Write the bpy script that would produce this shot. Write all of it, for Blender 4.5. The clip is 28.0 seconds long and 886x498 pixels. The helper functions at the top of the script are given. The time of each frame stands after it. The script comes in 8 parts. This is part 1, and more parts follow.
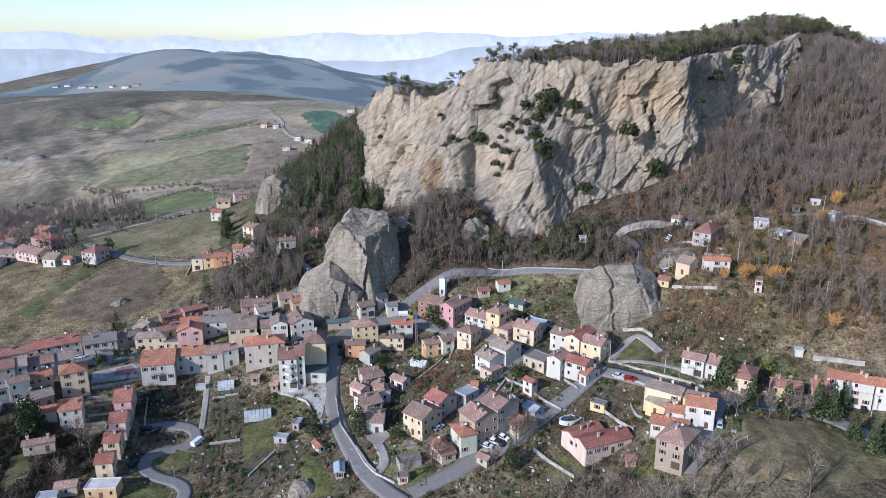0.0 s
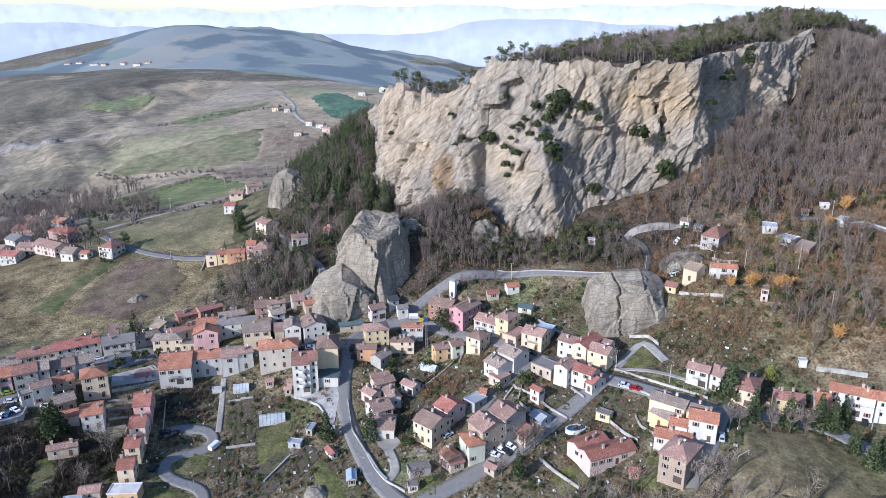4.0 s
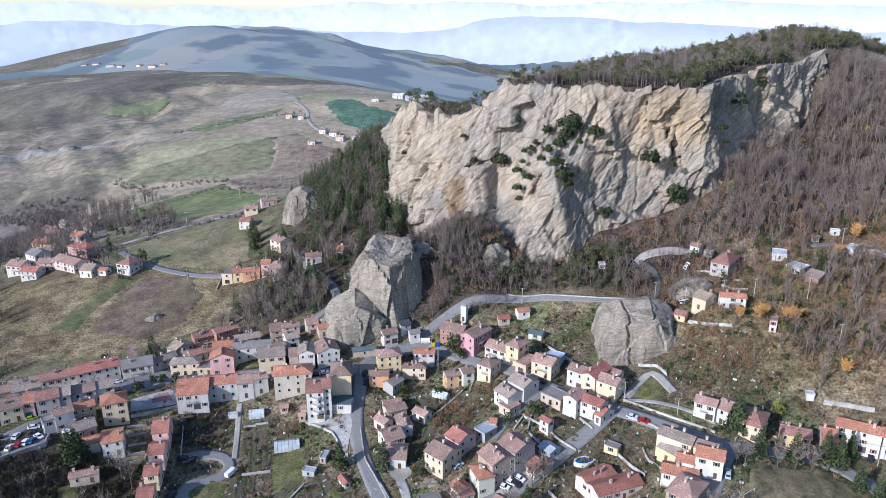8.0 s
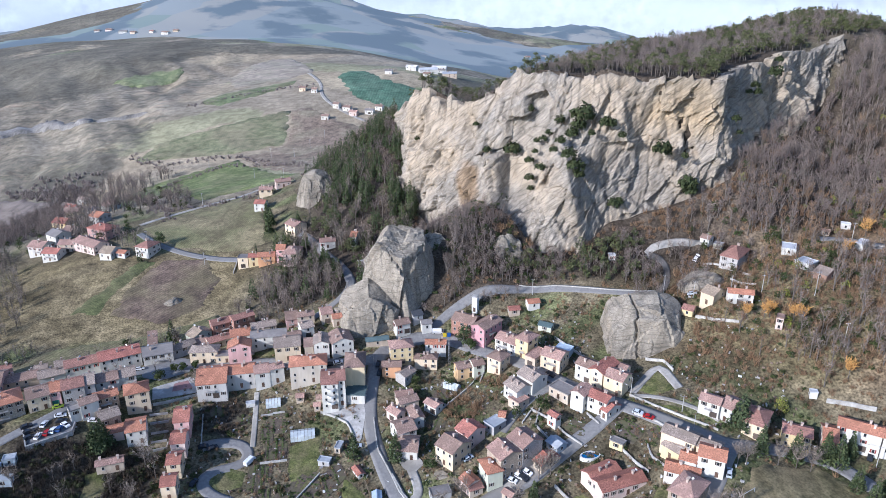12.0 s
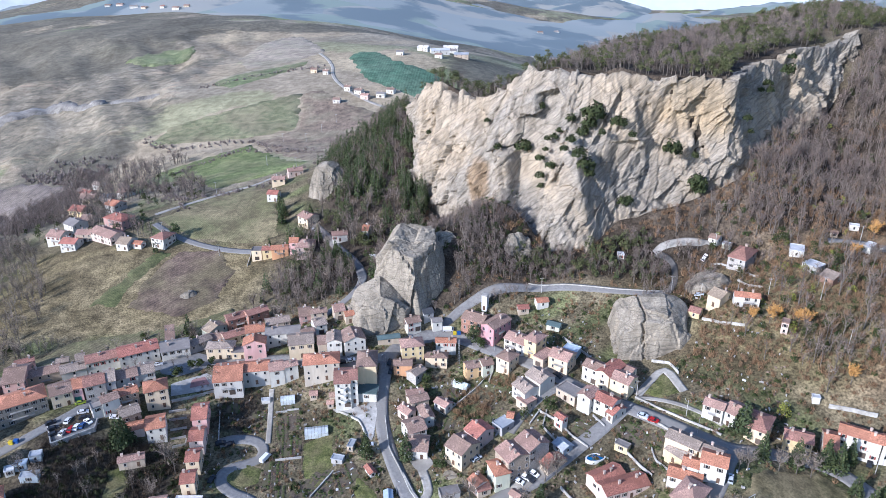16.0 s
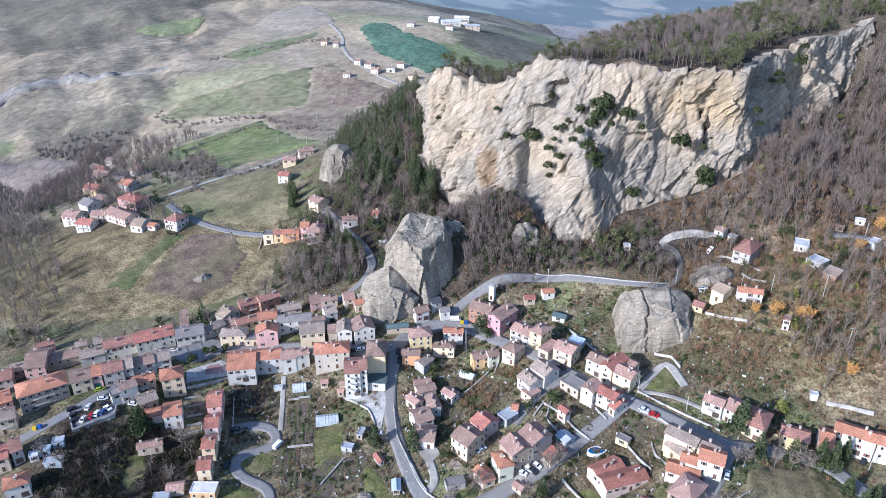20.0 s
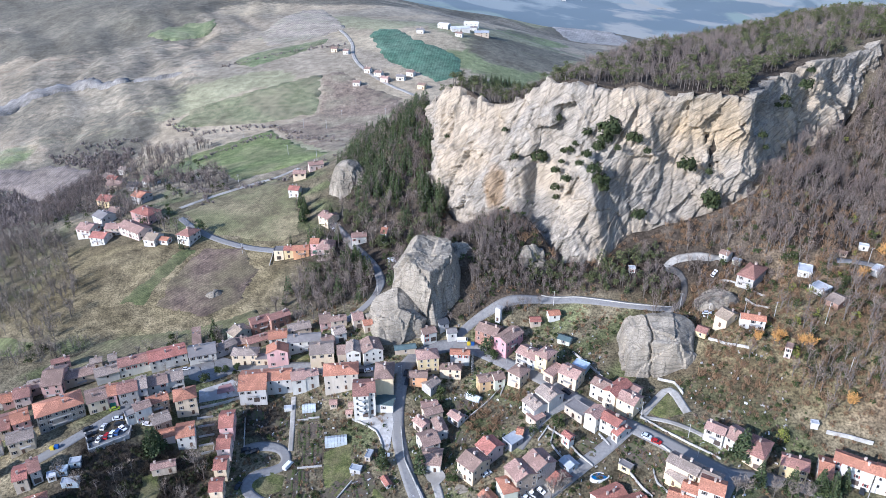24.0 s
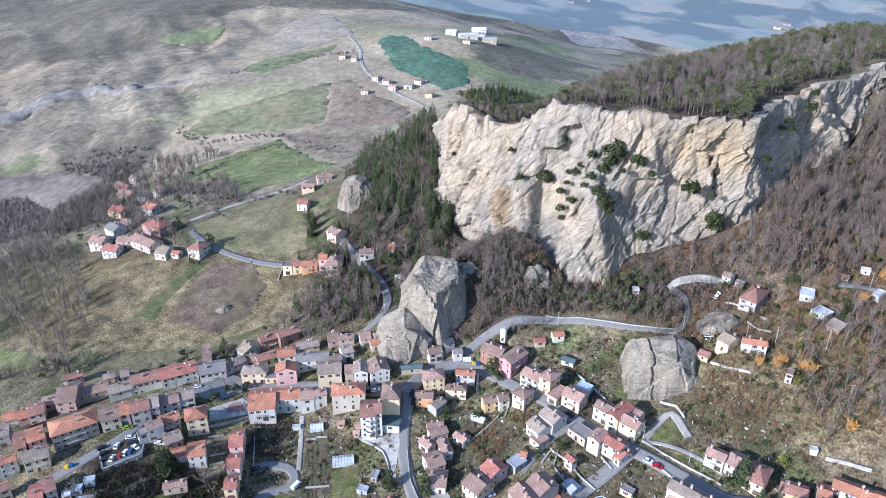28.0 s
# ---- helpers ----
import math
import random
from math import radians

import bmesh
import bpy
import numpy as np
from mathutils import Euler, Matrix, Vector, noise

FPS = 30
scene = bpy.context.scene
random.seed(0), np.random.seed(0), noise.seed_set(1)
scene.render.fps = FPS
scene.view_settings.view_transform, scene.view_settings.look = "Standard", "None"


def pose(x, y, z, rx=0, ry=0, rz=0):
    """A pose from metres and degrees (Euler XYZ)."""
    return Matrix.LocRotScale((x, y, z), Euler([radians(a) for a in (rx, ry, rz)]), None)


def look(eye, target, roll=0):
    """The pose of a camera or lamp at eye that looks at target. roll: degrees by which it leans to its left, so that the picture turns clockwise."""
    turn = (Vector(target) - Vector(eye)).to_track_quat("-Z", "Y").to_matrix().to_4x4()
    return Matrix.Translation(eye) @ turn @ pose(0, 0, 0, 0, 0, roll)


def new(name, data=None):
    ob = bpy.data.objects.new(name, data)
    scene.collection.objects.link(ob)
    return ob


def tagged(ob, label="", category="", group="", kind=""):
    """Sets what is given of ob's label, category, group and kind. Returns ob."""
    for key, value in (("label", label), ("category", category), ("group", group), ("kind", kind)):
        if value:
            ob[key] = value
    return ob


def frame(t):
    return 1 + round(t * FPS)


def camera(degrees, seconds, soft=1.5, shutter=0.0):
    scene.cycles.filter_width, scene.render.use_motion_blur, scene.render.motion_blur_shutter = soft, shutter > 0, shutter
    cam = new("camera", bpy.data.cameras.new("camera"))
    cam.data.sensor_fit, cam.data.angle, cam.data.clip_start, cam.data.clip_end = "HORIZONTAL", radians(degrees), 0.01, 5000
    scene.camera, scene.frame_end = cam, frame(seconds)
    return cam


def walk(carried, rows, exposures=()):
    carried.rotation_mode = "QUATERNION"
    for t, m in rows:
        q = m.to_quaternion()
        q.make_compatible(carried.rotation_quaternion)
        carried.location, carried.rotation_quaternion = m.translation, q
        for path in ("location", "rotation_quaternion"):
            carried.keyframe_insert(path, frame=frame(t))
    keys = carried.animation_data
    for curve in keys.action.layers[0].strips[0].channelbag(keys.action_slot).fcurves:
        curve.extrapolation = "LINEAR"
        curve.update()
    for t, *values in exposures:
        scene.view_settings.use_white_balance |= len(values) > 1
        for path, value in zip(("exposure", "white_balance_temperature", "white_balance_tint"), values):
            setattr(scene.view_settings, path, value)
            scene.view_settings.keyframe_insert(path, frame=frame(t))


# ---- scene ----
cam = camera(63.45, 28.0, 0.6)
# seconds, place, tilt, lean and turn
PATH = [
    (0, -0.00, 0.00, 120.00, 73.925, 0.038, -0.005),
    (0.5, 0.01, -0.13, 121.82, 73.422, 0.031, 0.100),
    (1, 0.02, -0.22, 123.63, 72.241, -0.000, 0.221),
    (1.5, 0.03, -0.27, 125.45, 71.957, -0.007, 0.331),
    (2, 0.05, -0.29, 127.28, 71.898, -0.003, 0.433),
    (2.5, 0.08, -0.29, 129.09, 71.837, -0.009, 0.543),
    (3, 0.12, -0.28, 130.90, 71.786, 0.019, 0.662),
    (3.5, 0.16, -0.26, 132.70, 71.747, 0.026, 0.767),
    (5.5, 0.25, -0.14, 139.85, 71.559, 0.046, 1.258),
    (6, 0.27, -0.14, 141.67, 71.505, 0.055, 1.384),
    (6.5, 0.29, -0.15, 143.53, 71.456, 0.055, 1.504),
    (7, 0.31, -0.16, 145.38, 71.401, 0.078, 1.635),
    (7.5, 0.35, -0.15, 147.24, 71.344, 0.084, 1.761),
    (8, 0.39, -0.14, 149.10, 71.287, 0.079, 1.890),
    (8.5, 0.46, -0.12, 150.95, 71.221, 0.103, 2.025),
    (9, 0.53, -0.10, 152.81, 71.184, 0.099, 2.149),
    (9.5, 0.61, -0.11, 154.63, 71.059, 0.125, 2.292),
    (10, 0.69, -0.15, 156.42, 70.551, 0.122, 2.433),
    (10.5, 0.73, -0.18, 158.17, 69.992, 0.106, 2.572),
    (11, 0.78, -0.22, 159.92, 69.422, 0.104, 2.711),
    (11.5, 0.78, -0.22, 161.64, 68.857, 0.092, 2.847),
    (12, 0.77, -0.23, 163.37, 68.301, 0.079, 2.979),
    (12.5, 0.76, -0.21, 165.11, 67.738, 0.089, 3.097),
    (14.5, 0.66, 0.02, 172.08, 66.229, 0.058, 3.558),
    (15, 0.63, 0.06, 173.84, 66.184, 0.070, 3.666),
    (15.5, 0.62, 0.09, 175.59, 66.157, 0.084, 3.771),
    (16, 0.60, 0.12, 177.34, 66.013, 0.073, 3.878),
    (16.5, 0.60, 0.16, 179.08, 65.567, 0.084, 3.981),
    (17, 0.63, 0.21, 180.83, 64.313, 0.069, 4.094),
    (17.5, 0.67, 0.29, 182.60, 63.421, 0.039, 4.183),
    (18, 0.75, 0.39, 184.38, 63.286, 0.004, 4.294),
    (18.5, 0.83, 0.52, 186.18, 63.230, -0.014, 4.428),
    (19, 0.92, 0.64, 187.97, 63.171, -0.044, 4.553),
    (19.5, 0.99, 0.77, 189.79, 63.105, -0.048, 4.671),
    (20, 1.06, 0.89, 191.61, 63.045, -0.069, 4.785),
    (20.5, 1.11, 1.03, 193.42, 62.983, -0.090, 4.904),
    (21, 1.16, 1.18, 195.24, 62.937, -0.116, 5.009),
    (21.5, 1.18, 1.31, 197.05, 62.887, -0.100, 5.108),
    (23.5, 1.17, 1.76, 204.17, 62.705, -0.124, 5.467),
    (24, 1.15, 1.85, 205.93, 62.648, -0.134, 5.545),
    (24.5, 1.13, 1.95, 207.67, 62.610, -0.153, 5.626),
    (25, 1.12, 2.04, 209.41, 62.564, -0.163, 5.706),
    (25.5, 1.11, 2.15, 211.13, 62.522, -0.165, 5.798),
    (26, 1.11, 2.25, 212.85, 62.484, -0.177, 5.876),
    (26.5, 1.09, 2.36, 214.56, 62.447, -0.194, 5.957),
    (27, 1.08, 2.47, 216.26, 62.406, -0.190, 6.035),
    (27.5, 1.06, 2.61, 217.93, 62.362, -0.200, 6.101),
    (28, 1.05, 2.76, 219.59, 62.309, -0.204, 6.167),
]
walk(cam, [(t, pose(x, y, z, tilt, lean, turn)) for t, x, y, z, tilt, lean, turn in PATH], [(0, 0.80, 5300, 16), (3, 1.03, 5250, 16), (8, 1.05, 5250, 16), (18, 1.36, 5200, 16), (28, 1.42, 5150, 15)])

# ---------------------------------------------------------------- light
SUN_TURN, SUN_RISE = radians(228), radians(25)      # low winter sun from the south-west (y is north)
world = bpy.data.worlds.new("world")
scene.world = world
world.use_nodes = True
wn = world.node_tree.nodes
sky = wn.new("ShaderNodeTexSky")
sky.sky_type, sky.sun_disc = "NISHITA", False
sky.sun_elevation, sky.sun_rotation = SUN_RISE, SUN_TURN
sky.air_density, sky.dust_density, sky.ozone_density, sky.altitude = 1.0, 0.7, 1.0, 600
wn["Background"].inputs[1].default_value = 0.10
world.node_tree.links.new(sky.outputs[0], wn["Background"].inputs[0])
sun = new("sun", bpy.data.lights.new("sun", "SUN"))
sun.data.energy, sun.data.angle, sun.data.color = 3.2, radians(0.8), (1.0, 0.90, 0.76)
to_sun = Vector((math.sin(SUN_TURN) * math.cos(SUN_RISE), math.cos(SUN_TURN) * math.cos(SUN_RISE), math.sin(SUN_RISE)))
sun.matrix_world = look((0, 0, 400), Vector((0, 0, 400)) - to_sun)

# ---------------------------------------------------------------- materials
MATS = {}


def material(name, dark, light, scale=0.6, rough=0.9, bump=0.3, broad=0.06, third=None, metal=0.0, spread=0.0, local=False, streak=False):
    """A surface that varies at two sizes: scale and broad are the waves per metre of its grain and of its stains."""
    if name in MATS:
        return MATS[name]
    m = bpy.data.materials.new(name)
    m.use_nodes = True
    nt, b = m.node_tree, m.node_tree.nodes["Principled BSDF"]
    n, link = nt.nodes.new, nt.links.new
    geo = n("ShaderNodeTexCoord") if local else n("ShaderNodeNewGeometry")
    where = geo.outputs["Object"] if local else geo.outputs["Position"]
    if streak:
        mp = n("ShaderNodeMapping")
        mp.inputs["Scale"].default_value = (1, 1, 0.25)
        link(where, mp.inputs["Vector"])
        where = mp.outputs[0]
    fine, wide = n("ShaderNodeTexNoise"), n("ShaderNodeTexNoise")
    fine.inputs["Scale"].default_value, fine.inputs["Detail"].default_value = scale, 6
    wide.inputs["Scale"].default_value, wide.inputs["Detail"].default_value = broad, 3
    link(where, fine.inputs["Vector"]), link(where, wide.inputs["Vector"])
    ramp = n("ShaderNodeValToRGB")
    ramp.color_ramp.elements[0].position, ramp.color_ramp.elements[1].position = 0.3, 0.7
    ramp.color_ramp.elements[0].color, ramp.color_ramp.elements[1].color = (*dark, 1), (*light, 1)
    link(fine.outputs["Fac"], ramp.inputs[0])
    colour = ramp.outputs[0]
    mix = n("ShaderNodeMix")
    mix.data_type, mix.blend_type = "RGBA", "MIX"
    tone = n("ShaderNodeMapRange")
    tone.inputs[1].default_value, tone.inputs[2].default_value, tone.inputs[3].default_value, tone.inputs[4].default_value = 0.42, 0.62, 0, 0.75
    link(wide.outputs["Fac"], tone.inputs[0]), link(tone.outputs[0], mix.inputs[0]), link(colour, mix.inputs[6])
    mix.inputs[7].default_value = (*(third or [0.75 * c for c in dark]), 1)
    colour = mix.outputs[2]
    if spread:
        info, hsv, rng = n("ShaderNodeObjectInfo"), n("ShaderNodeHueSaturation"), n("ShaderNodeMapRange")
        rng.inputs[3].default_value, rng.inputs[4].default_value = 1 - spread, 1 + spread
        link(info.outputs["Random"], rng.inputs[0]), link(rng.outputs[0], hsv.inputs["Value"]), link(colour, hsv.inputs["Color"])
        colour = hsv.outputs[0]
    link(colour, b.inputs["Base Color"])
    b.inputs["Roughness"].default_value, b.inputs["Metallic"].default_value = rough, metal
    b.inputs["Specular IOR Level"].default_value = 0.25
    if bump:
        bp = n("ShaderNodeBump")
        bp.inputs["Strength"].default_value, bp.inputs["Distance"].default_value = bump, 0.3 / scale
        link(fine.outputs["Fac"], bp.inputs["Height"]), link(bp.outputs[0], b.inputs["Normal"])
    MATS[name] = m
    return m


def foliage(name, dark, light, third=None):
    """Leaves or twigs: each small island has its own tone."""
    if name in MATS:
        return MATS[name]
    m = bpy.data.materials.new(name)
    m.use_nodes = True
    nt, b = m.node_tree, m.node_tree.nodes["Principled BSDF"]
    n, link = nt.nodes.new, nt.links.new
    geo, ramp, noise_tex, mix = n("ShaderNodeNewGeometry"), n("ShaderNodeValToRGB"), n("ShaderNodeTexNoise"), n("ShaderNodeMix")
    ramp.color_ramp.elements[0].color, ramp.color_ramp.elements[1].color = (*dark, 1), (*light, 1)
    link(geo.outputs["Random Per Island"], ramp.inputs[0])
    noise_tex.inputs["Scale"].default_value = 0.045
    link(geo.outputs["Position"], noise_tex.inputs["Vector"])
    mix.data_type = "RGBA"
    tone = n("ShaderNodeMapRange")
    tone.inputs[1].default_value, tone.inputs[2].default_value, tone.inputs[4].default_value = 0.4, 0.65, 0.8
    link(noise_tex.outputs["Fac"], tone.inputs[0]), link(tone.outputs[0], mix.inputs[0]), link(ramp.outputs[0], mix.inputs[6])
    mix.inputs[7].default_value = (*(third or light), 1)
    link(mix.outputs[2], b.inputs["Base Color"])
    b.inputs["Roughness"].default_value, b.inputs["Specular IOR Level"].default_value = 0.85, 0.15
    MATS[name] = m
    return m


def mottle(m, waves_by_swing):
    """Uneven growth: multiply a surface's colour by noise of several sizes."""
    nt, b = m.node_tree, m.node_tree.nodes["Principled BSDF"]
    n, link = nt.nodes.new, nt.links.new
    geo = n("ShaderNodeNewGeometry")
    colour = b.inputs["Base Color"].links[0].from_socket
    for scale, swing in waves_by_swing:
        tex, rng, mul = n("ShaderNodeTexNoise"), n("ShaderNodeMapRange"), n("ShaderNodeVectorMath")
        tex.inputs["Scale"].default_value, tex.inputs["Detail"].default_value = scale, 6
        rng.inputs[1].default_value, rng.inputs[2].default_value, rng.inputs[3].default_value, rng.inputs[4].default_value = 0.3, 0.7, 1 - swing, 1 + swing
        mul.operation = "SCALE"
        link(geo.outputs["Position"], tex.inputs["Vector"]), link(tex.outputs["Fac"], rng.inputs[0])
        link(colour, mul.inputs[0]), link(rng.outputs[0], mul.inputs["Scale"])
        colour = mul.outputs[0]
    link(colour, b.inputs["Base Color"])
    return m


WALL = {  # plaster and stone colours
    "white": (0.54, 0.52, 0.465), "cream": (0.60, 0.49, 0.34), "beige": (0.46, 0.38, 0.29), "pink": (0.58, 0.36, 0.33),
    "palepink": (0.62, 0.49, 0.43), "pinkish": (0.55, 0.43, 0.37), "rose": (0.42, 0.27, 0.24), "grey": (0.36, 0.35, 0.34),
    "yellow": (0.60, 0.48, 0.27), "yellowcream": (0.64, 0.52, 0.33), "ochre": (0.56, 0.38, 0.20), "orangewall": (0.58, 0.32, 0.17),
    "palegreen": (0.52, 0.53, 0.42), "magenta": (0.46, 0.25, 0.26), "school": (0.42, 0.40, 0.37), "stucco": (0.46, 0.41, 0.34),
    "tin": (0.35, 0.40, 0.43), "rust": (0.30, 0.19, 0.14)}
STONE = {"stone": (0.36, 0.31, 0.25), "greystone": (0.38, 0.36, 0.33), "brownstone": (0.36, 0.29, 0.22), "ruststone": (0.36, 0.28, 0.21), "brick": (0.34, 0.19, 0.14)}
ROOF = {"orange": (0.40, 0.185, 0.115), "red": (0.34, 0.145, 0.11), "redbrown": (0.29, 0.155, 0.12), "brown": (0.27, 0.185, 0.145),
        "rosebrown": (0.35, 0.225, 0.18), "greybrown": (0.30, 0.24, 0.195), "grey": (0.22, 0.20, 0.185), "rust": (0.33, 0.145, 0.105),
        "beigebrown": (0.36, 0.28, 0.20), "dark": (0.07, 0.075, 0.085), "teal": (0.10, 0.14, 0.14), "tin": (0.36, 0.38, 0.40),
        "bluetin": (0.38, 0.45, 0.52), "whitetin": (0.52, 0.53, 0.54), "white": (0.62, 0.59, 0.56)}


def shade(c, k):
    return tuple(v * k for v in c)


def wall_material(kind):
    if kind in STONE:
        c = STONE[kind]
        return material("wall " + kind, shade(c, 0.6), shade(c, 1.25), 2.2, 0.95, 0.6, 0.25, shade(c, 0.8), spread=0.08)
    c = WALL[kind]
    return material("wall " + kind, shade(c, 0.9), shade(c, 1.06), 1.1, 0.9, 0.08, 0.3, shade(c, 0.8), spread=0.06, streak=True)


def roof_material(kind):
    c = ROOF[kind]
    if kind in ("teal", "tin", "bluetin", "whitetin", "white", "grey"):
        return material("roof " + kind, shade(c, 0.8), shade(c, 1.1), 0.9, 0.7, 0.1, 0.2, shade(c, 0.75), spread=0.08)
    return material("roof " + kind, shade(c, 0.42), shade(c, 1.45), 2.4, 0.9, 0.8, 0.22, (shade(c, 0.66)), spread=0.14)


ROCK = material("pale sandstone", (0.17, 0.152, 0.124), (0.32, 0.285, 0.234), 1.6, 0.95, 0.5, 0.028, (0.33, 0.268, 0.188))
BOULDER = material("grey weathered sandstone", (0.175, 0.153, 0.12), (0.29, 0.255, 0.20), 1.3, 0.95, 0.4, 0.06, (0.225, 0.195, 0.15))


def bed_lines(m, tilt=-39, force=1.0):
    """Tilted beds, stains and cracks in the rock, as uneven streaks and darker seams."""
    nt, b = m.node_tree, m.node_tree.nodes["Principled BSDF"]
    n, link = nt.nodes.new, nt.links.new
    geo = n("ShaderNodeNewGeometry")

    def turned(scale, tilt):
        mp = n("ShaderNodeMapping")
        mp.vector_type = "TEXTURE"
        mp.inputs["Rotation"].default_value, mp.inputs["Scale"].default_value = (0, radians(tilt), 0), [1 / k for k in scale]
        link(geo.outputs["Position"], mp.inputs[0])
        return mp.outputs[0]

    def times(colour, factor, low, high, a, z):
        rng, mul = n("ShaderNodeMapRange"), n("ShaderNodeVectorMath")
        for k, v in ((1, a), (2, z), (3, low), (4, high)):
            rng.inputs[k].default_value = v
        mul.operation = "SCALE"
        link(factor, rng.inputs[0]), link(colour, mul.inputs[0]), link(rng.outputs[0], mul.inputs["Scale"])
        return mul.outputs[0]
    beds, stain, cells = n("ShaderNodeTexNoise"), n("ShaderNodeTexNoise"), n("ShaderNodeTexVoronoi")
    beds.inputs["Scale"].default_value, beds.inputs["Detail"].default_value, beds.inputs["Distortion"].default_value = 1.0, 7, 0.6
    stain.inputs["Scale"].default_value, stain.inputs["Detail"].default_value = 1.0, 5
    cells.feature = "DISTANCE_TO_EDGE"
    cells.inputs["Scale"].default_value = 0.14
    thin = n("ShaderNodeTexNoise")
    thin.inputs["Scale"].default_value, thin.inputs["Detail"].default_value, thin.inputs["Distortion"].default_value = 1.0, 5, 0.4
    link(turned((0.09, 0.25, 2.4), tilt), thin.inputs["Vector"])
    link(turned((0.06, 0.14, 0.8), tilt - 2), beds.inputs["Vector"])
    link(turned((0.20, 0.20, 0.03), 6), stain.inputs["Vector"])
    link(turned((0.4, 1, 1.5), tilt), cells.inputs["Vector"])
    colour = b.inputs["Base Color"].links[0].from_socket
    cracks = n("ShaderNodeTexVoronoi")
    cracks.feature = "DISTANCE_TO_EDGE"
    cracks.inputs["Scale"].default_value = 0.42
    link(turned((0.4, 1, 1.2), tilt), cracks.inputs["Vector"])
    colour = times(colour, cells.outputs["Distance"], 0.62, 1.0, 0.0, 0.035)
    colour = times(colour, cracks.outputs["Distance"], 0.70, 1.0, 0.0, 0.05)
    colour = times(colour, beds.outputs["Fac"], 1 - 0.2 * force, 1 + 0.16 * force, 0.3, 0.7)
    colour = times(colour, thin.outputs["Fac"], 1 - 0.34 * force, 1.05, 0.34, 0.48)
    colour = times(colour, stain.outputs["Fac"], 0.72, 1.1, 0.34, 0.55)
    link(colour, b.inputs["Base Color"])
    bp = n("ShaderNodeBump")
    bp.inputs["Strength"].default_value, bp.inputs["Distance"].default_value = 0.45 * force, 0.6
    normal = b.inputs["Normal"].links[0].from_socket
    link(thin.outputs["Fac"], bp.inputs["Height"]), link(normal, bp.inputs["Normal"]), link(bp.outputs[0], b.inputs["Normal"])


bed_lines(ROCK)
bed_lines(BOULDER, -7, 0.5)


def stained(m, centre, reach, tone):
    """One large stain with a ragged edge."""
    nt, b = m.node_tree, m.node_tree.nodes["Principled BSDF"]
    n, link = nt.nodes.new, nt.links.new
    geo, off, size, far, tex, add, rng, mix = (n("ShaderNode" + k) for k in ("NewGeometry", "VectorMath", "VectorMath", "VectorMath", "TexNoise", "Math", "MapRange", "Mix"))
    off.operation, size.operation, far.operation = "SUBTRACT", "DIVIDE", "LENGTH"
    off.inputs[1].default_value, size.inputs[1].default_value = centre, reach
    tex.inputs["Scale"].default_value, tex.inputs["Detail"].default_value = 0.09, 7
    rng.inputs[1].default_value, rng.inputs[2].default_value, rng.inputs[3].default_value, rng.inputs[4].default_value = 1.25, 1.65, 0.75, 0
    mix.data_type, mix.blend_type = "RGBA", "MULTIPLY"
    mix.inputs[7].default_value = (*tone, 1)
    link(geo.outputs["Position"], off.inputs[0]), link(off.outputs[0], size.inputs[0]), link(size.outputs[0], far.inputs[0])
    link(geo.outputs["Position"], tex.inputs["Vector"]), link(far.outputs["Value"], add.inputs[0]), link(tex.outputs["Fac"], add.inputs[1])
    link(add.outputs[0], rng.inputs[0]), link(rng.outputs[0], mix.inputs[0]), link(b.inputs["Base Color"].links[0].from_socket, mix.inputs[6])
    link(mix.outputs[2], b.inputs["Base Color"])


stained(ROCK, (104, 360, 97), (22, 30, 16), (1.10, 1.02, 0.86))
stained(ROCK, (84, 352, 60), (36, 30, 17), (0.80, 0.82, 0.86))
stained(ROCK, (-6, 372, 52), (7, 16, 12), (0.95, 0.72, 0.48))
OLD_ASPHALT = material("old dark asphalt", (0.085, 0.08, 0.075), (0.14, 0.132, 0.122), 0.9, 0.9, 0.1, 0.1, (0.11, 0.095, 0.075))
ASPHALT = material("asphalt", (0.145, 0.142, 0.138), (0.225, 0.218, 0.21), 0.9, 0.9, 0.1, 0.07, (0.185, 0.175, 0.16))
GRAVEL = material("gravel", (0.25, 0.23, 0.20), (0.38, 0.36, 0.32), 0.8, 0.95, 0.2, 0.1)
CONCRETE = material("concrete", (0.30, 0.29, 0.27), (0.44, 0.42, 0.39), 0.9, 0.9, 0.15, 0.2)
PALE_WALL = material("pale plastered wall", (0.34, 0.325, 0.29), (0.50, 0.48, 0.435), 0.8, 0.9, 0.12, 0.3)
GLASS = material("dark window glass", (0.02, 0.022, 0.026), (0.035, 0.04, 0.045), 0.5, 0.12, 0.0)
FRAME = material("painted window frame", (0.45, 0.42, 0.38), (0.55, 0.52, 0.48), 3, 0.6, 0.05)
SHUTTER = material("dark wooden shutter", (0.07, 0.055, 0.045), (0.12, 0.09, 0.07), 3, 0.7, 0.1, spread=0.3)
SHUTTER_RED = material("red wooden shutter", (0.22, 0.05, 0.04), (0.30, 0.08, 0.06), 3, 0.7, 0.1)
SHUTTER_GREEN = material("green roller shutter", (0.03, 0.13, 0.10), (0.05, 0.19, 0.14), 3, 0.6, 0.1)
DOOR = material("brown door", (0.10, 0.06, 0.04), (0.16, 0.10, 0.07), 3, 0.6, 0.1, spread=0.3)
BARK = material("bark", (0.10, 0.085, 0.07), (0.20, 0.175, 0.15), 3, 0.95, 0.3)
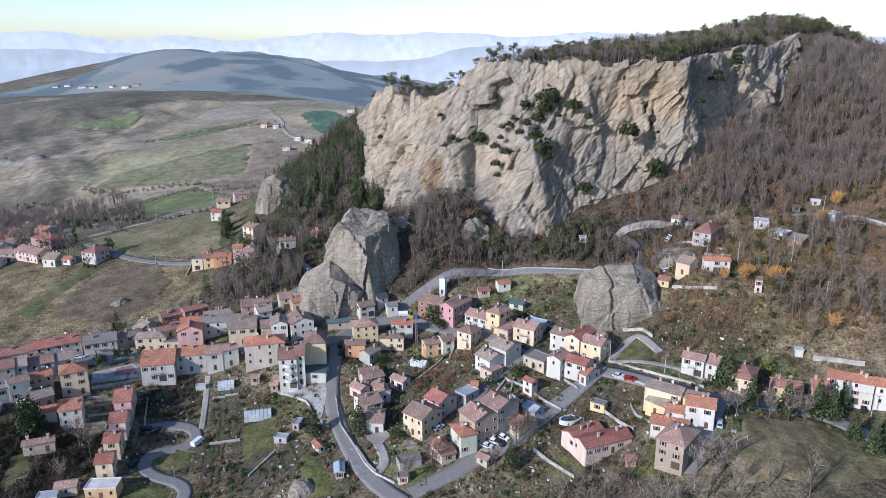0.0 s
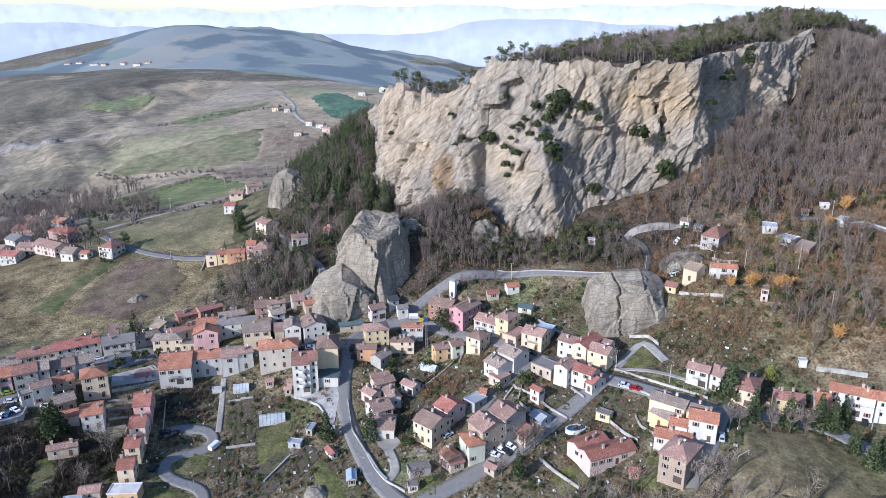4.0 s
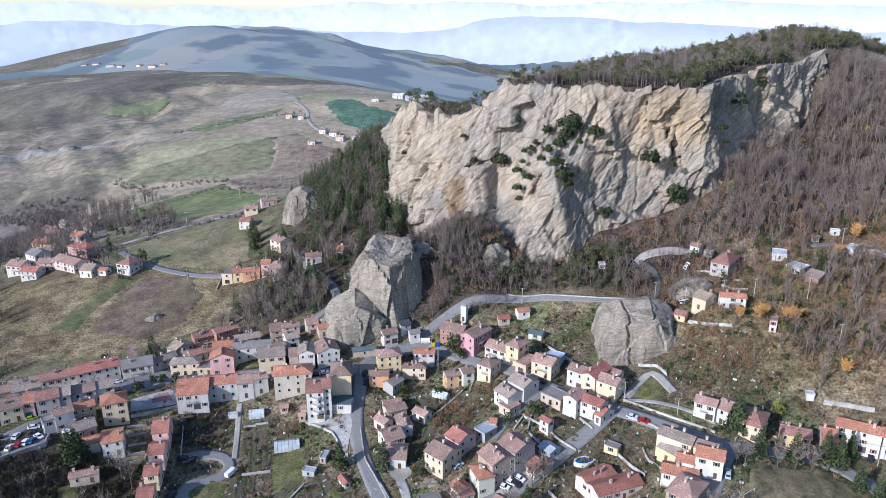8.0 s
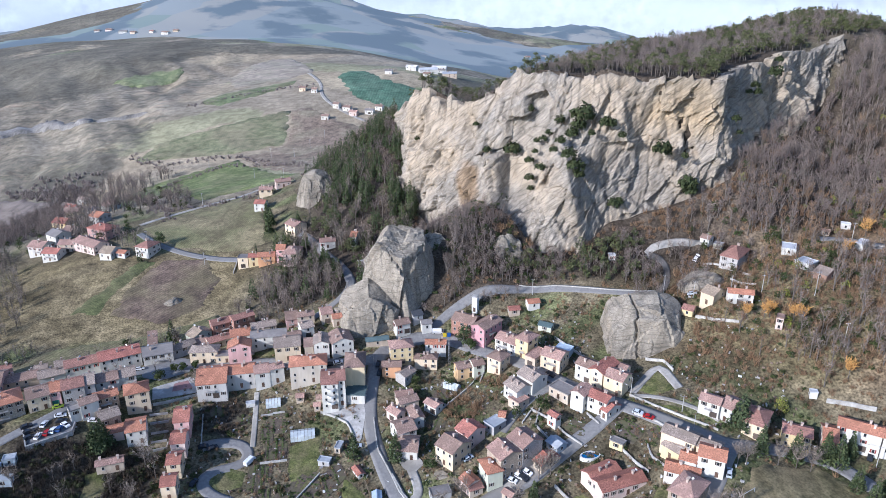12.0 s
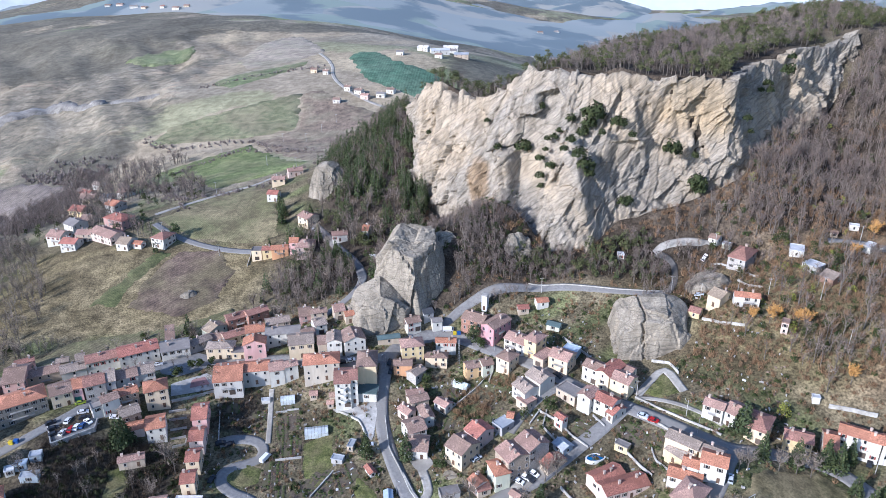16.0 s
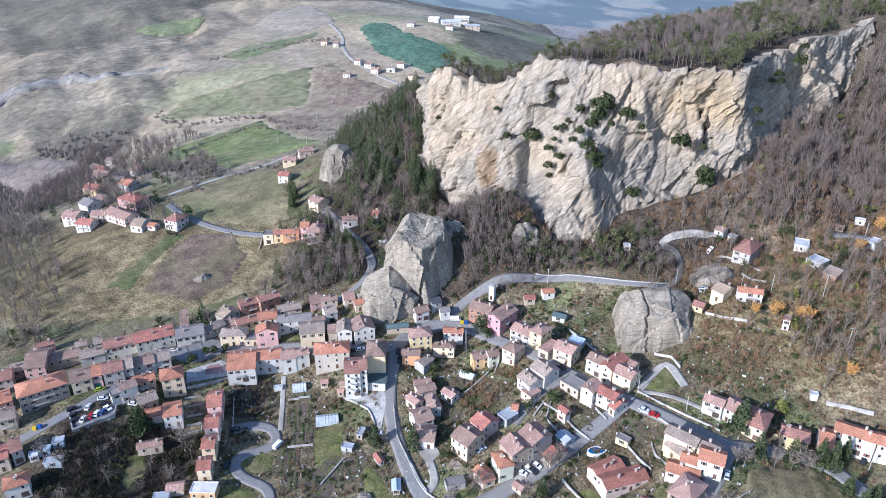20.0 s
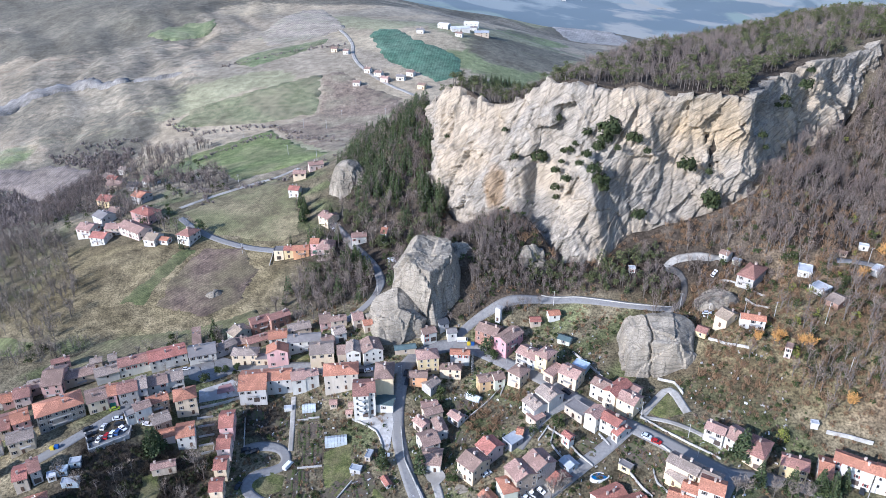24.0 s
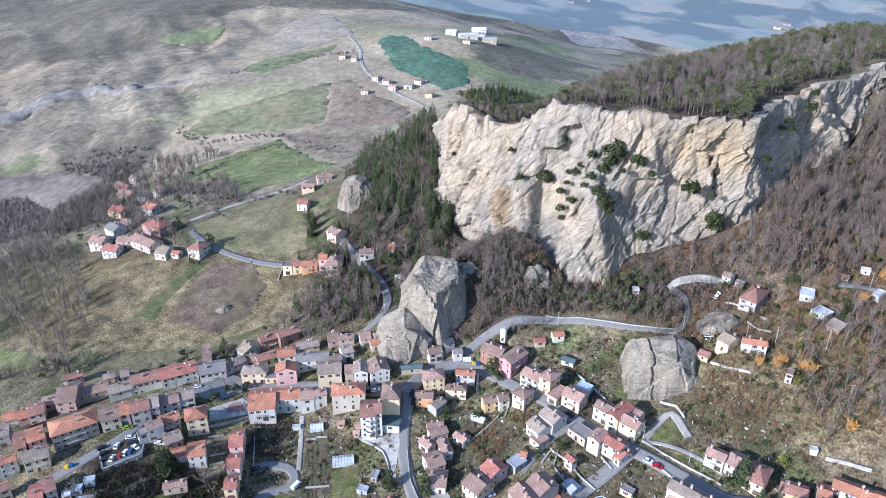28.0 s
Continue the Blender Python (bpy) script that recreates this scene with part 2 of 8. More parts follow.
METAL = material("galvanised metal", (0.32, 0.32, 0.32), (0.45, 0.45, 0.45), 2, 0.5, 0.05, metal=0.6)
WHITE_PAINT = material("white paint", (0.56, 0.56, 0.54), (0.68, 0.68, 0.66), 2, 0.6, 0.05)
WOOD = material("weathered wood", (0.14, 0.10, 0.075), (0.26, 0.20, 0.15), 2.5, 0.9, 0.3)


# ---------------------------------------------------------------- mesh helpers
def mesh_of(name, verts, faces, mats, smooth_faces=False, slots=None):
    me = bpy.data.meshes.new(name)
    me.from_pydata([tuple(v) for v in verts], [], faces)
    for mt in (mats if isinstance(mats, (list, tuple)) else [mats]):
        me.materials.append(mt)
    if slots is not None:
        me.polygons.foreach_set("material_index", slots)
    if smooth_faces:
        me.polygons.foreach_set("use_smooth", [True] * len(me.polygons))
    me.update()
    return me


def thing(name, me, label, category, m=None, kind="", group=""):
    ob = tagged(new(name, me), label, category, group, kind)
    if m is not None:
        ob.matrix_world = m
    return ob


def sub(name, me, parent, m=None, label=""):
    ob = new(name, me)
    ob.parent = parent
    if m is not None:
        ob.matrix_basis = m
    if label:
        ob["label"] = label
    return ob


def box_data(x0, x1, y0, y1, z0, z1):
    v = [(x0, y0, z0), (x1, y0, z0), (x1, y1, z0), (x0, y1, z0), (x0, y0, z1), (x1, y0, z1), (x1, y1, z1), (x0, y1, z1)]
    f = [(0, 3, 2, 1), (4, 5, 6, 7), (0, 1, 5, 4), (1, 2, 6, 5), (2, 3, 7, 6), (3, 0, 4, 7)]
    return v, f


def join_data(*pieces):
    v, f = [], []
    for pv, pf in pieces:
        k = len(v)
        v += list(pv)
        f += [tuple(i + k for i in q) for q in pf]
    return v, f


def tube_data(x, y, z0, z1, r0, r1, n=8):
    v = [(x + r0 * math.cos(2 * math.pi * i / n), y + r0 * math.sin(2 * math.pi * i / n), z0) for i in range(n)]
    v += [(x + r1 * math.cos(2 * math.pi * i / n), y + r1 * math.sin(2 * math.pi * i / n), z1) for i in range(n)]
    f = [(i, (i + 1) % n, n + (i + 1) % n, n + i) for i in range(n)] + [tuple(range(n - 1, -1, -1)), tuple(range(n, 2 * n))]
    return v, f


def soup(name, verts, tris, mats, slots=None):
    """A large triangle mesh from numpy arrays."""
    me = bpy.data.meshes.new(name)
    n, k = len(verts), len(tris)
    me.vertices.add(n), me.loops.add(3 * k), me.polygons.add(k)
    me.vertices.foreach_set("co", np.asarray(verts, np.float32).ravel())
    me.loops.foreach_set("vertex_index", np.asarray(tris, np.int32).ravel())
    me.polygons.foreach_set("loop_start", np.arange(0, 3 * k, 3, dtype=np.int32))
    me.polygons.foreach_set("loop_total", np.full(k, 3, np.int32))
    for mt in (mats if isinstance(mats, (list, tuple)) else [mats]):
        me.materials.append(mt)
    if slots is not None:
        me.polygons.foreach_set("material_index", np.asarray(slots, np.int32))
    me.update()
    me.validate()
    return me

# ---------------------------------------------------------------- lie of the land
# spot heights (x, y, z) by area, in metres
SPOTS_VILLAGE = [(-154, 209, -1), (-170, 194, -3), (-140, 196, -10), (-116, 204, -11), (-75, 225, -12), (-72, 236, -10),
                 (-34, 210, -9), (-45, 264, 3), (-73, 249, -5), (-84, 219, -13), (-22, 240, -5), (8, 216, -3), (50, 203, -2),
                 (53, 227, 5), (83, 204, 9), (77, 240, 11), (74, 257, 12), (140, 218, 6), (110, 224, 6), (-35, 287, 6),
                 (-16, 270, 0), (0, 297, 10), (20, 264, 8), (-130, 262, -1), (-170, 244, -1), (-90, 276, 2), (-100, 225, -12), (100, 180, 4), (58, 266, 8), (72, 264, 10)]
SPOTS_EAST = [(26, 311, 18), (70, 304, 21), (89, 321, 26), (120, 328, 36), (167, 330, 46), (104, 284, 29), (145, 298, 39),
              (121, 262, 26), (128, 249, 21), (190, 388, 64), (215, 300, 62), (215, 235, 33), (180, 200, 14), (60, 275, 12),
              (190, 262, 40), (40, 322, 26), (70, 333, 34), (86, 341, 42), (128, 340, 55), (152, 372, 71), (184, 399, 76), (-24, 326, 39), (-12, 331, 38), (6, 349, 47), (-1, 316, 29), (-12, 309, 20), (16, 330, 32), (26, 320, 23), (-25, 354, 30), (-24, 376, 22), (-40, 345, 18), (100, 346, 49), (222, 432, 112), (240, 420, 100), (260, 455, 112), (300, 480, 105), (225, 398, 88), (270, 400, 100), (300, 300, 95), (300, 200, 40)]
SPOTS_WEST = [(-147, 346, -6), (-170, 336, -8), (-125, 362, 0), (-176, 368, -4), (-221, 360, -6), (-197, 398, 1), (-102, 369, 6),
              (-61, 300, 11), (-84, 420, 30), (-100, 300, 0), (-140, 300, -8), (-190, 285, -14), (-250, 300, -18), (-225, 230, -12),
              (-260, 420, -3), (-300, 380, -18), (-140, 430, 10), (-200, 470, 4), (-40, 388, 22), (-66, 452, 56), (-52, 470, 70), (-84, 460, 42), (-60, 420, 38), (-112, 430, 18), (-300, 200, -25), (-90, 560, 22)]
SPOTS_FAR = [(-271, 568, -12), (-184, 665, 3), (-151, 728, 16), (-314, 768, 13), (-512, 820, -18), (-165, 860, 38), (-50, 924, 38),
             (-590, 1128, 26), (-107, 743, 18), (60, 760, 0), (229, 1700, -60), (-420, 600, -45), (-650, 700, -60), (-420, 1000, 10),
             (200, 560, 40), (300, 700, 0), (-900, 1100, -20), (-250, 1150, 30), (60, 1100, -20), (-800, 400, -80), (500, 500, 60), (600, 900, -60),
             (-640, 1830, 98), (-480, 1880, 78), (-320, 1880, 42), (-900, 1780, 48), (-1100, 1700, 15), (-140, 1760, -5), (-420, 1430, 25), (-200, 1450, 10), (-760, 1420, 20)]
SPOTS_TOP = [(-50, 448, 82), (-32, 433, 95), (-14, 414, 90), (5, 400, 96), (21, 391, 106), (33, 384, 112), (57, 376, 110), (64, 373, 115), (74, 371, 111),
             (95, 367, 111), (117, 364, 111.5), (136, 390, 113), (150, 404, 114.5), (173, 418, 118), (190, 432, 116), (208, 441, 123), (228, 460, 126),
             (6, 430, 85), (29, 440, 96), (50, 455, 102), (84, 480, 106), (121, 490, 111), (171, 490, 121), (199, 480, 128), (240, 520, 122)]
SPOTS_TOP += [(7, 480, 66), (-30, 480, 62), (50, 540, 60), (130, 580, 78), (200, 580, 92), (300, 560, 92), (300, 450, 104), (-60, 520, 40), (60, 640, 20), (160, 660, 40)]


def plate(spots, stiff):
    """A smooth sheet through spot heights: a thin plate, as a function of x and y."""
    p = np.array(spots, float)
    q = p[:, :2] / 100

    def kernel(d2):
        return 0.5 * d2 * np.log(d2 + 1e-9)
    n = len(p)
    a = np.zeros((n + 3, n + 3))
    a[:n, :n] = kernel(((q[:, None] - q[None]) ** 2).sum(2)) + np.eye(n) * stiff
    a[:n, n], a[:n, n + 1:] = 1, q
    a[n:, :n] = a[:n, n:].T
    w = np.linalg.solve(a, np.concatenate([p[:, 2], np.zeros(3)]))

    def level(x, y):
        x, y = np.asarray(x, float) / 100, np.asarray(y, float) / 100
        out = w[n] + w[n + 1] * x + w[n + 2] * y
        for k in range(n):
            out = out + w[k] * kernel((x - q[k, 0]) ** 2 + (y - q[k, 1]) ** 2)
        return out
    return level


lower_land = plate(SPOTS_VILLAGE + SPOTS_EAST + SPOTS_WEST + SPOTS_FAR, 0.002)
upper_land = plate(SPOTS_TOP, 0.002)
# the cliff in plan, from west to east: its foot, and its upper edge point for point
CLIFF_FOOT = [(-52, 456), (-48, 428), (-40, 404), (-30, 390), (-16, 380), (-2, 368), (10, 353), (22, 341), (31, 331), (54, 334),
              (66, 345), (92, 349), (108, 350), (127, 353), (141, 372), (162, 393), (190, 410), (208, 428)]
CLIFF_EDGE = [(-50, 464), (-46, 440), (-36, 428), (-25, 417), (-14, 407), (2, 394), (14, 386), (30, 377), (42, 373), (55, 370),
              (66, 367), (92, 362), (113, 359), (121, 358), (136, 386), (160, 406), (188, 424), (208, 436)]
# how far the face has leaned from foot to edge at a quarter, a half and three quarters of its height
CLIFF_LEAN = [(0.25, 0.5, 0.75), (0.12, 0.35, 0.7), (0.03, 0.15, 0.55), (0.0, 0.1, 0.5), (0.04, 0.18, 0.55), (0.1, 0.23, 0.6), (0.35, 0.55, 0.72),
              (0.4, 0.62, 0.82), (0.18, 0.36, 0.75), (0.2, 0.42, 0.72), (0.4, 0.5, 0.64), (0.55, 0.9, 1.0), (0.55, 0.9, 1.0), (0.3, 0.6, 0.9)] + [(0.4, 0.7, 0.9)] * 4


def behind_cliff(x, y, line=CLIFF_EDGE):
    """Metres by which a place lies behind the line of the cliff (negative in front of it)."""
    x, y = np.asarray(x, float), np.asarray(y, float)
    best, side = np.full(x.shape, 1e9), np.zeros(x.shape)
    for (ax, ay), (bx, by) in zip(line, line[1:]):
        dx, dy = bx - ax, by - ay
        s = np.clip(((x - ax) * dx + (y - ay) * dy) / (dx * dx + dy * dy), 0, 1)
        d = np.hypot(x - ax - s * dx, y - ay - s * dy)
        c = dx * (y - ay) - dy * (x - ax)
        near = d < best
        side = np.where(near, np.sign(c), side)
        best = np.where(near, d, best)
    return best * side


def smooth(e0, e1, v):
    s = np.clip((np.asarray(v, float) - e0) / (e1 - e0), 0, 1)
    return s * s * (3 - 2 * s)


def patchy(x, y, size, lo, hi, shift=0.0):
    return smooth(lo, hi, np.sin(x / size + shift + 1.7 * np.sin(y / size / 1.3)) * np.sin(y / size / 0.9 + 1.4 * np.sin(x / size / 1.6)))


def hills(x, y):
    """Where scrub and woods cover the open slopes."""
    west = smooth(250, 420, -x) * 0.5
    return smooth(430, 500, y) * np.clip(patchy(x, y, 70, 0.02 - west, 0.45 - west, 2.0) + 0.7 * patchy(x, y, 33, 0.25, 0.6), 0, 1)


def waves(x, y):
    """Uneven rolling of the open land, stronger far from the village."""
    far = smooth(350, 900, np.hypot(x, np.asarray(y) - 200))
    a = np.sin(x / 61 + 1.3 * np.sin(y / 83)) * np.sin(y / 47 + 0.7 + np.sin(x / 120))
    b = np.sin(x / 173 + y / 240 + 2.1) * np.cos(y / 150 - x / 310)
    gully = np.abs(np.sin(x / 33 + 0.9 * np.sin(y / 41) + y / 90)) * smooth(260, 420, -x) * smooth(520, 640, y) * smooth(-1150, -1000, -y)
    fine = np.abs(np.sin(x / 13 + 0.8 * np.sin(y / 23 + x / 60) + y / 27)) * smooth(300, 400, -x) * smooth(560, 660, y) * smooth(-1250, -1050, -y)
    return far * (3.5 * a + 9 * b) + 6 * gully + 3 * fine


# level building plots on the steep slope (x, y, reach)
TERRACES = [(120.8, 316.9, 9), (145.1, 298.2, 5), (149.2, 288.5, 5.5), (102.1, 284.7, 6), (111.6, 279.9, 6.5), (91.8, 281.4, 4), (172, 307.4, 4.5), (143.1, 312.9, 5),
            (111.9, 331.9, 3.5), (122.5, 263.4, 3), (174.2, 328.3, 3), (163.6, 324.1, 3), (65.9, 326.2, 3), (116.7, 328.3, 3)]


def ground_height(x, y):
    h = open_height(x, y)
    for tx, ty, reach in TERRACES:
        d = np.hypot(np.asarray(x, float) - tx, np.asarray(y, float) - ty)
        if np.min(d) < reach + 6:
            h = h + (open_height(tx, ty) - h) * smooth(-reach - 5, -reach, -d)
    return h


def open_height(x, y):
    x, y = np.asarray(x, float), np.asarray(y, float)
    r = np.hypot(x, y - 300)
    low = lower_land(np.clip(x, -1300, 700), np.clip(y, 100, 2100))
    top = upper_land(np.clip(x, -80, 340), np.clip(y, 350, 680))
    edge = smooth(500, 900, np.hypot(np.maximum(np.abs(x - 120) - 150, 0) * 3, np.maximum(y - 560, 0) * 4) + 400)
    top = top - 300 * edge
    back = behind_cliff(x, y, CLIFF_FOOT)
    low = low - 16 * smooth(-1, 6, back) * smooth(-48, -38, -back) * smooth(-60, -48, x) * smooth(-205, -190, -x)      # the rock stands clear of the slope
    h = np.where(top > low, low + (top - low) * smooth(0, 6, behind_cliff(x, y)), low)
    h = h + waves(x, y)
    # the far country sinks into a broad valley
    out = smooth(1750, 2500, r)
    return h * (1 - out) + out * (-130 + 25 * np.sin(x / 300 + 1) * np.sin(y / 260))



# ---------------------------------------------------------------- ground: one sheet to the horizon
def spacing(lo, hi, step, grow, a, b):
    """Grid lines at an even step from lo to hi, widening outwards to a and b."""
    mid = list(np.arange(lo, hi + 0.1, step))
    out, d, x = [], step, mid[-1]
    while x < b:
        d *= grow
        x += d
        out.append(x)
    back, d, x = [], step, mid[0]
    while x > a:
        d *= grow
        x -= d
        back.append(x)
    return np.array(back[::-1] + mid + out)


GX = spacing(-240, 240, 2.5, 1.018, -4300, 4300)
GY = spacing(150, 470, 2.5, 1.018, -2500, 4700)
MX, MY = np.meshgrid(GX, GY)
GZ = ground_height(MX, MY)
NX, NY = len(GX), len(GY)


def sheet(x, y):
    """Height of the ground sheet itself."""
    x, y = np.asarray(x, float), np.asarray(y, float)
    i = np.clip(np.searchsorted(GX, x) - 1, 0, NX - 2)
    j = np.clip(np.searchsorted(GY, y) - 1, 0, NY - 2)
    u, v = (x - GX[i]) / (GX[i + 1] - GX[i]), (y - GY[j]) / (GY[j + 1] - GY[j])
    return (GZ[j, i] * (1 - u) + GZ[j, i + 1] * u) * (1 - v) + (GZ[j + 1, i] * (1 - u) + GZ[j + 1, i + 1] * u) * v


def land_cover(x, y):
    """Colour of the bare ground by the kind of land: gardens, dry slope, wood floor, open hills (these paled as by
    haze).
    """
    def paint(base, colour, k):
        return base * (1 - k[..., None]) + np.array(colour) * k[..., None]
    nz = np.sin(x / 9.0 + 2 * np.sin(y / 13)) * np.sin(y / 8.0 + 1.7 * np.sin(x / 17))
    nb = np.sin(x / 37.0 + 2 * np.sin(y / 53)) * np.sin(y / 41.0 + 1.3 * np.sin(x / 61))
    c = np.zeros(x.shape + (3,)) + np.array((0.125, 0.105, 0.065))
    c = paint(c, (0.088, 0.098, 0.042), smooth(0.0, 0.8, nz) * 0.8)
    c = paint(c, (0.155, 0.124, 0.068), smooth(-300, -270, x) * smooth(118, 135, -x) * smooth(300, 312, y) * smooth(-400, -385, -y) * (0.8 + 0.2 * nz))
    slope = smooth(70, 110, x + 0.25 * (y - 230)) * smooth(236, 262, y + 0.35 * (x - 100))
    c = paint(c, (0.150, 0.105, 0.064), slope * (0.75 + 0.25 * nz))
    c = paint(c, (0.085, 0.085, 0.036), slope * smooth(0.2, 0.7, nb) * 0.45)
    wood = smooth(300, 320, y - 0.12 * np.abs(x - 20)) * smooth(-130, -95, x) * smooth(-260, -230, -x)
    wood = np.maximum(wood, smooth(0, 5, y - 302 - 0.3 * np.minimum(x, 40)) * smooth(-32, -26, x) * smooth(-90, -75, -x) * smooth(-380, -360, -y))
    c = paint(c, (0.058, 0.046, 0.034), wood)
    # the open hills get a paler base colour in place of haze
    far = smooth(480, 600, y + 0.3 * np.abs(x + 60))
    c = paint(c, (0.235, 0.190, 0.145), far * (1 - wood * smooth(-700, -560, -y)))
    # a mosaic of fallow, pasture and bare clay, in tones lightened for haze
    rng = np.random.default_rng(5)
    sites = np.stack([rng.uniform(-1500, 900, 420), rng.uniform(420, 2300, 420)], -1)
    tones = np.array([(0.30, 0.25, 0.17), (0.235, 0.23, 0.135), (0.155, 0.19, 0.085), (0.235, 0.205, 0.15), (0.34, 0.285, 0.19), (0.27, 0.23, 0.165)])[rng.integers(0, 6, 420)]
    wx, wy = x + 22 * np.sin(y / 37.0), y + 22 * np.sin(x / 29.0 + 1)
    nearest, best = np.zeros(x.shape, int), np.full(x.shape, 1e12)
    for k, (sx, sy) in enumerate(sites):
        d = ((wx - sx) * 0.6) ** 2 + (wy - sy) ** 2
        nearest = np.where(d < best, k, nearest)
        best = np.minimum(d, best)
    c = c * (1 - 0.8 * far[..., None]) + tones[nearest] * 0.8 * far[..., None]
    c = paint(c, (0.042, 0.034, 0.027), smooth(-175, -165, x) * smooth(108, 118, -x) * smooth(-216, -206, -y - 0.3 * (x + 117)) * 0.8)
    c = paint(c, (0.040, 0.034, 0.028), smooth(-114, -110, x) * smooth(90, 94, -x) * smooth(228, 232, y) * smooth(-252, -248, -y) * 0.8)
    return c


def ground_material():
    m = bpy.data.materials.new("earth and grass")
    m.use_nodes = True
    nt, b = m.node_tree, m.node_tree.nodes["Principled BSDF"]
    n, link = nt.nodes.new, nt.links.new
    geo, at = n("ShaderNodeNewGeometry"), n("ShaderNodeAttribute")
    at.attribute_name = "cover"
    colour = at.outputs["Color"]

    def blotch(share, tone, scale, soft, stretch, most):
        """Mix in a tone in ragged patches that cover about the given share of the land."""
        where, mp, tex, add, rng, mix = n("ShaderNodeAttribute"), n("ShaderNodeMapping"), n("ShaderNodeTexNoise"), n("ShaderNodeMath"), n("ShaderNodeMapRange"), n("ShaderNodeMix")
        where.attribute_name = share
        mp.inputs["Rotation"].default_value, mp.inputs["Scale"].default_value = (0, 0, radians(-28)), (1, stretch, 1)
        tex.inputs["Scale"].default_value, tex.inputs["Detail"].default_value, tex.inputs["Roughness"].default_value = scale, 9, 0.68
        rng.inputs[1].default_value, rng.inputs[2].default_value, rng.inputs[4].default_value = 1 - soft, 1 + soft, most
        mix.data_type = "RGBA"
        mix.inputs[7].default_value = (*tone, 1)
        link(geo.outputs["Position"], mp.inputs[0]), link(mp.outputs[0], tex.inputs["Vector"])
        link(tex.outputs["Fac"], add.inputs[0]), link(where.outputs["Fac"], add.inputs[1]), link(add.outputs[0], rng.inputs[0])
        link(rng.outputs[0], mix.inputs[0]), link(colour, mix.inputs[6])
        return mix.outputs[2]
    colour = blotch("clay", (0.31, 0.228, 0.16), 0.03, 0.12, 2.6, 0.85)
    colour = blotch("clay", (0.185, 0.178, 0.135), 0.055, 0.10, 2.2, 0.6)
    colour = blotch("scrub", (0.160, 0.142, 0.108), 0.022, 0.05, 1.6, 0.85)
    colour = blotch("scrub", (0.100, 0.092, 0.070), 0.09, 0.06, 1.3, 0.6)
    for scale, detail, swing, fades in ((1.1, 6, 0.62, True), (0.16, 6, 0.5, True), (0.035, 7, 0.45, True), (0.009, 4, 0.2, False)):
        tex, rng, mul, add, amount = n("ShaderNodeTexNoise"), n("ShaderNodeMapRange"), n("ShaderNodeVectorMath"), n("ShaderNodeMath"), n("ShaderNodeMath")
        tex.inputs["Scale"].default_value, tex.inputs["Detail"].default_value = scale, detail
        rng.inputs[1].default_value, rng.inputs[2].default_value, rng.inputs[3].default_value, rng.inputs[4].default_value = 0.3, 0.7, -swing, swing
        amount.operation, add.operation, mul.operation = "MULTIPLY", "ADD", "SCALE"
        amount.inputs[1].default_value = add.inputs[1].default_value = 1.0
        link(geo.outputs["Position"], tex.inputs["Vector"]), link(tex.outputs["Fac"], rng.inputs[0]), link(rng.outputs[0], amount.inputs[0])
        if fades:                                                # coarse soil and tufts near the village, smoother fields beyond
            link(at.outputs["Alpha"], amount.inputs[1])
        link(amount.outputs[0], add.inputs[0]), link(colour, mul.inputs[0]), link(add.outputs[0], mul.inputs["Scale"])
        colour = mul.outputs[0]
    link(colour, b.inputs["Base Color"])
    b.inputs["Roughness"].default_value, b.inputs["Specular IOR Level"].default_value = 0.95, 0.1
    tex, bp = n("ShaderNodeTexNoise"), n("ShaderNodeBump")
    tex.inputs["Scale"].default_value, tex.inputs["Detail"].default_value = 0.5, 6
    bp.inputs["Distance"].default_value = 0.6
    link(at.outputs["Alpha"], bp.inputs["Strength"])
    link(geo.outputs["Position"], tex.inputs["Vector"]), link(tex.outputs["Fac"], bp.inputs["Height"]), link(bp.outputs[0], b.inputs["Normal"])
    return m


idx = np.arange(NX * NY).reshape(NY, NX)
quad = np.stack([idx[:-1, :-1], idx[:-1, 1:], idx[1:, 1:], idx[1:, :-1]], -1).reshape(-1, 4)
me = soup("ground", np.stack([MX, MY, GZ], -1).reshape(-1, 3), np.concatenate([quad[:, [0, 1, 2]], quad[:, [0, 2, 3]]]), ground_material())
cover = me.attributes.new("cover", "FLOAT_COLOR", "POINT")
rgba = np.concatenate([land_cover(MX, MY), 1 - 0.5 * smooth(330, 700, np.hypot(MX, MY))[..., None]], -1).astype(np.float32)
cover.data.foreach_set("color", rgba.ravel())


def clay_slopes(x, y):
    """Where the eroded ochre clay of the western slopes lies bare."""
    a = smooth(300, 400, -x) * smooth(560, 640, y) * smooth(-1050, -900, -y)
    return 0.72 * a * np.clip(1.15 - np.abs((y - 790 - 0.35 * (x + 480)) / 210) ** 2, 0, 1)


def scrub_cover(x, y):
    """Share of thicket on the open hills: valley floors and steep banks, not the fields."""
    k = smooth(430, 560, y + 0.3 * np.abs(x)) * (0.37 + 0.24 * hills(x, y) - 0.2 * clay_slopes(x, y))
    valley = np.exp(-((y - 540 + 0.25 * (x + 420)) / 75) ** 2) * smooth(250, 330, -x)
    k = k + 0.35 * valley + 0.12 * smooth(500, 800, -x) * smooth(800, 1000, y)
    for x0, x1, y0, y1 in ((-340, -95, 480, 770), (-350, -60, 770, 1120)):
        k = k - 0.35 * smooth(x0 - 20, x0 + 20, x) * smooth(-x1 - 20, -x1 + 20, -x) * smooth(y0 - 20, y0 + 20, y) * smooth(-y1 - 20, -y1 + 20, -y)
    return np.clip(k, 0, 1)


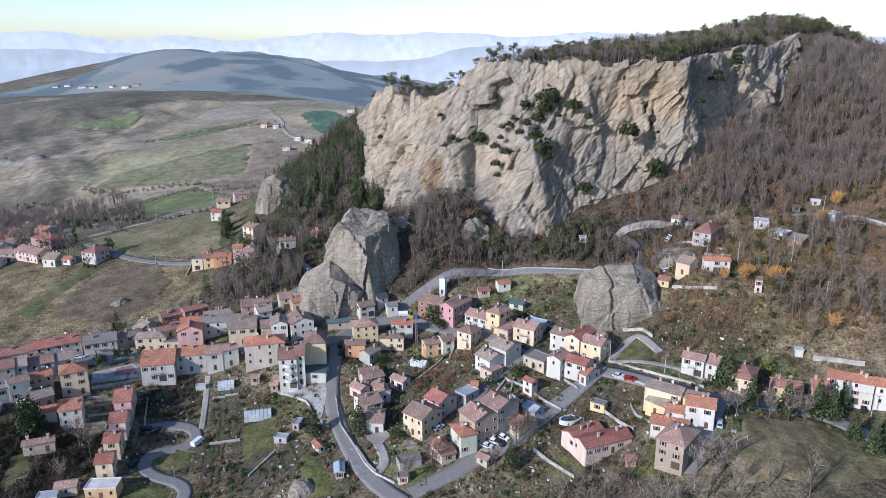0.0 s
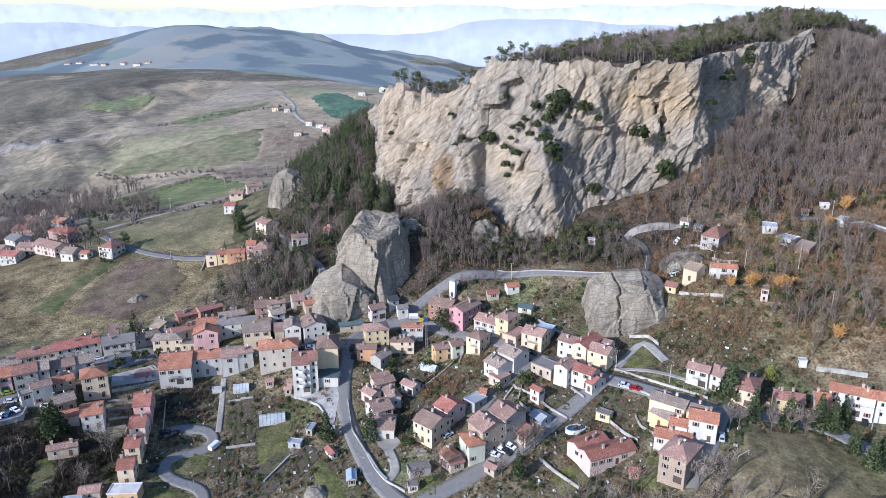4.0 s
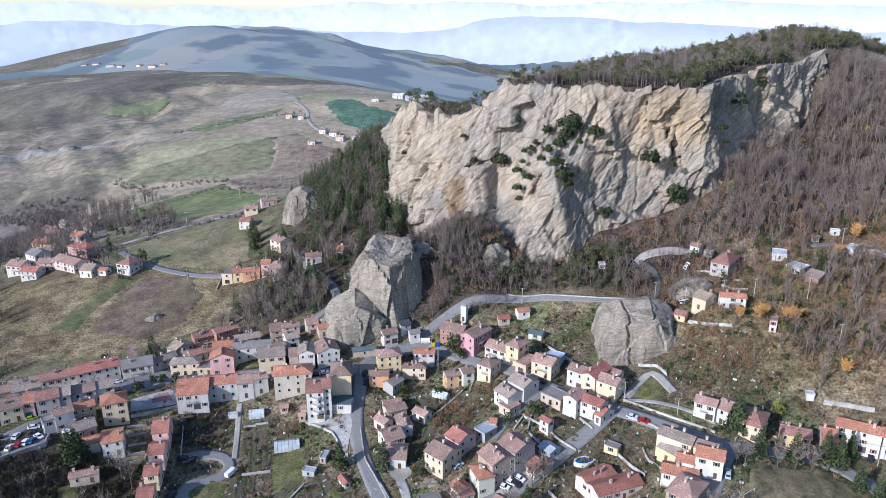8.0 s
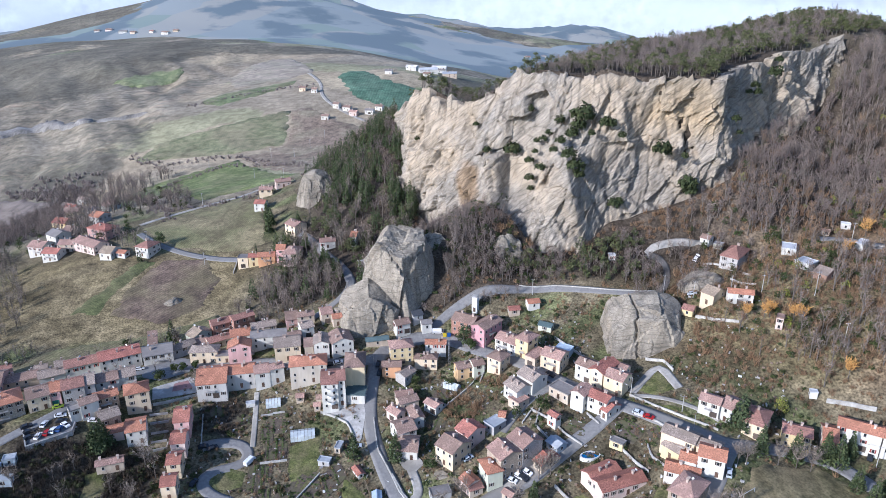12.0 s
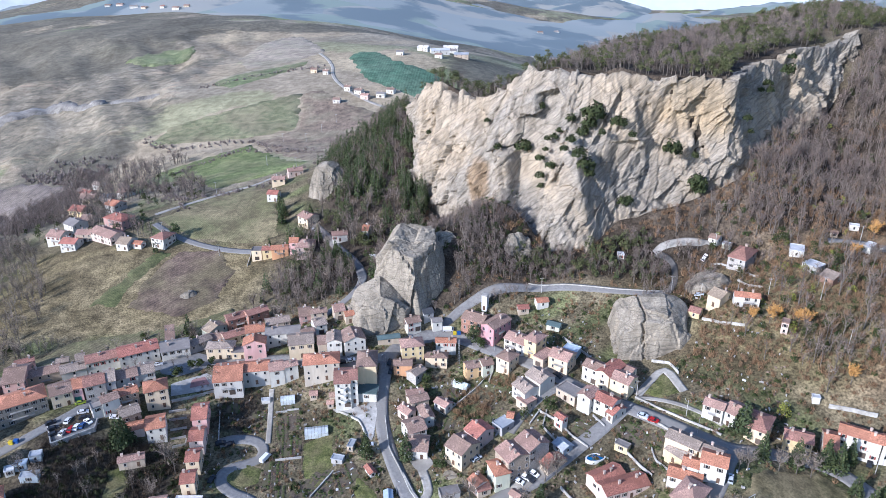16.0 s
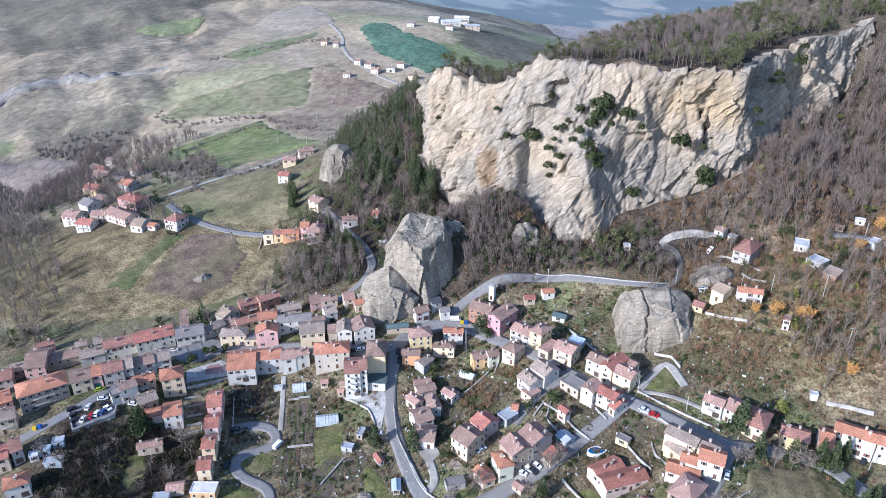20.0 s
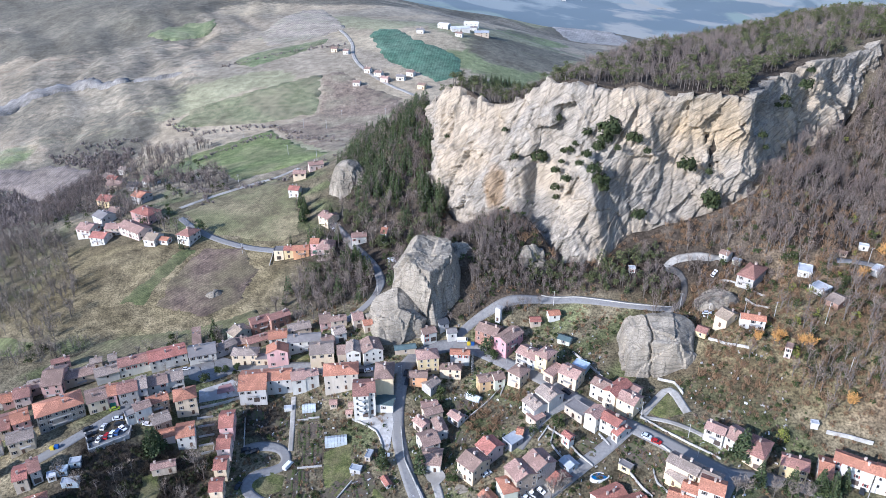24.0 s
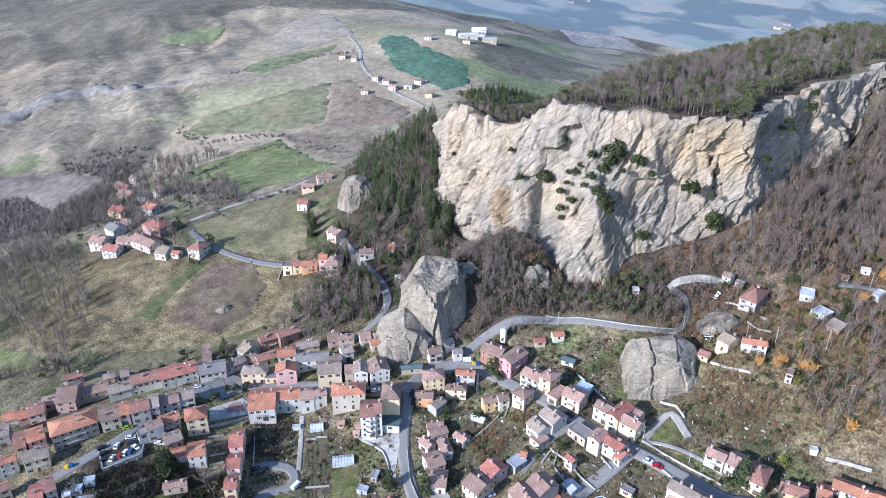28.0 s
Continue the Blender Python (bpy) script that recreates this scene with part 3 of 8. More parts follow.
for title, share in (("scrub", scrub_cover(MX, MY)), ("clay", clay_slopes(MX, MY))):
    me.attributes.new(title, "FLOAT", "POINT").data.foreach_set("value", share.astype(np.float32).ravel())
me.polygons.foreach_set("use_smooth", [True] * len(me.polygons))
thing("ground", me, "grassy and bare earth of the village valley and hills", "ground", kind="structure")

# the far country: gentle hills with fields and woods, past the last farms; haze is painted into their colours
def far_country():
    m = bpy.data.materials.new("haze-tinted far country")
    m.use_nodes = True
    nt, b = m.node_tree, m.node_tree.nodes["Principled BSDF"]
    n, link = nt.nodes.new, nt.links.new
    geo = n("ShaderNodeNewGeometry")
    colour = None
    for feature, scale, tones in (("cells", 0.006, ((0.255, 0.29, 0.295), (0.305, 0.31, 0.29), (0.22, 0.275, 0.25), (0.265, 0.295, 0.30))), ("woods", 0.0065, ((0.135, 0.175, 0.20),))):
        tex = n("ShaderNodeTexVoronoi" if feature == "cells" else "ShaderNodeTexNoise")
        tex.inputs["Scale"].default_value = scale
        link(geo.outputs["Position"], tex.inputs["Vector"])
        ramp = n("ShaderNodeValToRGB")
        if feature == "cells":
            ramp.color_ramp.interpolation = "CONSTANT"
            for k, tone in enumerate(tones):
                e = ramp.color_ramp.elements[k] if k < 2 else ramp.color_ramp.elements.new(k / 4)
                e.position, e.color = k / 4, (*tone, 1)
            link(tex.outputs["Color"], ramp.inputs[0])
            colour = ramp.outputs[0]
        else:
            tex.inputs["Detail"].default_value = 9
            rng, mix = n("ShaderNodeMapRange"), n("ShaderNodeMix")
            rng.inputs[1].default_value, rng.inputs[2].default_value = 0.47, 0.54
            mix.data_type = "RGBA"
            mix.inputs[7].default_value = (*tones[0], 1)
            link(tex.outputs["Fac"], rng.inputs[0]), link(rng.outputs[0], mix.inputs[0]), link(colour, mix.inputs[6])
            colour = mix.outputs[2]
    # self-glow lifts these tones as haze would; there is no lamp
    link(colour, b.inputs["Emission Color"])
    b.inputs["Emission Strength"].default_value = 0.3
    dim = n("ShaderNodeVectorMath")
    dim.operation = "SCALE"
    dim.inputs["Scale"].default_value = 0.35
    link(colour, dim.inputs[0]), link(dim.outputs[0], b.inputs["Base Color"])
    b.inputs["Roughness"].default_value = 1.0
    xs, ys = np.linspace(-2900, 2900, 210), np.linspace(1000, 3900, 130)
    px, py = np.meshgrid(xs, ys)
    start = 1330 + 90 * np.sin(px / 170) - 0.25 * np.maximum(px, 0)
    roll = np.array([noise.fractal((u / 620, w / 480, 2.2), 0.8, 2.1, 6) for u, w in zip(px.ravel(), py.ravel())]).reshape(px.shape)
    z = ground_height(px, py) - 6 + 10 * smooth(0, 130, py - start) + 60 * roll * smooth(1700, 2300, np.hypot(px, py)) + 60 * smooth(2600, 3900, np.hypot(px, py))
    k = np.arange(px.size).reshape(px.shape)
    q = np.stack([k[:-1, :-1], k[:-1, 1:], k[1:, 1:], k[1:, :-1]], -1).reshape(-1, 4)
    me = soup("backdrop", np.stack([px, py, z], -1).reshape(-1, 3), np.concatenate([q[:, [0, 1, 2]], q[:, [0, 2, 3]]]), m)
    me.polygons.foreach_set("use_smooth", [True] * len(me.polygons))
    thing("backdrop", me, "far country of fields and woods with haze painted into its blue-green colour", "hills", kind="structure")


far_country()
# far ridges, their haze painted as pale blue-grey tints
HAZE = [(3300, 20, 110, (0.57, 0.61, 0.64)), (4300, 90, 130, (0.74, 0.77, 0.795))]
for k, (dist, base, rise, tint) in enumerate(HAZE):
    m = material("haze-tinted ridge %s" % "ab"[k], shade(tint, 0.74), shade(tint, 1.12), 0.02, 1.0, 0.0, 0.004, shade(tint, 0.9))
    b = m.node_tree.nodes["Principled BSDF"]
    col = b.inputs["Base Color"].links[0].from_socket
    # a self-glow in the same tint pales the ridge like distant air
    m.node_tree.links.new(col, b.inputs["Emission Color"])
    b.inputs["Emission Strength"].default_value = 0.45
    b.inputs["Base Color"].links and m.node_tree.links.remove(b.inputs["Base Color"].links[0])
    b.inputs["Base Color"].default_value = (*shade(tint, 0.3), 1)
    v, f = [], []
    n = 160
    for i in range(n + 1):
        a = radians(-62 + 110 * i / n)
        x, y = dist * math.sin(a), dist * math.cos(a)
        top = base + rise * (0.5 + 0.5 * noise.fractal((a * (3.1 + k) + 7 * k, k * 3.3, 0), 0.9, 2.1, 5))
        v += [(x, y, -260), (x * 0.985, y * 0.985, (top - 260) / 2), (x, y, top), (x * 1.03, y * 1.03, -260)]
    for i in range(n):
        for r in range(3):
            f.append((4 * i + r, 4 * i + 4 + r, 4 * i + 5 + r, 4 * i + 1 + r))
    thing("backdrop", mesh_of("backdrop", v, f, m, True), "far hills with winter haze painted into their pale blue colour", "hills", kind="structure")


# ---------------------------------------------------------------- cliff and boulders
def along(line, s):
    """A place on a polyline at the part s of its length, and its direction."""
    d = [math.dist(a, b) for a, b in zip(line, line[1:])]
    s *= sum(d)
    for (a, b), q in zip(zip(line, line[1:]), d):
        if s <= q:
            u = s / q
            return a[0] + (b[0] - a[0]) * u, a[1] + (b[1] - a[1]) * u, (b[0] - a[0]) / q, (b[1] - a[1]) / q
        s -= q
    return b[0], b[1], (b[0] - a[0]) / q, (b[1] - a[1]) / q


def soft_line(line, turns=3):
    """A polyline with its corners cut."""
    for _ in range(turns):
        out = [line[0]]
        for (ax, ay), (bx, by) in zip(line, line[1:]):
            out += [(ax * 0.75 + bx * 0.25, ay * 0.75 + by * 0.25), (ax * 0.25 + bx * 0.75, ay * 0.25 + by * 0.75)]
        line = out + [line[-1]]
    return line


def facets(p, size, lean=0.0):
    """Signed depth of angular blocks about so big: each block is a tilted plane of its own."""
    q = Vector((p.x / size, p.y / size, (p.z * 0.62 - lean * p.x) / size))
    c = noise.voronoi(q)[1][0]
    h = noise.cell_vector(c * 53.7)
    return size * ((q - c).dot(h - Vector((0.5, 0.5, 0.5))) * 1.2 + (h.x - 0.5) * 0.28)


def cliff():
    ns, nv = 560, 170
    foot_line, edge_line = soft_line(CLIFF_FOOT, 2), soft_line(CLIFF_EDGE, 2)

    def at_part(line, u):
        """Both lines have the same number of points: match them by index."""
        k = min(int(u * (len(line) - 1)), len(line) - 2)
        w = u * (len(line) - 1) - k
        return [line[k][i] * (1 - w) + line[k + 1][i] * w for i in (0, 1)]
    d = [0.0]
    for a, b in zip(foot_line, foot_line[1:]):
        d.append(d[-1] + math.dist(a, b))
    part = np.interp(np.linspace(0, d[-1], ns + 1), d, np.linspace(0, 1, len(d)))
    foot = np.array([at_part(foot_line, u) for u in part])
    edge = np.array([at_part(edge_line, u) for u in part])
    tang = np.gradient(edge, axis=0)
    ker = np.ones(31) / 31
    tx, ty = (np.convolve(np.pad(tang[:, i], 15, "edge"), ker, "valid") for i in (0, 1))
    nrm = np.hypot(tx, ty)
    bx, by = -ty / nrm, tx / nrm                                  # towards the hill
    z0 = np.minimum(ground_height(foot[:, 0] - bx * 3, foot[:, 1] - by * 3), ground_height(foot[:, 0] - bx * 9, foot[:, 1] - by * 9)) - 9
    z1 = ground_height(edge[:, 0] + bx * 9, edge[:, 1] + by * 9)
    stations = np.linspace(0, 1, len(CLIFF_LEAN))
    verts, coarse = np.zeros((nv + 1, ns + 1, 3)), np.zeros((nv + 1, ns + 1))
    fine, keep = np.zeros((nv + 1, ns + 1)), np.zeros((nv + 1, ns + 1))
    for i in range(ns + 1):
        e = Vector((edge[i, 0], edge[i, 1], 0))
        lip = 0.8 * facets(e, 5) + 0.6 * facets(e, 12) + 0.4 * facets(e, 2.2)
        lean = [0.0] + [float(np.interp(part[i], stations, [row[q] for row in CLIFF_LEAN])) for q in range(3)] + [1.0]
        for j in range(nv + 1):
            v = j / nv
            z = z0[i] + (z1[i] - z0[i]) * v + lip * v ** 9
            k = float(np.interp(v, (0, 0.25, 0.5, 0.75, 1), lean))
            p = Vector((foot[i, 0] * (1 - k) + edge[i, 0] * k, foot[i, 1] * (1 - k) + edge[i, 1] * k, z))
            warp = Vector((noise.noise(p / 11), noise.noise(p / 11 + Vector((7, 0, 0))), noise.noise(p / 11 + Vector((0, 7, 0))))) * 3
            w = p + warp
            push = 0.22 * facets(w, 34, 0.4) + 0.38 * facets(p, 17, 0.45) + 0.4 * facets(p, 9, 0.55)
            grain = 0.36 * facets(p, 4.6, 0.7) + 0.25 * facets(p, 2.2, 0.8) + 0.12 * noise.noise(p / 0.8)
            # the arete of the great buttress: a wedge that widens downwards from its point
            if z < 82:
                crest = 43 + (82 - z) * 0.22
                width = 3.0 + (82 - z) * 0.55 if p.x < crest else 2.5 + (82 - z) * 0.2
                push += 10.0 * min(1.0, (82 - z) / 16) * max(0.0, 1 - abs(p.x - crest) / width)
            # a pillar standing free beside a cleft, and the hollow between it and the buttress
            up = float(smooth(38, 42, z) * smooth(-71, -69, -z))
            hollow = float(smooth(38, 46, z) * smooth(-86, -66, -z))
            push += up * 8.5 * math.exp(-((p.x - 10.5) / 3.4) ** 8) - 4.5 * hollow * math.exp(-((p.x - 19) / 5.5) ** 4)
            # the deep cleft that parts the western spur from the wall
            push -= 4.5 * float(smooth(48, 60, z)) * math.exp(-((p.x + 3 + 0.18 * (z - 60)) / 3.0) ** 2)
            # a sloping shelf west of the pillar
            push += 4.0 * math.exp(-((z - 46 + 0.9 * (p.x + 2)) / 5.0) ** 2) * math.exp(-((p.x + 3) / 7.0) ** 4)
            # a clean-cut corner at the east end of the great wall
            push += 3.0 * math.exp(-((p.x - 117) / 4.0) ** 4) * float(smooth(84, 96, z))
            # tilted beds: thin slabs broken off in steps
            for size, deep, shift in ((8.0, 0.7, 0.0), (1.3, 0.18, 8.0)):
                q = (p.z - 0.78 * p.x + 1.2 * noise.noise(p / 23 + Vector((shift, 0, 0)))) / size
                q -= math.floor(q)
                push += deep * ((q if q < 0.92 else 11.5 * (1 - q)) - 0.4) * max(0.0, 0.55 + 1.1 * noise.noise(p / 21 + Vector((9 + shift, 0, 0))))
            # upright clefts
            cleft = abs(noise.noise(Vector((p.x / 9 + 0.02 * p.z, p.y / 9, p.z / 60))))
            push -= 1.6 * max(0.0, 1 - cleft * 14)
            coarse[j, i], fine[j, i], keep[j, i] = push, grain, min(1, 5 * (1.03 - v))
            verts[j, i] = p
    part_up = np.linspace(0, 1, nv + 1)[:, None]
    q = 1.0 - np.maximum((coarse + fine) * keep, -5.0 + 3.0 * (1 - part_up) ** 2)
    verts[:, :, 0] += bx * q
    verts[:, :, 1] += by * q
    # the lip runs back into the hill
    lip_row = np.stack([edge[:, 0] + bx * 11, edge[:, 1] + by * 11, ground_height(edge[:, 0] + bx * 11, edge[:, 1] + by * 11) - 1.0], -1)
    allv = np.concatenate([verts, lip_row[None]]).reshape(-1, 3)
    k = np.arange((nv + 2) * (ns + 1)).reshape(nv + 2, ns + 1)
    q = np.stack([k[:-1, :-1], k[:-1, 1:], k[1:, 1:], k[1:, :-1]], -1).reshape(-1, 4)
    return soup("cliff", allv, np.concatenate([q[:, [0, 1, 2]], q[:, [0, 2, 3]]]), ROCK)


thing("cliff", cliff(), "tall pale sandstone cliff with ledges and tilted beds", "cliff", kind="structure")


def boulder(name, label, x, y, z0, rx, ry, height, turn=0, blunt=2.6, peak=0.0, lean=(0, 0), seed=1, rough=1.0, sub_cuts=6, mat=None, crack=0.0, cuts=()):
    """A rock as a squarish dome (blunt) or a horn (peak) with clefts and beds."""
    bm = bmesh.new()
    bmesh.ops.create_icosphere(bm, subdivisions=sub_cuts, radius=1)
    off = Vector((seed * 7.3, seed * 3.1, seed * 5.7))
    for v in bm.verts:
        p = v.co.copy()
        r = (abs(p.x) ** blunt + abs(p.y) ** blunt + abs(p.z) ** blunt) ** (-1 / blunt)
        p *= r
        up = max(0, p.z)
        k = 1 - peak * up ** 1.2
        q = Vector((p.x * rx * k + lean[0] * up, p.y * ry * k + lean[1] * up, p.z * height))
        for nx, ny, nz, reach in cuts:                           # flat faces where slabs have fallen away
            size = math.sqrt(nx * nx + ny * ny + nz * nz)
            over = (q.x * nx + q.y * ny + q.z * nz) / size - reach - 0.5 * noise.noise((q + off) / 5)
            if over > 0:
                q -= Vector((nx, ny, nz)) * (over / size)
        s = q + off
        d = 0.4 * facets(s, 17) + 0.3 * facets(s, 6, 0.2) + 0.12 * facets(s, 2.2, 0.3) + noise.noise(s / 13) * 1.5 + 0.25 * noise.noise(s)
        d -= 1.6 * (1 - up ** 2) * max(0, 1 - abs(noise.noise(Vector((s.x, s.y, s.z * 0.25)) / 15)) * 28)
        d -= crack * max(0, 1 - abs(p.x + 0.18 + 0.20 * p.z + 0.03 * noise.noise(s / 3)) * 24)
        q += Vector((p.x, p.y, p.z)).normalized() * d * rough
        v.co = q
    bmesh.ops.delete(bm, geom=[v for v in bm.verts if v.co.z < -0.45 * height], context="VERTS")
    me = bpy.data.meshes.new(name)
    bm.to_mesh(me)
    bm.free()
    me.materials.append(mat or BOULDER)
    return thing(name, me, label, "rock", pose(x, y, z0, 0, 0, turn))


boulder("boulder", "rounded grey sandstone dome rising beside the houses", -49, 293, 3, 17, 13, 29, 8, 2.9, 0.2, (-1, 1), seed=2, rough=0.45, cuts=((0.1, -1, 0.25, 9.5), (-1, -0.5, 0.15, 12.5), (0.9, -0.6, 0.2, 15.0), (-0.45, -0.3, 0.9, 18.5), (0.5, -0.2, 0.8, 18.5)))
boulder("rock_spire", "steep grey sandstone spire behind the dome", -37, 309, 4, 23, 17, 52, 0, 3.2, 0.2, (0, 2), seed=23, rough=0.6,
        cuts=((-0.83, 0, 0.56, 28.3), (-1, -0.05, 0, 17.0), (0.2, -0.25, 1, 37.5), (0.97, 0, 0.3, 22.5), (-0.4, -0.92, 0.12, 14.0), (0.78, -0.62, 0.2, 17.0)))
boulder("rock_outcrop", "dark weathered rock ridge behind the spire", -21, 325, 26, 13, 7, 17, 12, 2.3, 0.4, (0, 0), seed=4, rough=0.8, cuts=((0.3, -0.8, 0.6, 8), (-0.6, -0.5, 0.6, 10)))
boulder("boulder", "huge pale boulder split by a dark crack", 73, 276, 1.0, 20, 15, 31, 0, 4.0, 0.06, (0, 1), seed=35, rough=0.4, crack=6.0,
        cuts=((-0.06, -1, 0.12, 11.3), (-1, -0.08, 0.1, 17.3), (-0.62, -0.3, 0.72, 25.0), (0.55, -0.8, 0.30, 17.0), (0.9, -0.35, 0.30, 19.5), (0.5, -0.3, 0.85, 27.0), (-0.05, -0.35, 0.95, 27.0)))
boulder("rock_outcrop", "pale rock outcrop at the edge of the wood", -102, 434, 12, 16, 11, 29, 0, 2.7, 0.3, (-2, 3), seed=6, rough=0.6, cuts=((-0.8, -0.6, 0.2, 11), (0.3, -0.9, 0.4, 11), (0.6, -0.2, 0.75, 21)))
boulder("boulder", "low grey rock lying in the field", -164, 342, -8, 6, 4, 3.4, 30, 2.3, 0.3, seed=7, rough=0.35, sub_cuts=4)



# ---------------------------------------------------------------- roads, yards, fields, garden walls
from mathutils import geometry

FIELDS = []                                                      # outlines of fields
ROADS = []                                                       # centre lines, to keep trees off


def resample(line, step):
    total = sum(math.dist(a, b) for a, b in zip(line, line[1:]))
    n = max(2, int(total / step))
    return [along(line, i / n) for i in range(n + 1)]


def road(name, width, line, mat=None, label=""):
    pts = resample(soft_line(line, 2), 2.0)
    ROADS.append((np.array([p[:2] for p in pts]), width / 2))
    v, f = [], []
    across = (-0.5, -0.5, -0.25, 0, 0.25, 0.5, 0.5)
    n = len(across)
    for x, y, dx, dy in pts:
        for k, a in enumerate(across):
            px, py = x - dy * a * width, y + dx * a * width
            v.append((px, py, float(sheet(px, py)) + (0.2 if 0 < k < n - 1 else -0.25)))
    for i in range(len(pts) - 1):
        f += [(n * i + k + 1, n * i + k, n * i + n + k, n * i + n + k + 1) for k in range(n - 1)]
    return thing(name, mesh_of(name, v, f, mat or ASPHALT, True), label or "grey asphalt village road", "road", kind="structure")


def drape(name, outline, step, lift, mat, label, category, kind="structure"):
    """A patch of ground cover inside an outline, laid over the ground."""
    ring = [(p[0], p[1]) for p in resample(list(outline) + [outline[0]], step)][:-1]
    if category in ("field", "grass"):                           # edges are never quite straight
        k = 0.35 * step
        ring = [(x + k * noise.noise((x / 9, y / 9, 1)) * 2, y + k * noise.noise((x / 9, y / 9, 7)) * 2) for x, y in ring]
        FIELDS.append(ring)
    xs, ys = [p[0] for p in ring], [p[1] for p in ring]
    inner = []
    for x in np.arange(min(xs) + step * 0.5, max(xs), step):
        for y in np.arange(min(ys) + step * 0.5, max(ys), step):
            inner.append((float(x), float(y)))
    pts = [Vector(p) for p in ring + inner]
    v, _, f, *_ = geometry.delaunay_2d_cdt(pts, [], [list(range(len(ring)))], 1, 0.01)
    rim = len(ring)                                              # the rim dips into the ground, so that the edge is ragged
    dip = category in ("field", "grass")
    me = mesh_of(name, [(p.x, p.y, float(sheet(p.x, p.y)) + (-0.45 * lift if dip and k < rim else lift)) for k, p in enumerate(v)], f, mat, True)
    if len(me.polygons) and me.polygons[0].normal.z < 0:
        me.flip_normals()
    return thing(name, me, label, category, kind=kind)


def crop_material(name, dark, light, third, turn, rows):
    m = mottle(material(name, shade(dark, 0.8), shade(light, 1.12), 0.5, 0.95, 0.0, 0.035, third), ((1.3, 0.35), (0.14, 0.32), (0.03, 0.22)))
    nt, b = m.node_tree, m.node_tree.nodes["Principled BSDF"]
    n, link = nt.nodes.new, nt.links.new
    geo, rot, wave, bp = n("ShaderNodeNewGeometry"), n("ShaderNodeMapping"), n("ShaderNodeTexWave"), n("ShaderNodeBump")
    rot.inputs["Rotation"].default_value = (0, 0, radians(turn))
    wave.inputs["Scale"].default_value, wave.inputs["Distortion"].default_value, wave.inputs["Detail"].default_value = rows, 2.0, 3
    bp.inputs["Strength"].default_value, bp.inputs["Distance"].default_value = 0.3, 0.25
    link(geo.outputs["Position"], rot.inputs[0]), link(rot.outputs[0], wave.inputs["Vector"])
    rng, mul = n("ShaderNodeMapRange"), n("ShaderNodeVectorMath")
    rng.inputs[3].default_value, rng.inputs[4].default_value = 0.86, 1.08
    mul.operation = "SCALE"
    link(wave.outputs["Fac"], rng.inputs[0]), link(b.inputs["Base Color"].links[0].from_socket, mul.inputs[0]), link(rng.outputs[0], mul.inputs["Scale"])
    link(mul.outputs[0], b.inputs["Base Color"])
    link(wave.outputs["Fac"], bp.inputs["Height"]), link(bp.outputs[0], b.inputs["Normal"])
    return m


def garden_wall(height, line, thick=0.26, mat=None, label="low pale plastered garden wall along the road"):
    pts = resample(line, 2.5)
    v, f = [], []
    for x, y, dx, dy in pts:
        zg = float(sheet(x, y)) - 0.2 * height
        for a, z in ((-0.5, -0.6), (-0.5, height - 0.1), (-0.75, height - 0.1), (-0.75, height), (0.75, height), (0.75, height - 0.1), (0.5, height - 0.1), (0.5, -0.6)):
            v.append((x - dy * a * thick, y + dx * a * thick, zg + z))
    for i in range(len(pts) - 1):
        f += [(8 * i + k, 8 * i + 8 + k, 8 * i + 8 + (k + 1) % 8, 8 * i + (k + 1) % 8) for k in range(8)]
    f += [tuple(range(8)), tuple(range(8 * len(pts) - 1, 8 * len(pts) - 9, -1))]
    return thing("garden_wall", mesh_of("garden_wall", v, f, mat or PALE_WALL), label, "wall", group="garden walls")


COURT = material("faded red court", (0.26, 0.15, 0.14), (0.32, 0.19, 0.18), 0.8, 0.9, 0.05, 0.15)
road("main_road", 5.8, [(-11.8, 182.7), (-18.3, 188.6), (-24.1, 195.9), (-29.6, 206.4), (-34.4, 218.0), (-37.9, 227.1), (-41.4, 238.8), (-42.7, 249.9), (-42.6, 258.3), (-42.5, 265.5), (-41.9, 270.5)], label="worn grey asphalt road climbing into the village")
road("west_street", 6, [(-41.9, 270.5), (-50.8, 266.5), (-61.0, 266.2), (-77.1, 268.2), (-93.4, 269.8), (-109.2, 269.0), (-119.4, 267.7), (-128.4, 271.6), (-136.0, 275.3), (-141.1, 266.8), (-146.7, 262.4), (-153.8, 257.6), (-158.0, 250.3)])
road("east_street", 6.5, [(-41.9, 270.5), (-38.9, 277.8), (-32.2, 284.0), (-23.2, 287.2), (-12.6, 287.6), (-3.1, 283.0), (9.8, 272.1), (21.9, 261.2), (33.4, 252.8), (42.2, 246.1), (52.7, 238.7), (64.3, 229.2), (73.3, 221.2), (81.9, 214.2), (88.8, 209.5), (99.7, 211.5), (110.5, 212.3), (120.2, 210.7), (126.6, 206.5), (131.2, 198.9), (136.2, 189.9), (140.7, 183.2)])
road("upper_road", 3.8, [(-23.2, 287.5), (-17.0, 295.1), (-9.2, 301.8), (-0.6, 305.9), (9.7, 309.5), (23.4, 312.3), (36.9, 312.3), (50.1, 309.6), (63.1, 306.8), (76.1, 304.9), (83.6, 303.3)], label="narrow pale road below the wooded cliff")
road("woodland_lane", 3, [(82.0, 303.6), (86.0, 305.5), (89.2, 310.8), (92.1, 321.4), (89.9, 327.0), (83.0, 328.9)], OLD_ASPHALT, label="dark narrow lane climbing through the wood")
road("hill_track", 3, [(83.0, 328.9), (87.0, 332.6), (100.2, 333.6), (109.7, 330.4)], GRAVEL, label="earth track on the slope")
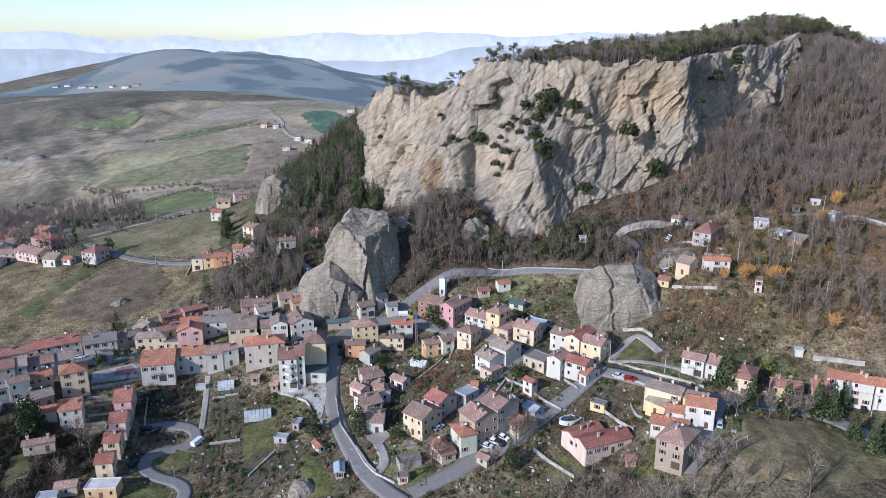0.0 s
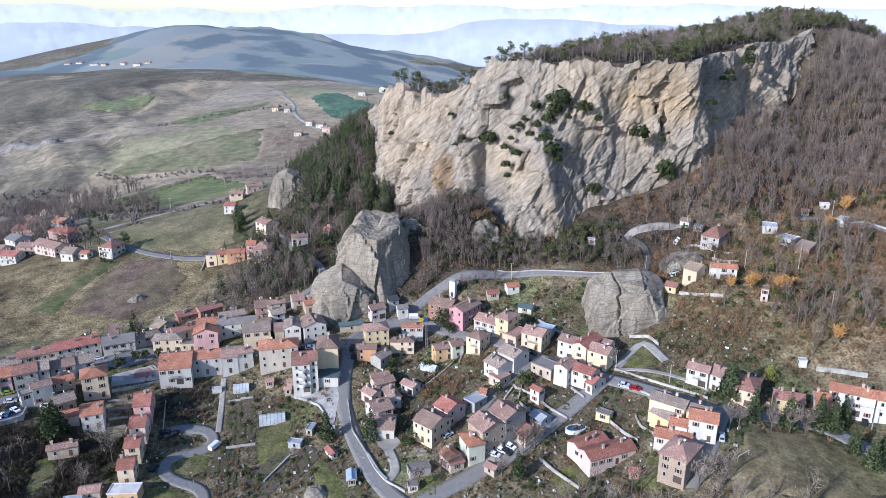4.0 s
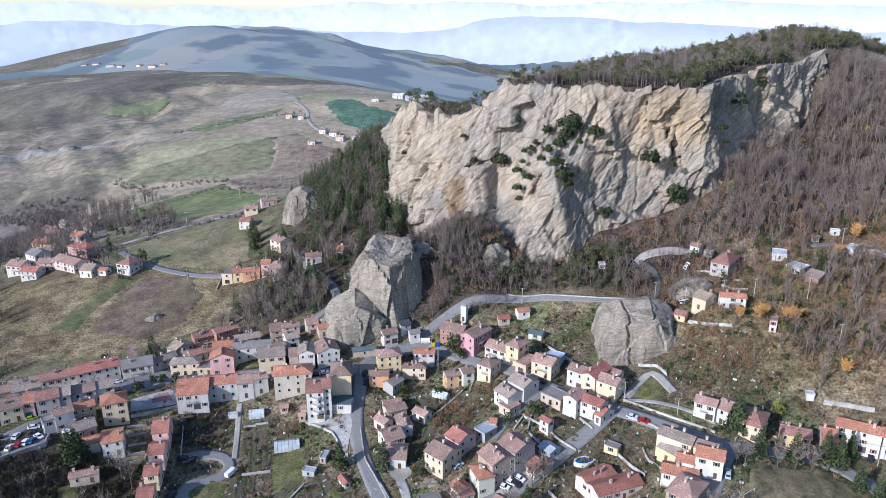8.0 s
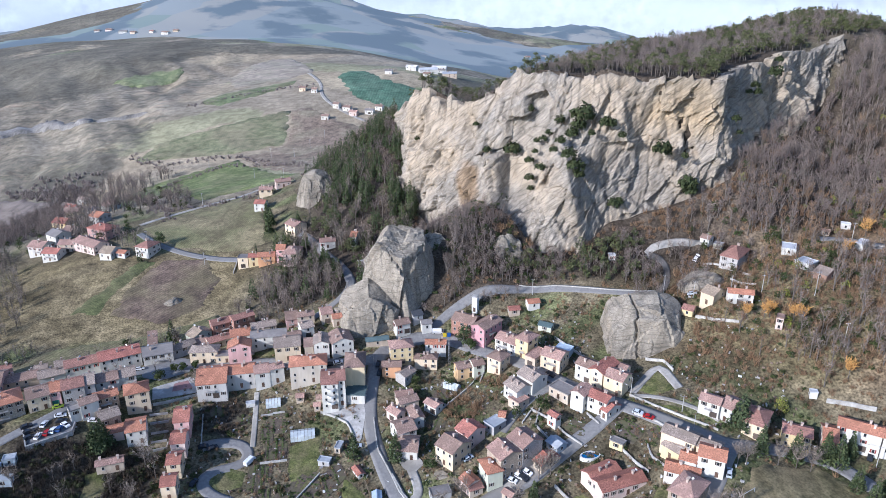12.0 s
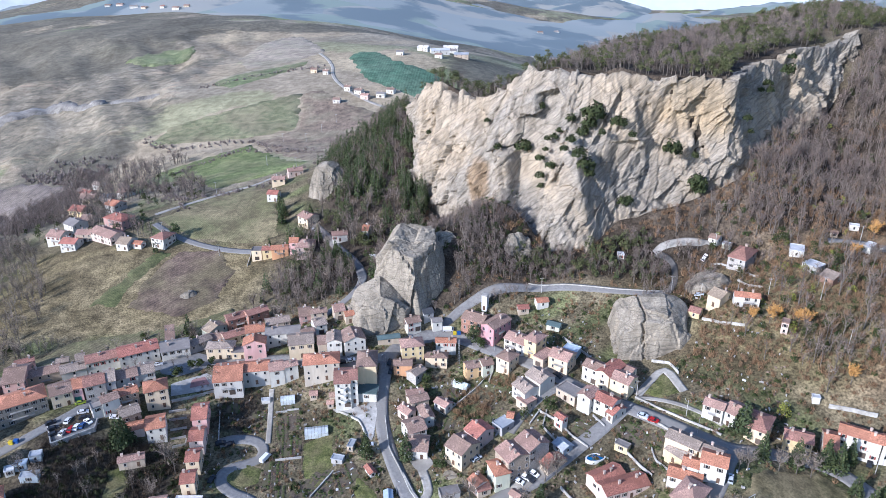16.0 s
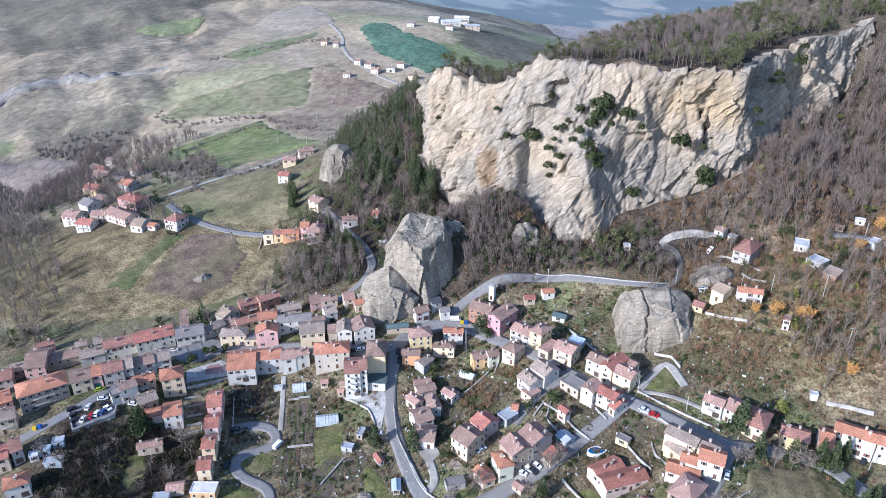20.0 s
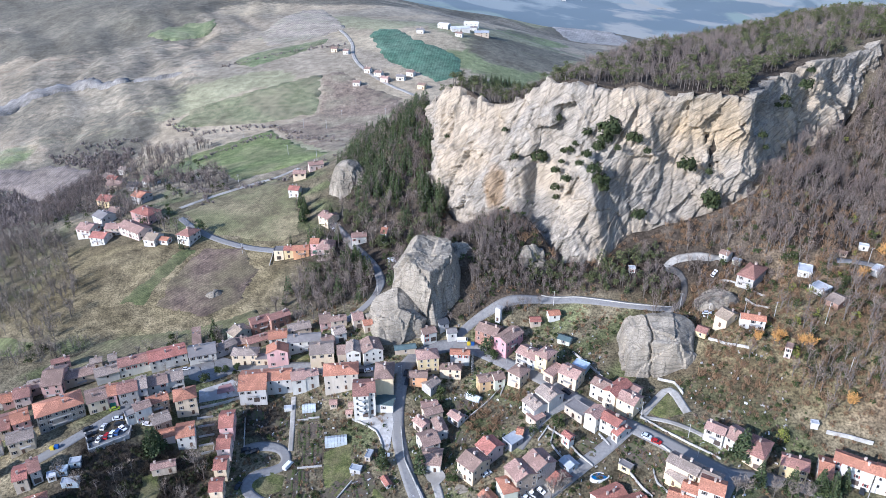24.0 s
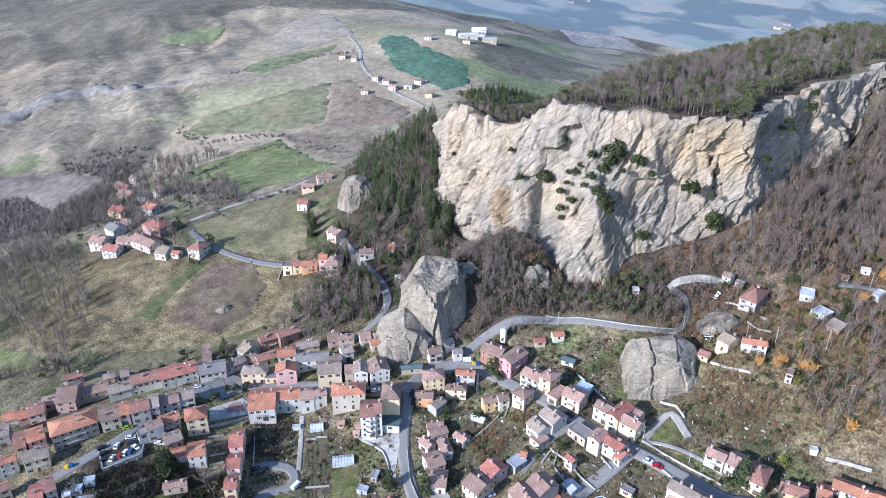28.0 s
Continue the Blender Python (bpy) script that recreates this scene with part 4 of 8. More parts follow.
road("side_street", 6, [(55.7, 235.2), (49.4, 229.0), (42.4, 223.2), (35.6, 218.2), (27.8, 211.4), (20.3, 204.7), (10.9, 199.0), (1.8, 192.6), (-10.0, 186.1)])
road("garden_lane", 4, [(35.6, 250.5), (29.6, 247.6), (23.7, 243.8), (17.8, 237.3), (13.7, 231.3), (10.9, 226.3)])
road("lower_road", 7, [(88.8, 209.5), (83.8, 201.7), (79.6, 194.0), (74.0, 186.1), (69.4, 180.6)])
road("loop_path", 3.5, [(61.5, 241.6), (67.6, 249.2), (73.7, 256.1), (76.1, 252.0), (77.9, 244.8), (79.2, 240.7)], GRAVEL, label="pale path looping over the grass")
road("foot_path", 2, [(60.6, 240.4), (67.9, 238.1), (74.8, 234.7), (83.3, 229.0), (89.3, 223.0)], GRAVEL, label="narrow gravel path across the bank")
road("valley_road", 5, [(-83.0, 294.6), (-76.2, 302.4), (-70.2, 308.3), (-64.8, 318.3), (-64.0, 332.8), (-67.6, 348.0), (-74.0, 361.3), (-86.5, 374.8), (-97.8, 388.7), (-106.4, 399.3)])
road("field_road", 4.5, [(-121.6, 378.4), (-140.3, 382.3), (-161.5, 387.6), (-184.3, 396.3), (-201.0, 406.2), (-216.9, 421.2)])
road("far_road", 4, [(-223.8, 436.9), (-209.1, 455.0), (-184.1, 477.8), (-170.8, 482.8), (-156.5, 500.0)], GRAVEL, label="pale farm road along the fields")
road("slope_road", 3.4, [(159.6, 320.3), (169.3, 318.8), (175.8, 312.7), (179.4, 307.0), (181.5, 297.9), (184.3, 290.0)], label="narrow road along the steep slope")
road("ridge_road", 4, [(-277.2, 1076.3), (-235.8, 955.7), (-192.0, 873.5), (-180.1, 809.6), (-157.7, 767.6), (-127.2, 733.4), (-97.0, 708.7), (-80.3, 679.8)], GRAVEL, label="pale road along the far ridge")
road("hairpin", 4.5, [(-105.1, 224.7), (-99.7, 228.3), (-91.3, 228.8), (-86.6, 224.9), (-86.1, 219.5), (-90.3, 216.6), (-96.9, 213.6), (-99.2, 209.0), (-97.6, 204.6), (-91.5, 200.9), (-84.8, 199.1), (-80.5, 195.0), (-80.1, 190.1), (-82.1, 185.9)], label="narrow asphalt hairpin road between grass banks")
road("garden_track", 2.2, [(-91.0, 253.2), (-88.8, 242.3), (-85.8, 227.1)], GRAVEL, label="gravel track between vegetable gardens")
road("south_street", 5, [(-158.8, 239.7), (-159.5, 233.9), (-161.3, 228.1), (-165.5, 220.4), (-171.1, 213.3), (-176.6, 206.6), (-181.0, 202.2), (-187.1, 197.1)])
road("driveway", 3.4, [(-24.4, 219.1), (-22.1, 211.7), (-19.3, 204.8), (-18.2, 199.5), (-21.0, 195.9)], GRAVEL, label="gravel driveway to a house")
drape("village_square", [(-147.5, 267.5), (-140.2, 281.6), (-125.5, 273.9), (-123.1, 263.1), (-132.9, 254.8), (-141.5, 256.9)], 2.5, 0.26, ASPHALT, "grey asphalt village square", "yard")
drape("school_yard", [(-130.9, 242.2), (-133.9, 249.7), (-121.6, 259.1), (-115.1, 256.4), (-114.3, 251.0)], 2.5, 0.26, CONCRETE, "pale paved school yard", "yard")
drape("ball_court", [(-125.2, 248.6), (-126.5, 253.5), (-121.6, 256.7), (-118.1, 252.6)], 2.5, 0.34, COURT, "faded red ball court", "yard")
drape("apartment_court", [(-59.0, 242.6), (-50.0, 244.3), (-44.9, 246.5), (-43.2, 241.6), (-43.0, 226.7), (-46.3, 228.9), (-50.0, 236.7)], 2.5, 0.26, CONCRETE, "pale concrete forecourt of the apartment house", "yard")
drape("stone_yard", [(10.9, 202.6), (16.1, 207.5), (23.7, 212.6), (25.6, 207.7), (18.1, 202.2), (11.9, 197.8)], 2.5, 0.26, GRAVEL, "gravel parking yard beside the stone house", "yard")
drape("house_yard", [(-27.5, 216.3), (-19.8, 217.4), (-17.3, 213.7), (-21.2, 208.9), (-24.8, 211.8)], 2.5, 0.26, GRAVEL, "gravel yard before a house", "yard")
drape("brown_field", [(-185.8, 385.7), (-161.7, 388.2), (-144.9, 363.3), (-145.8, 335.6), (-161.2, 321.4), (-194.7, 331.1), (-194.5, 363.4)], 4, 0.3, crop_material("brown field", (0.10, 0.072, 0.056), (0.155, 0.112, 0.082), (0.13, 0.11, 0.06), 35, 0.16), "dark brown ploughed field with wheel tracks", "field")
drape("green_strip", [(-217.6, 332.4), (-200.5, 385.0), (-190.0, 385.5), (-201.1, 347.1), (-201.3, 331.2)], 4, 0.3, crop_material("green strip", (0.075, 0.085, 0.032), (0.115, 0.125, 0.05), (0.13, 0.12, 0.06), 35, 0.22), "strip of young green crop in rows", "field")
drape("olive_field", [(-218, 429), (-209, 445), (-194, 466), (-167, 474), (-146, 460), (-127, 395), (-148, 392), (-188, 402)], 4, 0.3, crop_material("olive field", (0.145, 0.125, 0.068), (0.205, 0.172, 0.098), (0.13, 0.13, 0.06), 10, 0.2), "olive green grazing field", "field")
drape("green_field", [(-288, 575), (-256, 602), (-221, 631), (-138, 530), (-161, 513), (-202, 486), (-229, 523)], 8, 0.6, crop_material("green field", (0.115, 0.14, 0.05), (0.15, 0.17, 0.065), (0.17, 0.165, 0.08), 20, 0.15), "bright green field of winter crop", "field")
drape("upper_green", [(-335, 650), (-322, 693), (-283, 713), (-245, 737), (-203, 760), (-184, 666), (-238, 647)], 8, 0.6, crop_material("upper green", (0.15, 0.155, 0.085), (0.185, 0.185, 0.10), (0.20, 0.175, 0.11), 20, 0.15), "pale green field on the far slope", "field")
drape("plough_land", [(-203, 760), (-181, 767), (-140, 723), (-104, 695), (-118, 608), (-135, 532), (-221, 636), (-184, 666)], 8, 0.6, crop_material("plough land", (0.16, 0.12, 0.09), (0.22, 0.17, 0.125), (0.21, 0.185, 0.125), 60, 0.12), "brown harrowed land", "field")
drape("winter_wheat", [(-175, 893), (-171, 923), (-146, 924), (-115, 874), (-60, 826), (-50, 770), (-77, 746), (-111, 776), (-139, 794)], 8, 0.6, crop_material("winter wheat", (0.065, 0.125, 0.08), (0.085, 0.15, 0.095), (0.10, 0.15, 0.10), 0, 0.1), "deep green field of winter wheat", "field")
drape("pale_fallow", [(-660, 700), (-594, 753), (-580, 777), (-514, 817), (-478, 798), (-462, 778), (-419, 785), (-375, 792), (-368, 786), (-457, 766), (-507, 785), (-573, 723), (-640, 670)], 8, 2.6, crop_material("pale fallow", (0.20, 0.185, 0.165), (0.25, 0.23, 0.205), (0.19, 0.175, 0.15), 0, 0.1), "pale bare fallow field", "field")
drape("west_plough", [(-540, 600), (-499, 611), (-439, 611), (-367, 582), (-380, 545), (-390, 520), (-451, 571), (-500, 560)], 8, 2.2, crop_material("west plough", (0.15, 0.12, 0.10), (0.19, 0.16, 0.13), (0.17, 0.14, 0.12), 0, 0.1), "dark ploughed field in the valley", "field")
drape("hay_meadow", [(-329, 817), (-303, 851), (-228, 893), (-224, 877), (-258, 827), (-293, 792)], 8, 0.6, crop_material("hay meadow", (0.12, 0.15, 0.07), (0.16, 0.18, 0.09), (0.18, 0.17, 0.10), 0, 0.1), "green hay meadow on the slope", "field")
drape("slope_green", [(-506, 968), (-473, 1022), (-423, 1028), (-415, 990), (-453, 949)], 8, 2.0, crop_material("slope green", (0.14, 0.165, 0.08), (0.18, 0.20, 0.10), (0.19, 0.18, 0.11), 0, 0.1), "green pasture high on the slope", "field")
drape("ridge_fallow", [(-340, 963), (-324, 1094), (-283, 1097), (-212, 931), (-243, 897), (-300, 874)], 8, 0.6, crop_material("ridge fallow", (0.26, 0.22, 0.17), (0.32, 0.27, 0.21), (0.22, 0.20, 0.14), 0, 0.1), "tan fallow on the ridge", "field")
drape("football_field", [(85.4, 191.8), (96.8, 201.4), (118.8, 206.6), (136.1, 187.9), (128.3, 173.8), (77.8, 172.7)], 4, 0.3, crop_material("football field", (0.095, 0.085, 0.04), (0.17, 0.145, 0.075), (0.20, 0.155, 0.09), 0, 0.05), "worn grass football field", "field")
drape("lower_meadow", [(-225.5, 283.8), (-209.5, 303.7), (-166.5, 311.4), (-135.0, 327.3), (-122.0, 316.4), (-152.1, 298.9), (-192.1, 288.1), (-203.1, 258.5)], 4, 0.3, crop_material("lower meadow", (0.115, 0.10, 0.06), (0.17, 0.145, 0.085), (0.12, 0.12, 0.05), 30, 0.15), "tan dry meadow below the field", "field")
drape("west_green", [(-304.2, 315.0), (-269.5, 306.9), (-248.8, 298.9), (-251.1, 289.4), (-282.4, 285.8)], 4, 0.3, crop_material("west green", (0.12, 0.145, 0.045), (0.17, 0.19, 0.06), (0.15, 0.15, 0.07), 0, 0.1), "yellowish green meadow", "field")
drape("far_fallow", [(70, 1430), (170, 1500), (230, 1360), (100, 1310)], 8, 0.6, crop_material("far fallow", (0.24, 0.22, 0.2), (0.3, 0.28, 0.25), (0.22, 0.21, 0.19), 0, 0.1), "pale fallow on a far hill", "field")
garden_wall(1.2, [(-62.0, 242.8), (-56.1, 240.3), (-50.0, 236.7), (-46.7, 230.9), (-45.3, 225.1)])
garden_wall(1.1, [(-39.7, 238.9), (-35.9, 222.6), (-30.5, 212.0), (-25.3, 201.0), (-21.4, 195.4), (-14.8, 190.4)])
garden_wall(1.1, [(60.4, 240.4), (68.0, 232.3), (77.0, 224.4), (87.1, 217.1)])
garden_wall(1.6, [(93.8, 277.9), (99.7, 272.4), (108.4, 268.3)])
garden_wall(1.2, [(108.2, 320.7), (116.9, 311.4), (124.0, 302.5)])
garden_wall(1.2, [(115.5, 303.5), (117.2, 295.5), (122.3, 291.5)])
garden_wall(2.2, [(130.9, 233.1), (138.5, 231.1), (146.4, 227.9)])
garden_wall(1.2, [(22.3, 236.3), (29.9, 230.2), (33.9, 223.8), (39.9, 217.9)])
garden_wall(1.6, [(28.7, 201.0), (32.4, 195.7), (39.2, 187.4)])
garden_wall(0.8, [(20.7, 313.6), (37.0, 313.3), (50.1, 310.5), (63.2, 307.7), (76.3, 306.0), (83.5, 305.1)])
garden_wall(1.6, [(-129.3, 239.2), (-121.4, 244.1), (-113.0, 250.0)])
garden_wall(1.4, [(-139.9, 382.2), (-138.4, 367.7)])
garden_wall(1.4, [(50.1, 219.8), (53.9, 213.1), (56.8, 207.7), (60.3, 202.4)])
garden_wall(1.2, [(60.1, 229.3), (66.6, 224.2), (69.2, 220.9)])
garden_wall(1.6, [(71.1, 263.6), (77.0, 258.0), (79.0, 250.7)])
garden_wall(1.3, [(176.3, 310.3), (179.9, 304.6), (182.0, 295.5), (184.8, 287.6)])
garden_wall(1.3, [(-109.2, 239.2), (-105.1, 224.4)])
garden_wall(1.2, [(-28.8, 209.2), (-23.9, 199.7), (-21.0, 195.9)])
garden_wall(1.4, [(35.1, 279.6), (39.8, 274.0), (47.5, 265.0)])
garden_wall(1.0, [(-13.6, 242.2), (-2.2, 253.7), (4.9, 263.9)])
garden_wall(1.3, [(-120.8, 217.4), (-116.6, 220.2), (-117.1, 222.7)])
LAWN = mottle(material("short green grass", (0.055, 0.066, 0.02), (0.125, 0.13, 0.042), 0.9, 0.95, 0.4, 0.15, (0.125, 0.105, 0.055)), ((1.6, 0.4), (0.3, 0.35)))
drape("lawn", [(-98.5, 211.5), (-91.3, 216.2), (-84.6, 215.1), (-83.2, 207.3), (-91.5, 203.7), (-96.4, 206.5)], 2.0, 0.2, LAWN, "green winter grass between the houses", "grass")
drape("lawn", [(-101.4, 197.9), (-92.3, 198.1), (-84.4, 195.1), (-83.9, 185.1), (-98.2, 183.9)], 2.0, 0.2, LAWN, "green winter grass between the houses", "grass")
drape("lawn", [(-71.4, 227.4), (-60.2, 233.4), (-56.6, 215.0), (-62.1, 201.2), (-67.5, 211.1)], 2.0, 0.2, LAWN, "green winter grass between the houses", "grass")
drape("lawn", [(-46.6, 210.1), (-38.4, 202.9), (-32.4, 187.7), (-44.9, 188.0)], 2.0, 0.2, LAWN, "green winter grass between the houses", "grass")
drape("lawn", [(63.4, 242.7), (73.2, 253.3), (76.2, 245.0), (77.7, 239.5), (69.1, 238.6)], 2.0, 0.2, LAWN, "green winter grass between the houses", "grass")
drape("lawn", [(63.5, 237.4), (75.2, 231.0), (86.3, 222.0), (79.2, 224.7), (67.0, 232.5)], 2.0, 0.2, LAWN, "green winter grass between the houses", "grass")
drape("lawn", [(62.2, 196.6), (66.8, 190.8), (64.2, 181.4), (53.7, 183.2)], 2.0, 0.2, LAWN, "green winter grass between the houses", "grass")
drape("lawn", [(-14.7, 195.3), (-0.8, 198.4), (-3.7, 187.3), (-11.1, 187.4)], 2.0, 0.2, LAWN, "green winter grass between the houses", "grass")
drape("lawn", [(-100.3, 278.2), (-88.4, 277.9), (-86.8, 273.5), (-100.0, 274.2)], 2.0, 0.2, LAWN, "green winter grass between the houses", "grass")
drape("lawn", [(-125.9, 217.9), (-121.9, 220.5), (-118.8, 223.0), (-119.8, 227.2), (-125.1, 223.0)], 2.0, 0.2, LAWN, "green winter grass between the houses", "grass")
drape("lawn", [(30.0, 195.7), (38.2, 198.1), (45.0, 188.0), (33.2, 185.1)], 2.0, 0.2, LAWN, "green winter grass between the houses", "grass")
drape("lawn", [(-139.8, 202.9), (-134.7, 206.5), (-129.2, 198.1), (-133.4, 190.3), (-136.4, 192.2)], 2.0, 0.2, LAWN, "green winter grass between the houses", "grass")
garden_wall(1.1, [(-128.4, 233.6), (-122.4, 236.7)], 0.3, CONCRETE, "low concrete terrace wall in the garden")
garden_wall(1.1, [(-126.6, 229.5), (-120.6, 232.9)], 0.3, CONCRETE, "low concrete terrace wall in the garden")
garden_wall(1.1, [(-124.5, 225.0), (-119.0, 228.3)], 0.3, CONCRETE, "low concrete terrace wall in the garden")
garden_wall(1.1, [(-122.9, 220.8), (-117.9, 223.9)], 0.3, CONCRETE, "low concrete terrace wall in the garden")
garden_wall(1.1, [(-86.5, 241.9), (-81.7, 242.7)], 0.3, CONCRETE, "low concrete terrace wall in the garden")
garden_wall(1.1, [(-81.8, 243.2), (-77.0, 243.9)], 0.3, CONCRETE, "low concrete terrace wall in the garden")
garden_wall(1.1, [(-80.4, 218.3), (-70.3, 219.9)], 0.3, CONCRETE, "low concrete terrace wall in the garden")
garden_wall(1.1, [(-62.2, 199.9), (-56.0, 212.1)], 0.3, CONCRETE, "low concrete terrace wall in the garden")
garden_wall(1.1, [(5.4, 225.3), (10.9, 230.5)], 0.3, CONCRETE, "low concrete terrace wall in the garden")
garden_wall(1.1, [(23.0, 236.5), (18.8, 229.8)], 0.3, CONCRETE, "low concrete terrace wall in the garden")
garden_wall(1.1, [(43.2, 232.4), (47.0, 226.6)], 0.3, CONCRETE, "low concrete terrace wall in the garden")
garden_wall(1.1, [(2.6, 255.9), (4.9, 264.4)], 0.3, CONCRETE, "low concrete terrace wall in the garden")
garden_wall(1.1, [(62.0, 213.8), (62.2, 208.7), (66.0, 202.7)], 0.3, CONCRETE, "low concrete terrace wall in the garden")
garden_wall(1.1, [(25.7, 236.3), (23.6, 228.1), (28.3, 221.3)], 0.3, CONCRETE, "low concrete terrace wall in the garden")



# ---------------------------------------------------------------- houses
HOUSES = []                                                      # centre, turn, half length, half width



def ring_data(w, h, t, d):
    """A rectangular frame in one piece, t wide, standing d proud of the wall."""
    v = []
    for y in (0.0, -d):
        for k in (0, t):
            v += [(-w / 2 + k, y, -h / 2 + k), (w / 2 - k, y, -h / 2 + k), (w / 2 - k, y, h / 2 - k), (-w / 2 + k, y, h / 2 - k)]
    f = []
    for i in range(4):
        j = (i + 1) % 4
        f += [(8 + i, 8 + j, 12 + j, 12 + i), (i, j, 8 + j, 8 + i), (4 + j, 4 + i, 12 + i, 12 + j)]
    return v, f


def ribbed(w, h, n, d=0.05):
    """A door leaf of n ribs in one piece."""
    prof = []
    for k in range(n):
        z = h * k / n
        prof += [(-d, z), (-d - 0.03, z + 0.04), (-d - 0.03, z + h / n - 0.04)]
    prof += [(-d, h), (0, h), (0, 0)]
    m = len(prof)
    v = [(x, y, z) for x in (-w / 2, w / 2) for y, z in prof]
    return v, [(i, i + m, (i + 1) % m + m, (i + 1) % m) for i in range(m)] + [tuple(range(m)), tuple(range(2 * m - 1, m - 1, -1))]


def shared(name, data, mat):
    return mesh_of(name, data[0], data[1], mat)


WINDOW_ME = shared("window", ring_data(1.0, 1.4, 0.1, 0.08), FRAME)
SILL_ME = shared("sill", box_data(-0.6, 0.6, -0.18, 0.0, -0.80, -0.71), CONCRETE)
PANE_ME = shared("pane", box_data(-0.44, 0.44, -0.035, 0.0, -0.63, 0.63), GLASS)


def shutter_data(side):
    x0, x1 = (0.52, 1.0) if side > 0 else (-1.0, -0.52)
    v, f = ribbed(x1 - x0, 1.4, 5, 0.03)
    return [(x + (x0 + x1) / 2, y, z - 0.7) for x, y, z in v], f


SHUTTER_ME = {m: [shared("shutter", shutter_data(s), m) for s in (-1, 1)] for m in (SHUTTER, SHUTTER_RED)}
DOOR_ME = shared("door", ribbed(1.1, 2.15, 3, 0.05), DOOR)
GARAGE_ME = shared("garage_door", ribbed(2.5, 2.3, 6), SHUTTER)
GREEN_GARAGE_ME = shared("garage_door", ribbed(2.5, 2.3, 6), SHUTTER_GREEN)
CHIMNEY_ME = shared("chimney", join_data(box_data(-0.35, 0.35, -0.3, 0.3, -1.0, 0.9), box_data(-0.45, 0.45, -0.4, 0.4, 0.9, 1.0), box_data(-0.25, -0.15, -0.3, 0.3, 1.0, 1.25),
                                         box_data(0.15, 0.25, -0.3, 0.3, 1.0, 1.25), box_data(-0.48, 0.48, -0.42, 0.42, 1.25, 1.36)), material("chimney plaster", (0.36, 0.28, 0.23), (0.48, 0.39, 0.33), 1.5, 0.9, 0.2, spread=0.2))
DISH_ME = shared("satellite_dish", (lambda n: ([(0.45 * math.cos(2 * math.pi * i / n), -0.1, 0.45 * math.sin(2 * math.pi * i / n)) for i in range(n)] + [(0, 0.06, 0), (0.03, 0.06, -0.9), (-0.03, 0.06, -0.9), (0, 0.1, -0.9)],
                                               [(i, (i + 1) % n, n) for i in range(n)] + [(n, n + 1, n + 2), (n, n + 2, n + 3), (n, n + 3, n + 1)]))(12), WHITE_PAINT)


def balcony_data(w, d=1.1):
    p = [box_data(-w / 2, w / 2, -d, 0, -0.16, 0), box_data(-w / 2, w / 2, -d, -d + 0.05, 0.92, 1.0), box_data(-w / 2, -w / 2 + 0.05, -d + 0.05, 0, 0.92, 1.0), box_data(w / 2 - 0.05, w / 2, -d + 0.05, 0, 0.92, 1.0)]
    k = int(w / 0.35)
    p += [box_data(-w / 2 + w * i / k - 0.02, -w / 2 + w * i / k + 0.02, -d + 0.005, -d + 0.045, 0, 0.92) for i in range(k + 1)]
    return join_data(*p)


BALCONY_ME = {w: shared("balcony", balcony_data(w), CONCRETE) for w in (2.4, 4.0)}
WALL_WORD = {"white": "white plastered", "cream": "cream plastered", "beige": "beige rendered", "pink": "pink plastered", "palepink": "pale pink plastered",
             "pinkish": "faded pink plastered", "rose": "dull rose plastered", "grey": "grey rendered", "yellow": "yellow plastered", "yellowcream": "pale yellow plastered",
             "ochre": "ochre plastered", "orangewall": "orange plastered", "palegreen": "pale green plastered", "magenta": "raspberry pink plastered", "school": "large grey concrete",
             "stucco": "old beige stucco", "tin": "tin-clad", "rust": "rust brown", "stone": "brown stone", "greystone": "grey stone", "brownstone": "brown stone", "ruststone": "rough brown stone", "brick": "red brick"}
ROOF_WORD = {"orange": "bright orange tiled roof", "red": "red tiled roof", "redbrown": "weathered red tiled roof", "brown": "brown tiled roof", "rosebrown": "faded pinkish tiled roof",
             "greybrown": "old greyish brown tiled roof", "grey": "grey roof", "rust": "rust red tiled roof", "beigebrown": "pale brown tiled roof", "dark": "dark slate roof", "teal": "dull green flat roof",
             "tin": "grey tin roof", "bluetin": "pale blue tin roof", "whitetin": "white tin roof", "white": "white flat roof"}


def wall_shell(a, b, z0, he, rise, shape):
    """Outer walls from the footing z0 to the eaves he, with gables where the roof asks for them; thick enough to show at the top."""
    v = [(-a, -b, z0), (a, -b, z0), (a, b, z0), (-a, b, z0), (-a, -b, he), (a, -b, he), (a, b, he), (-a, b, he)]
    f = [(0, 1, 5, 4), (2, 3, 7, 6), (0, 3, 2, 1)]
    if shape == "g":
        v += [(-a, 0, he + rise), (a, 0, he + rise)]
        f += [(1, 2, 6, 9, 5), (3, 0, 4, 8, 7)]
    elif shape == "s":
        v += [(-a, b, he + rise), (a, b, he + rise)]
        f = [(0, 1, 5, 4), (2, 3, 8, 9), (0, 3, 2, 1), (1, 2, 9, 5), (3, 0, 4, 8)]
    else:
        f += [(1, 2, 6, 5), (3, 0, 4, 7), (4, 5, 6, 7)]
    return v, f


def slab(quads, t):
    """Roof slopes with thickness: each quad, and a copy t below."""
    pieces = []
    for q in quads:
        n = len(q)
        low = [(x, y, z - t) for x, y, z in q]
        pieces.append((list(q) + low, [tuple(range(n)), tuple(range(2 * n - 1, n - 1, -1))] + [(i, i + n, (i + 1) % n + n, (i + 1) % n) for i in range(n)]))
    return join_data(*pieces)


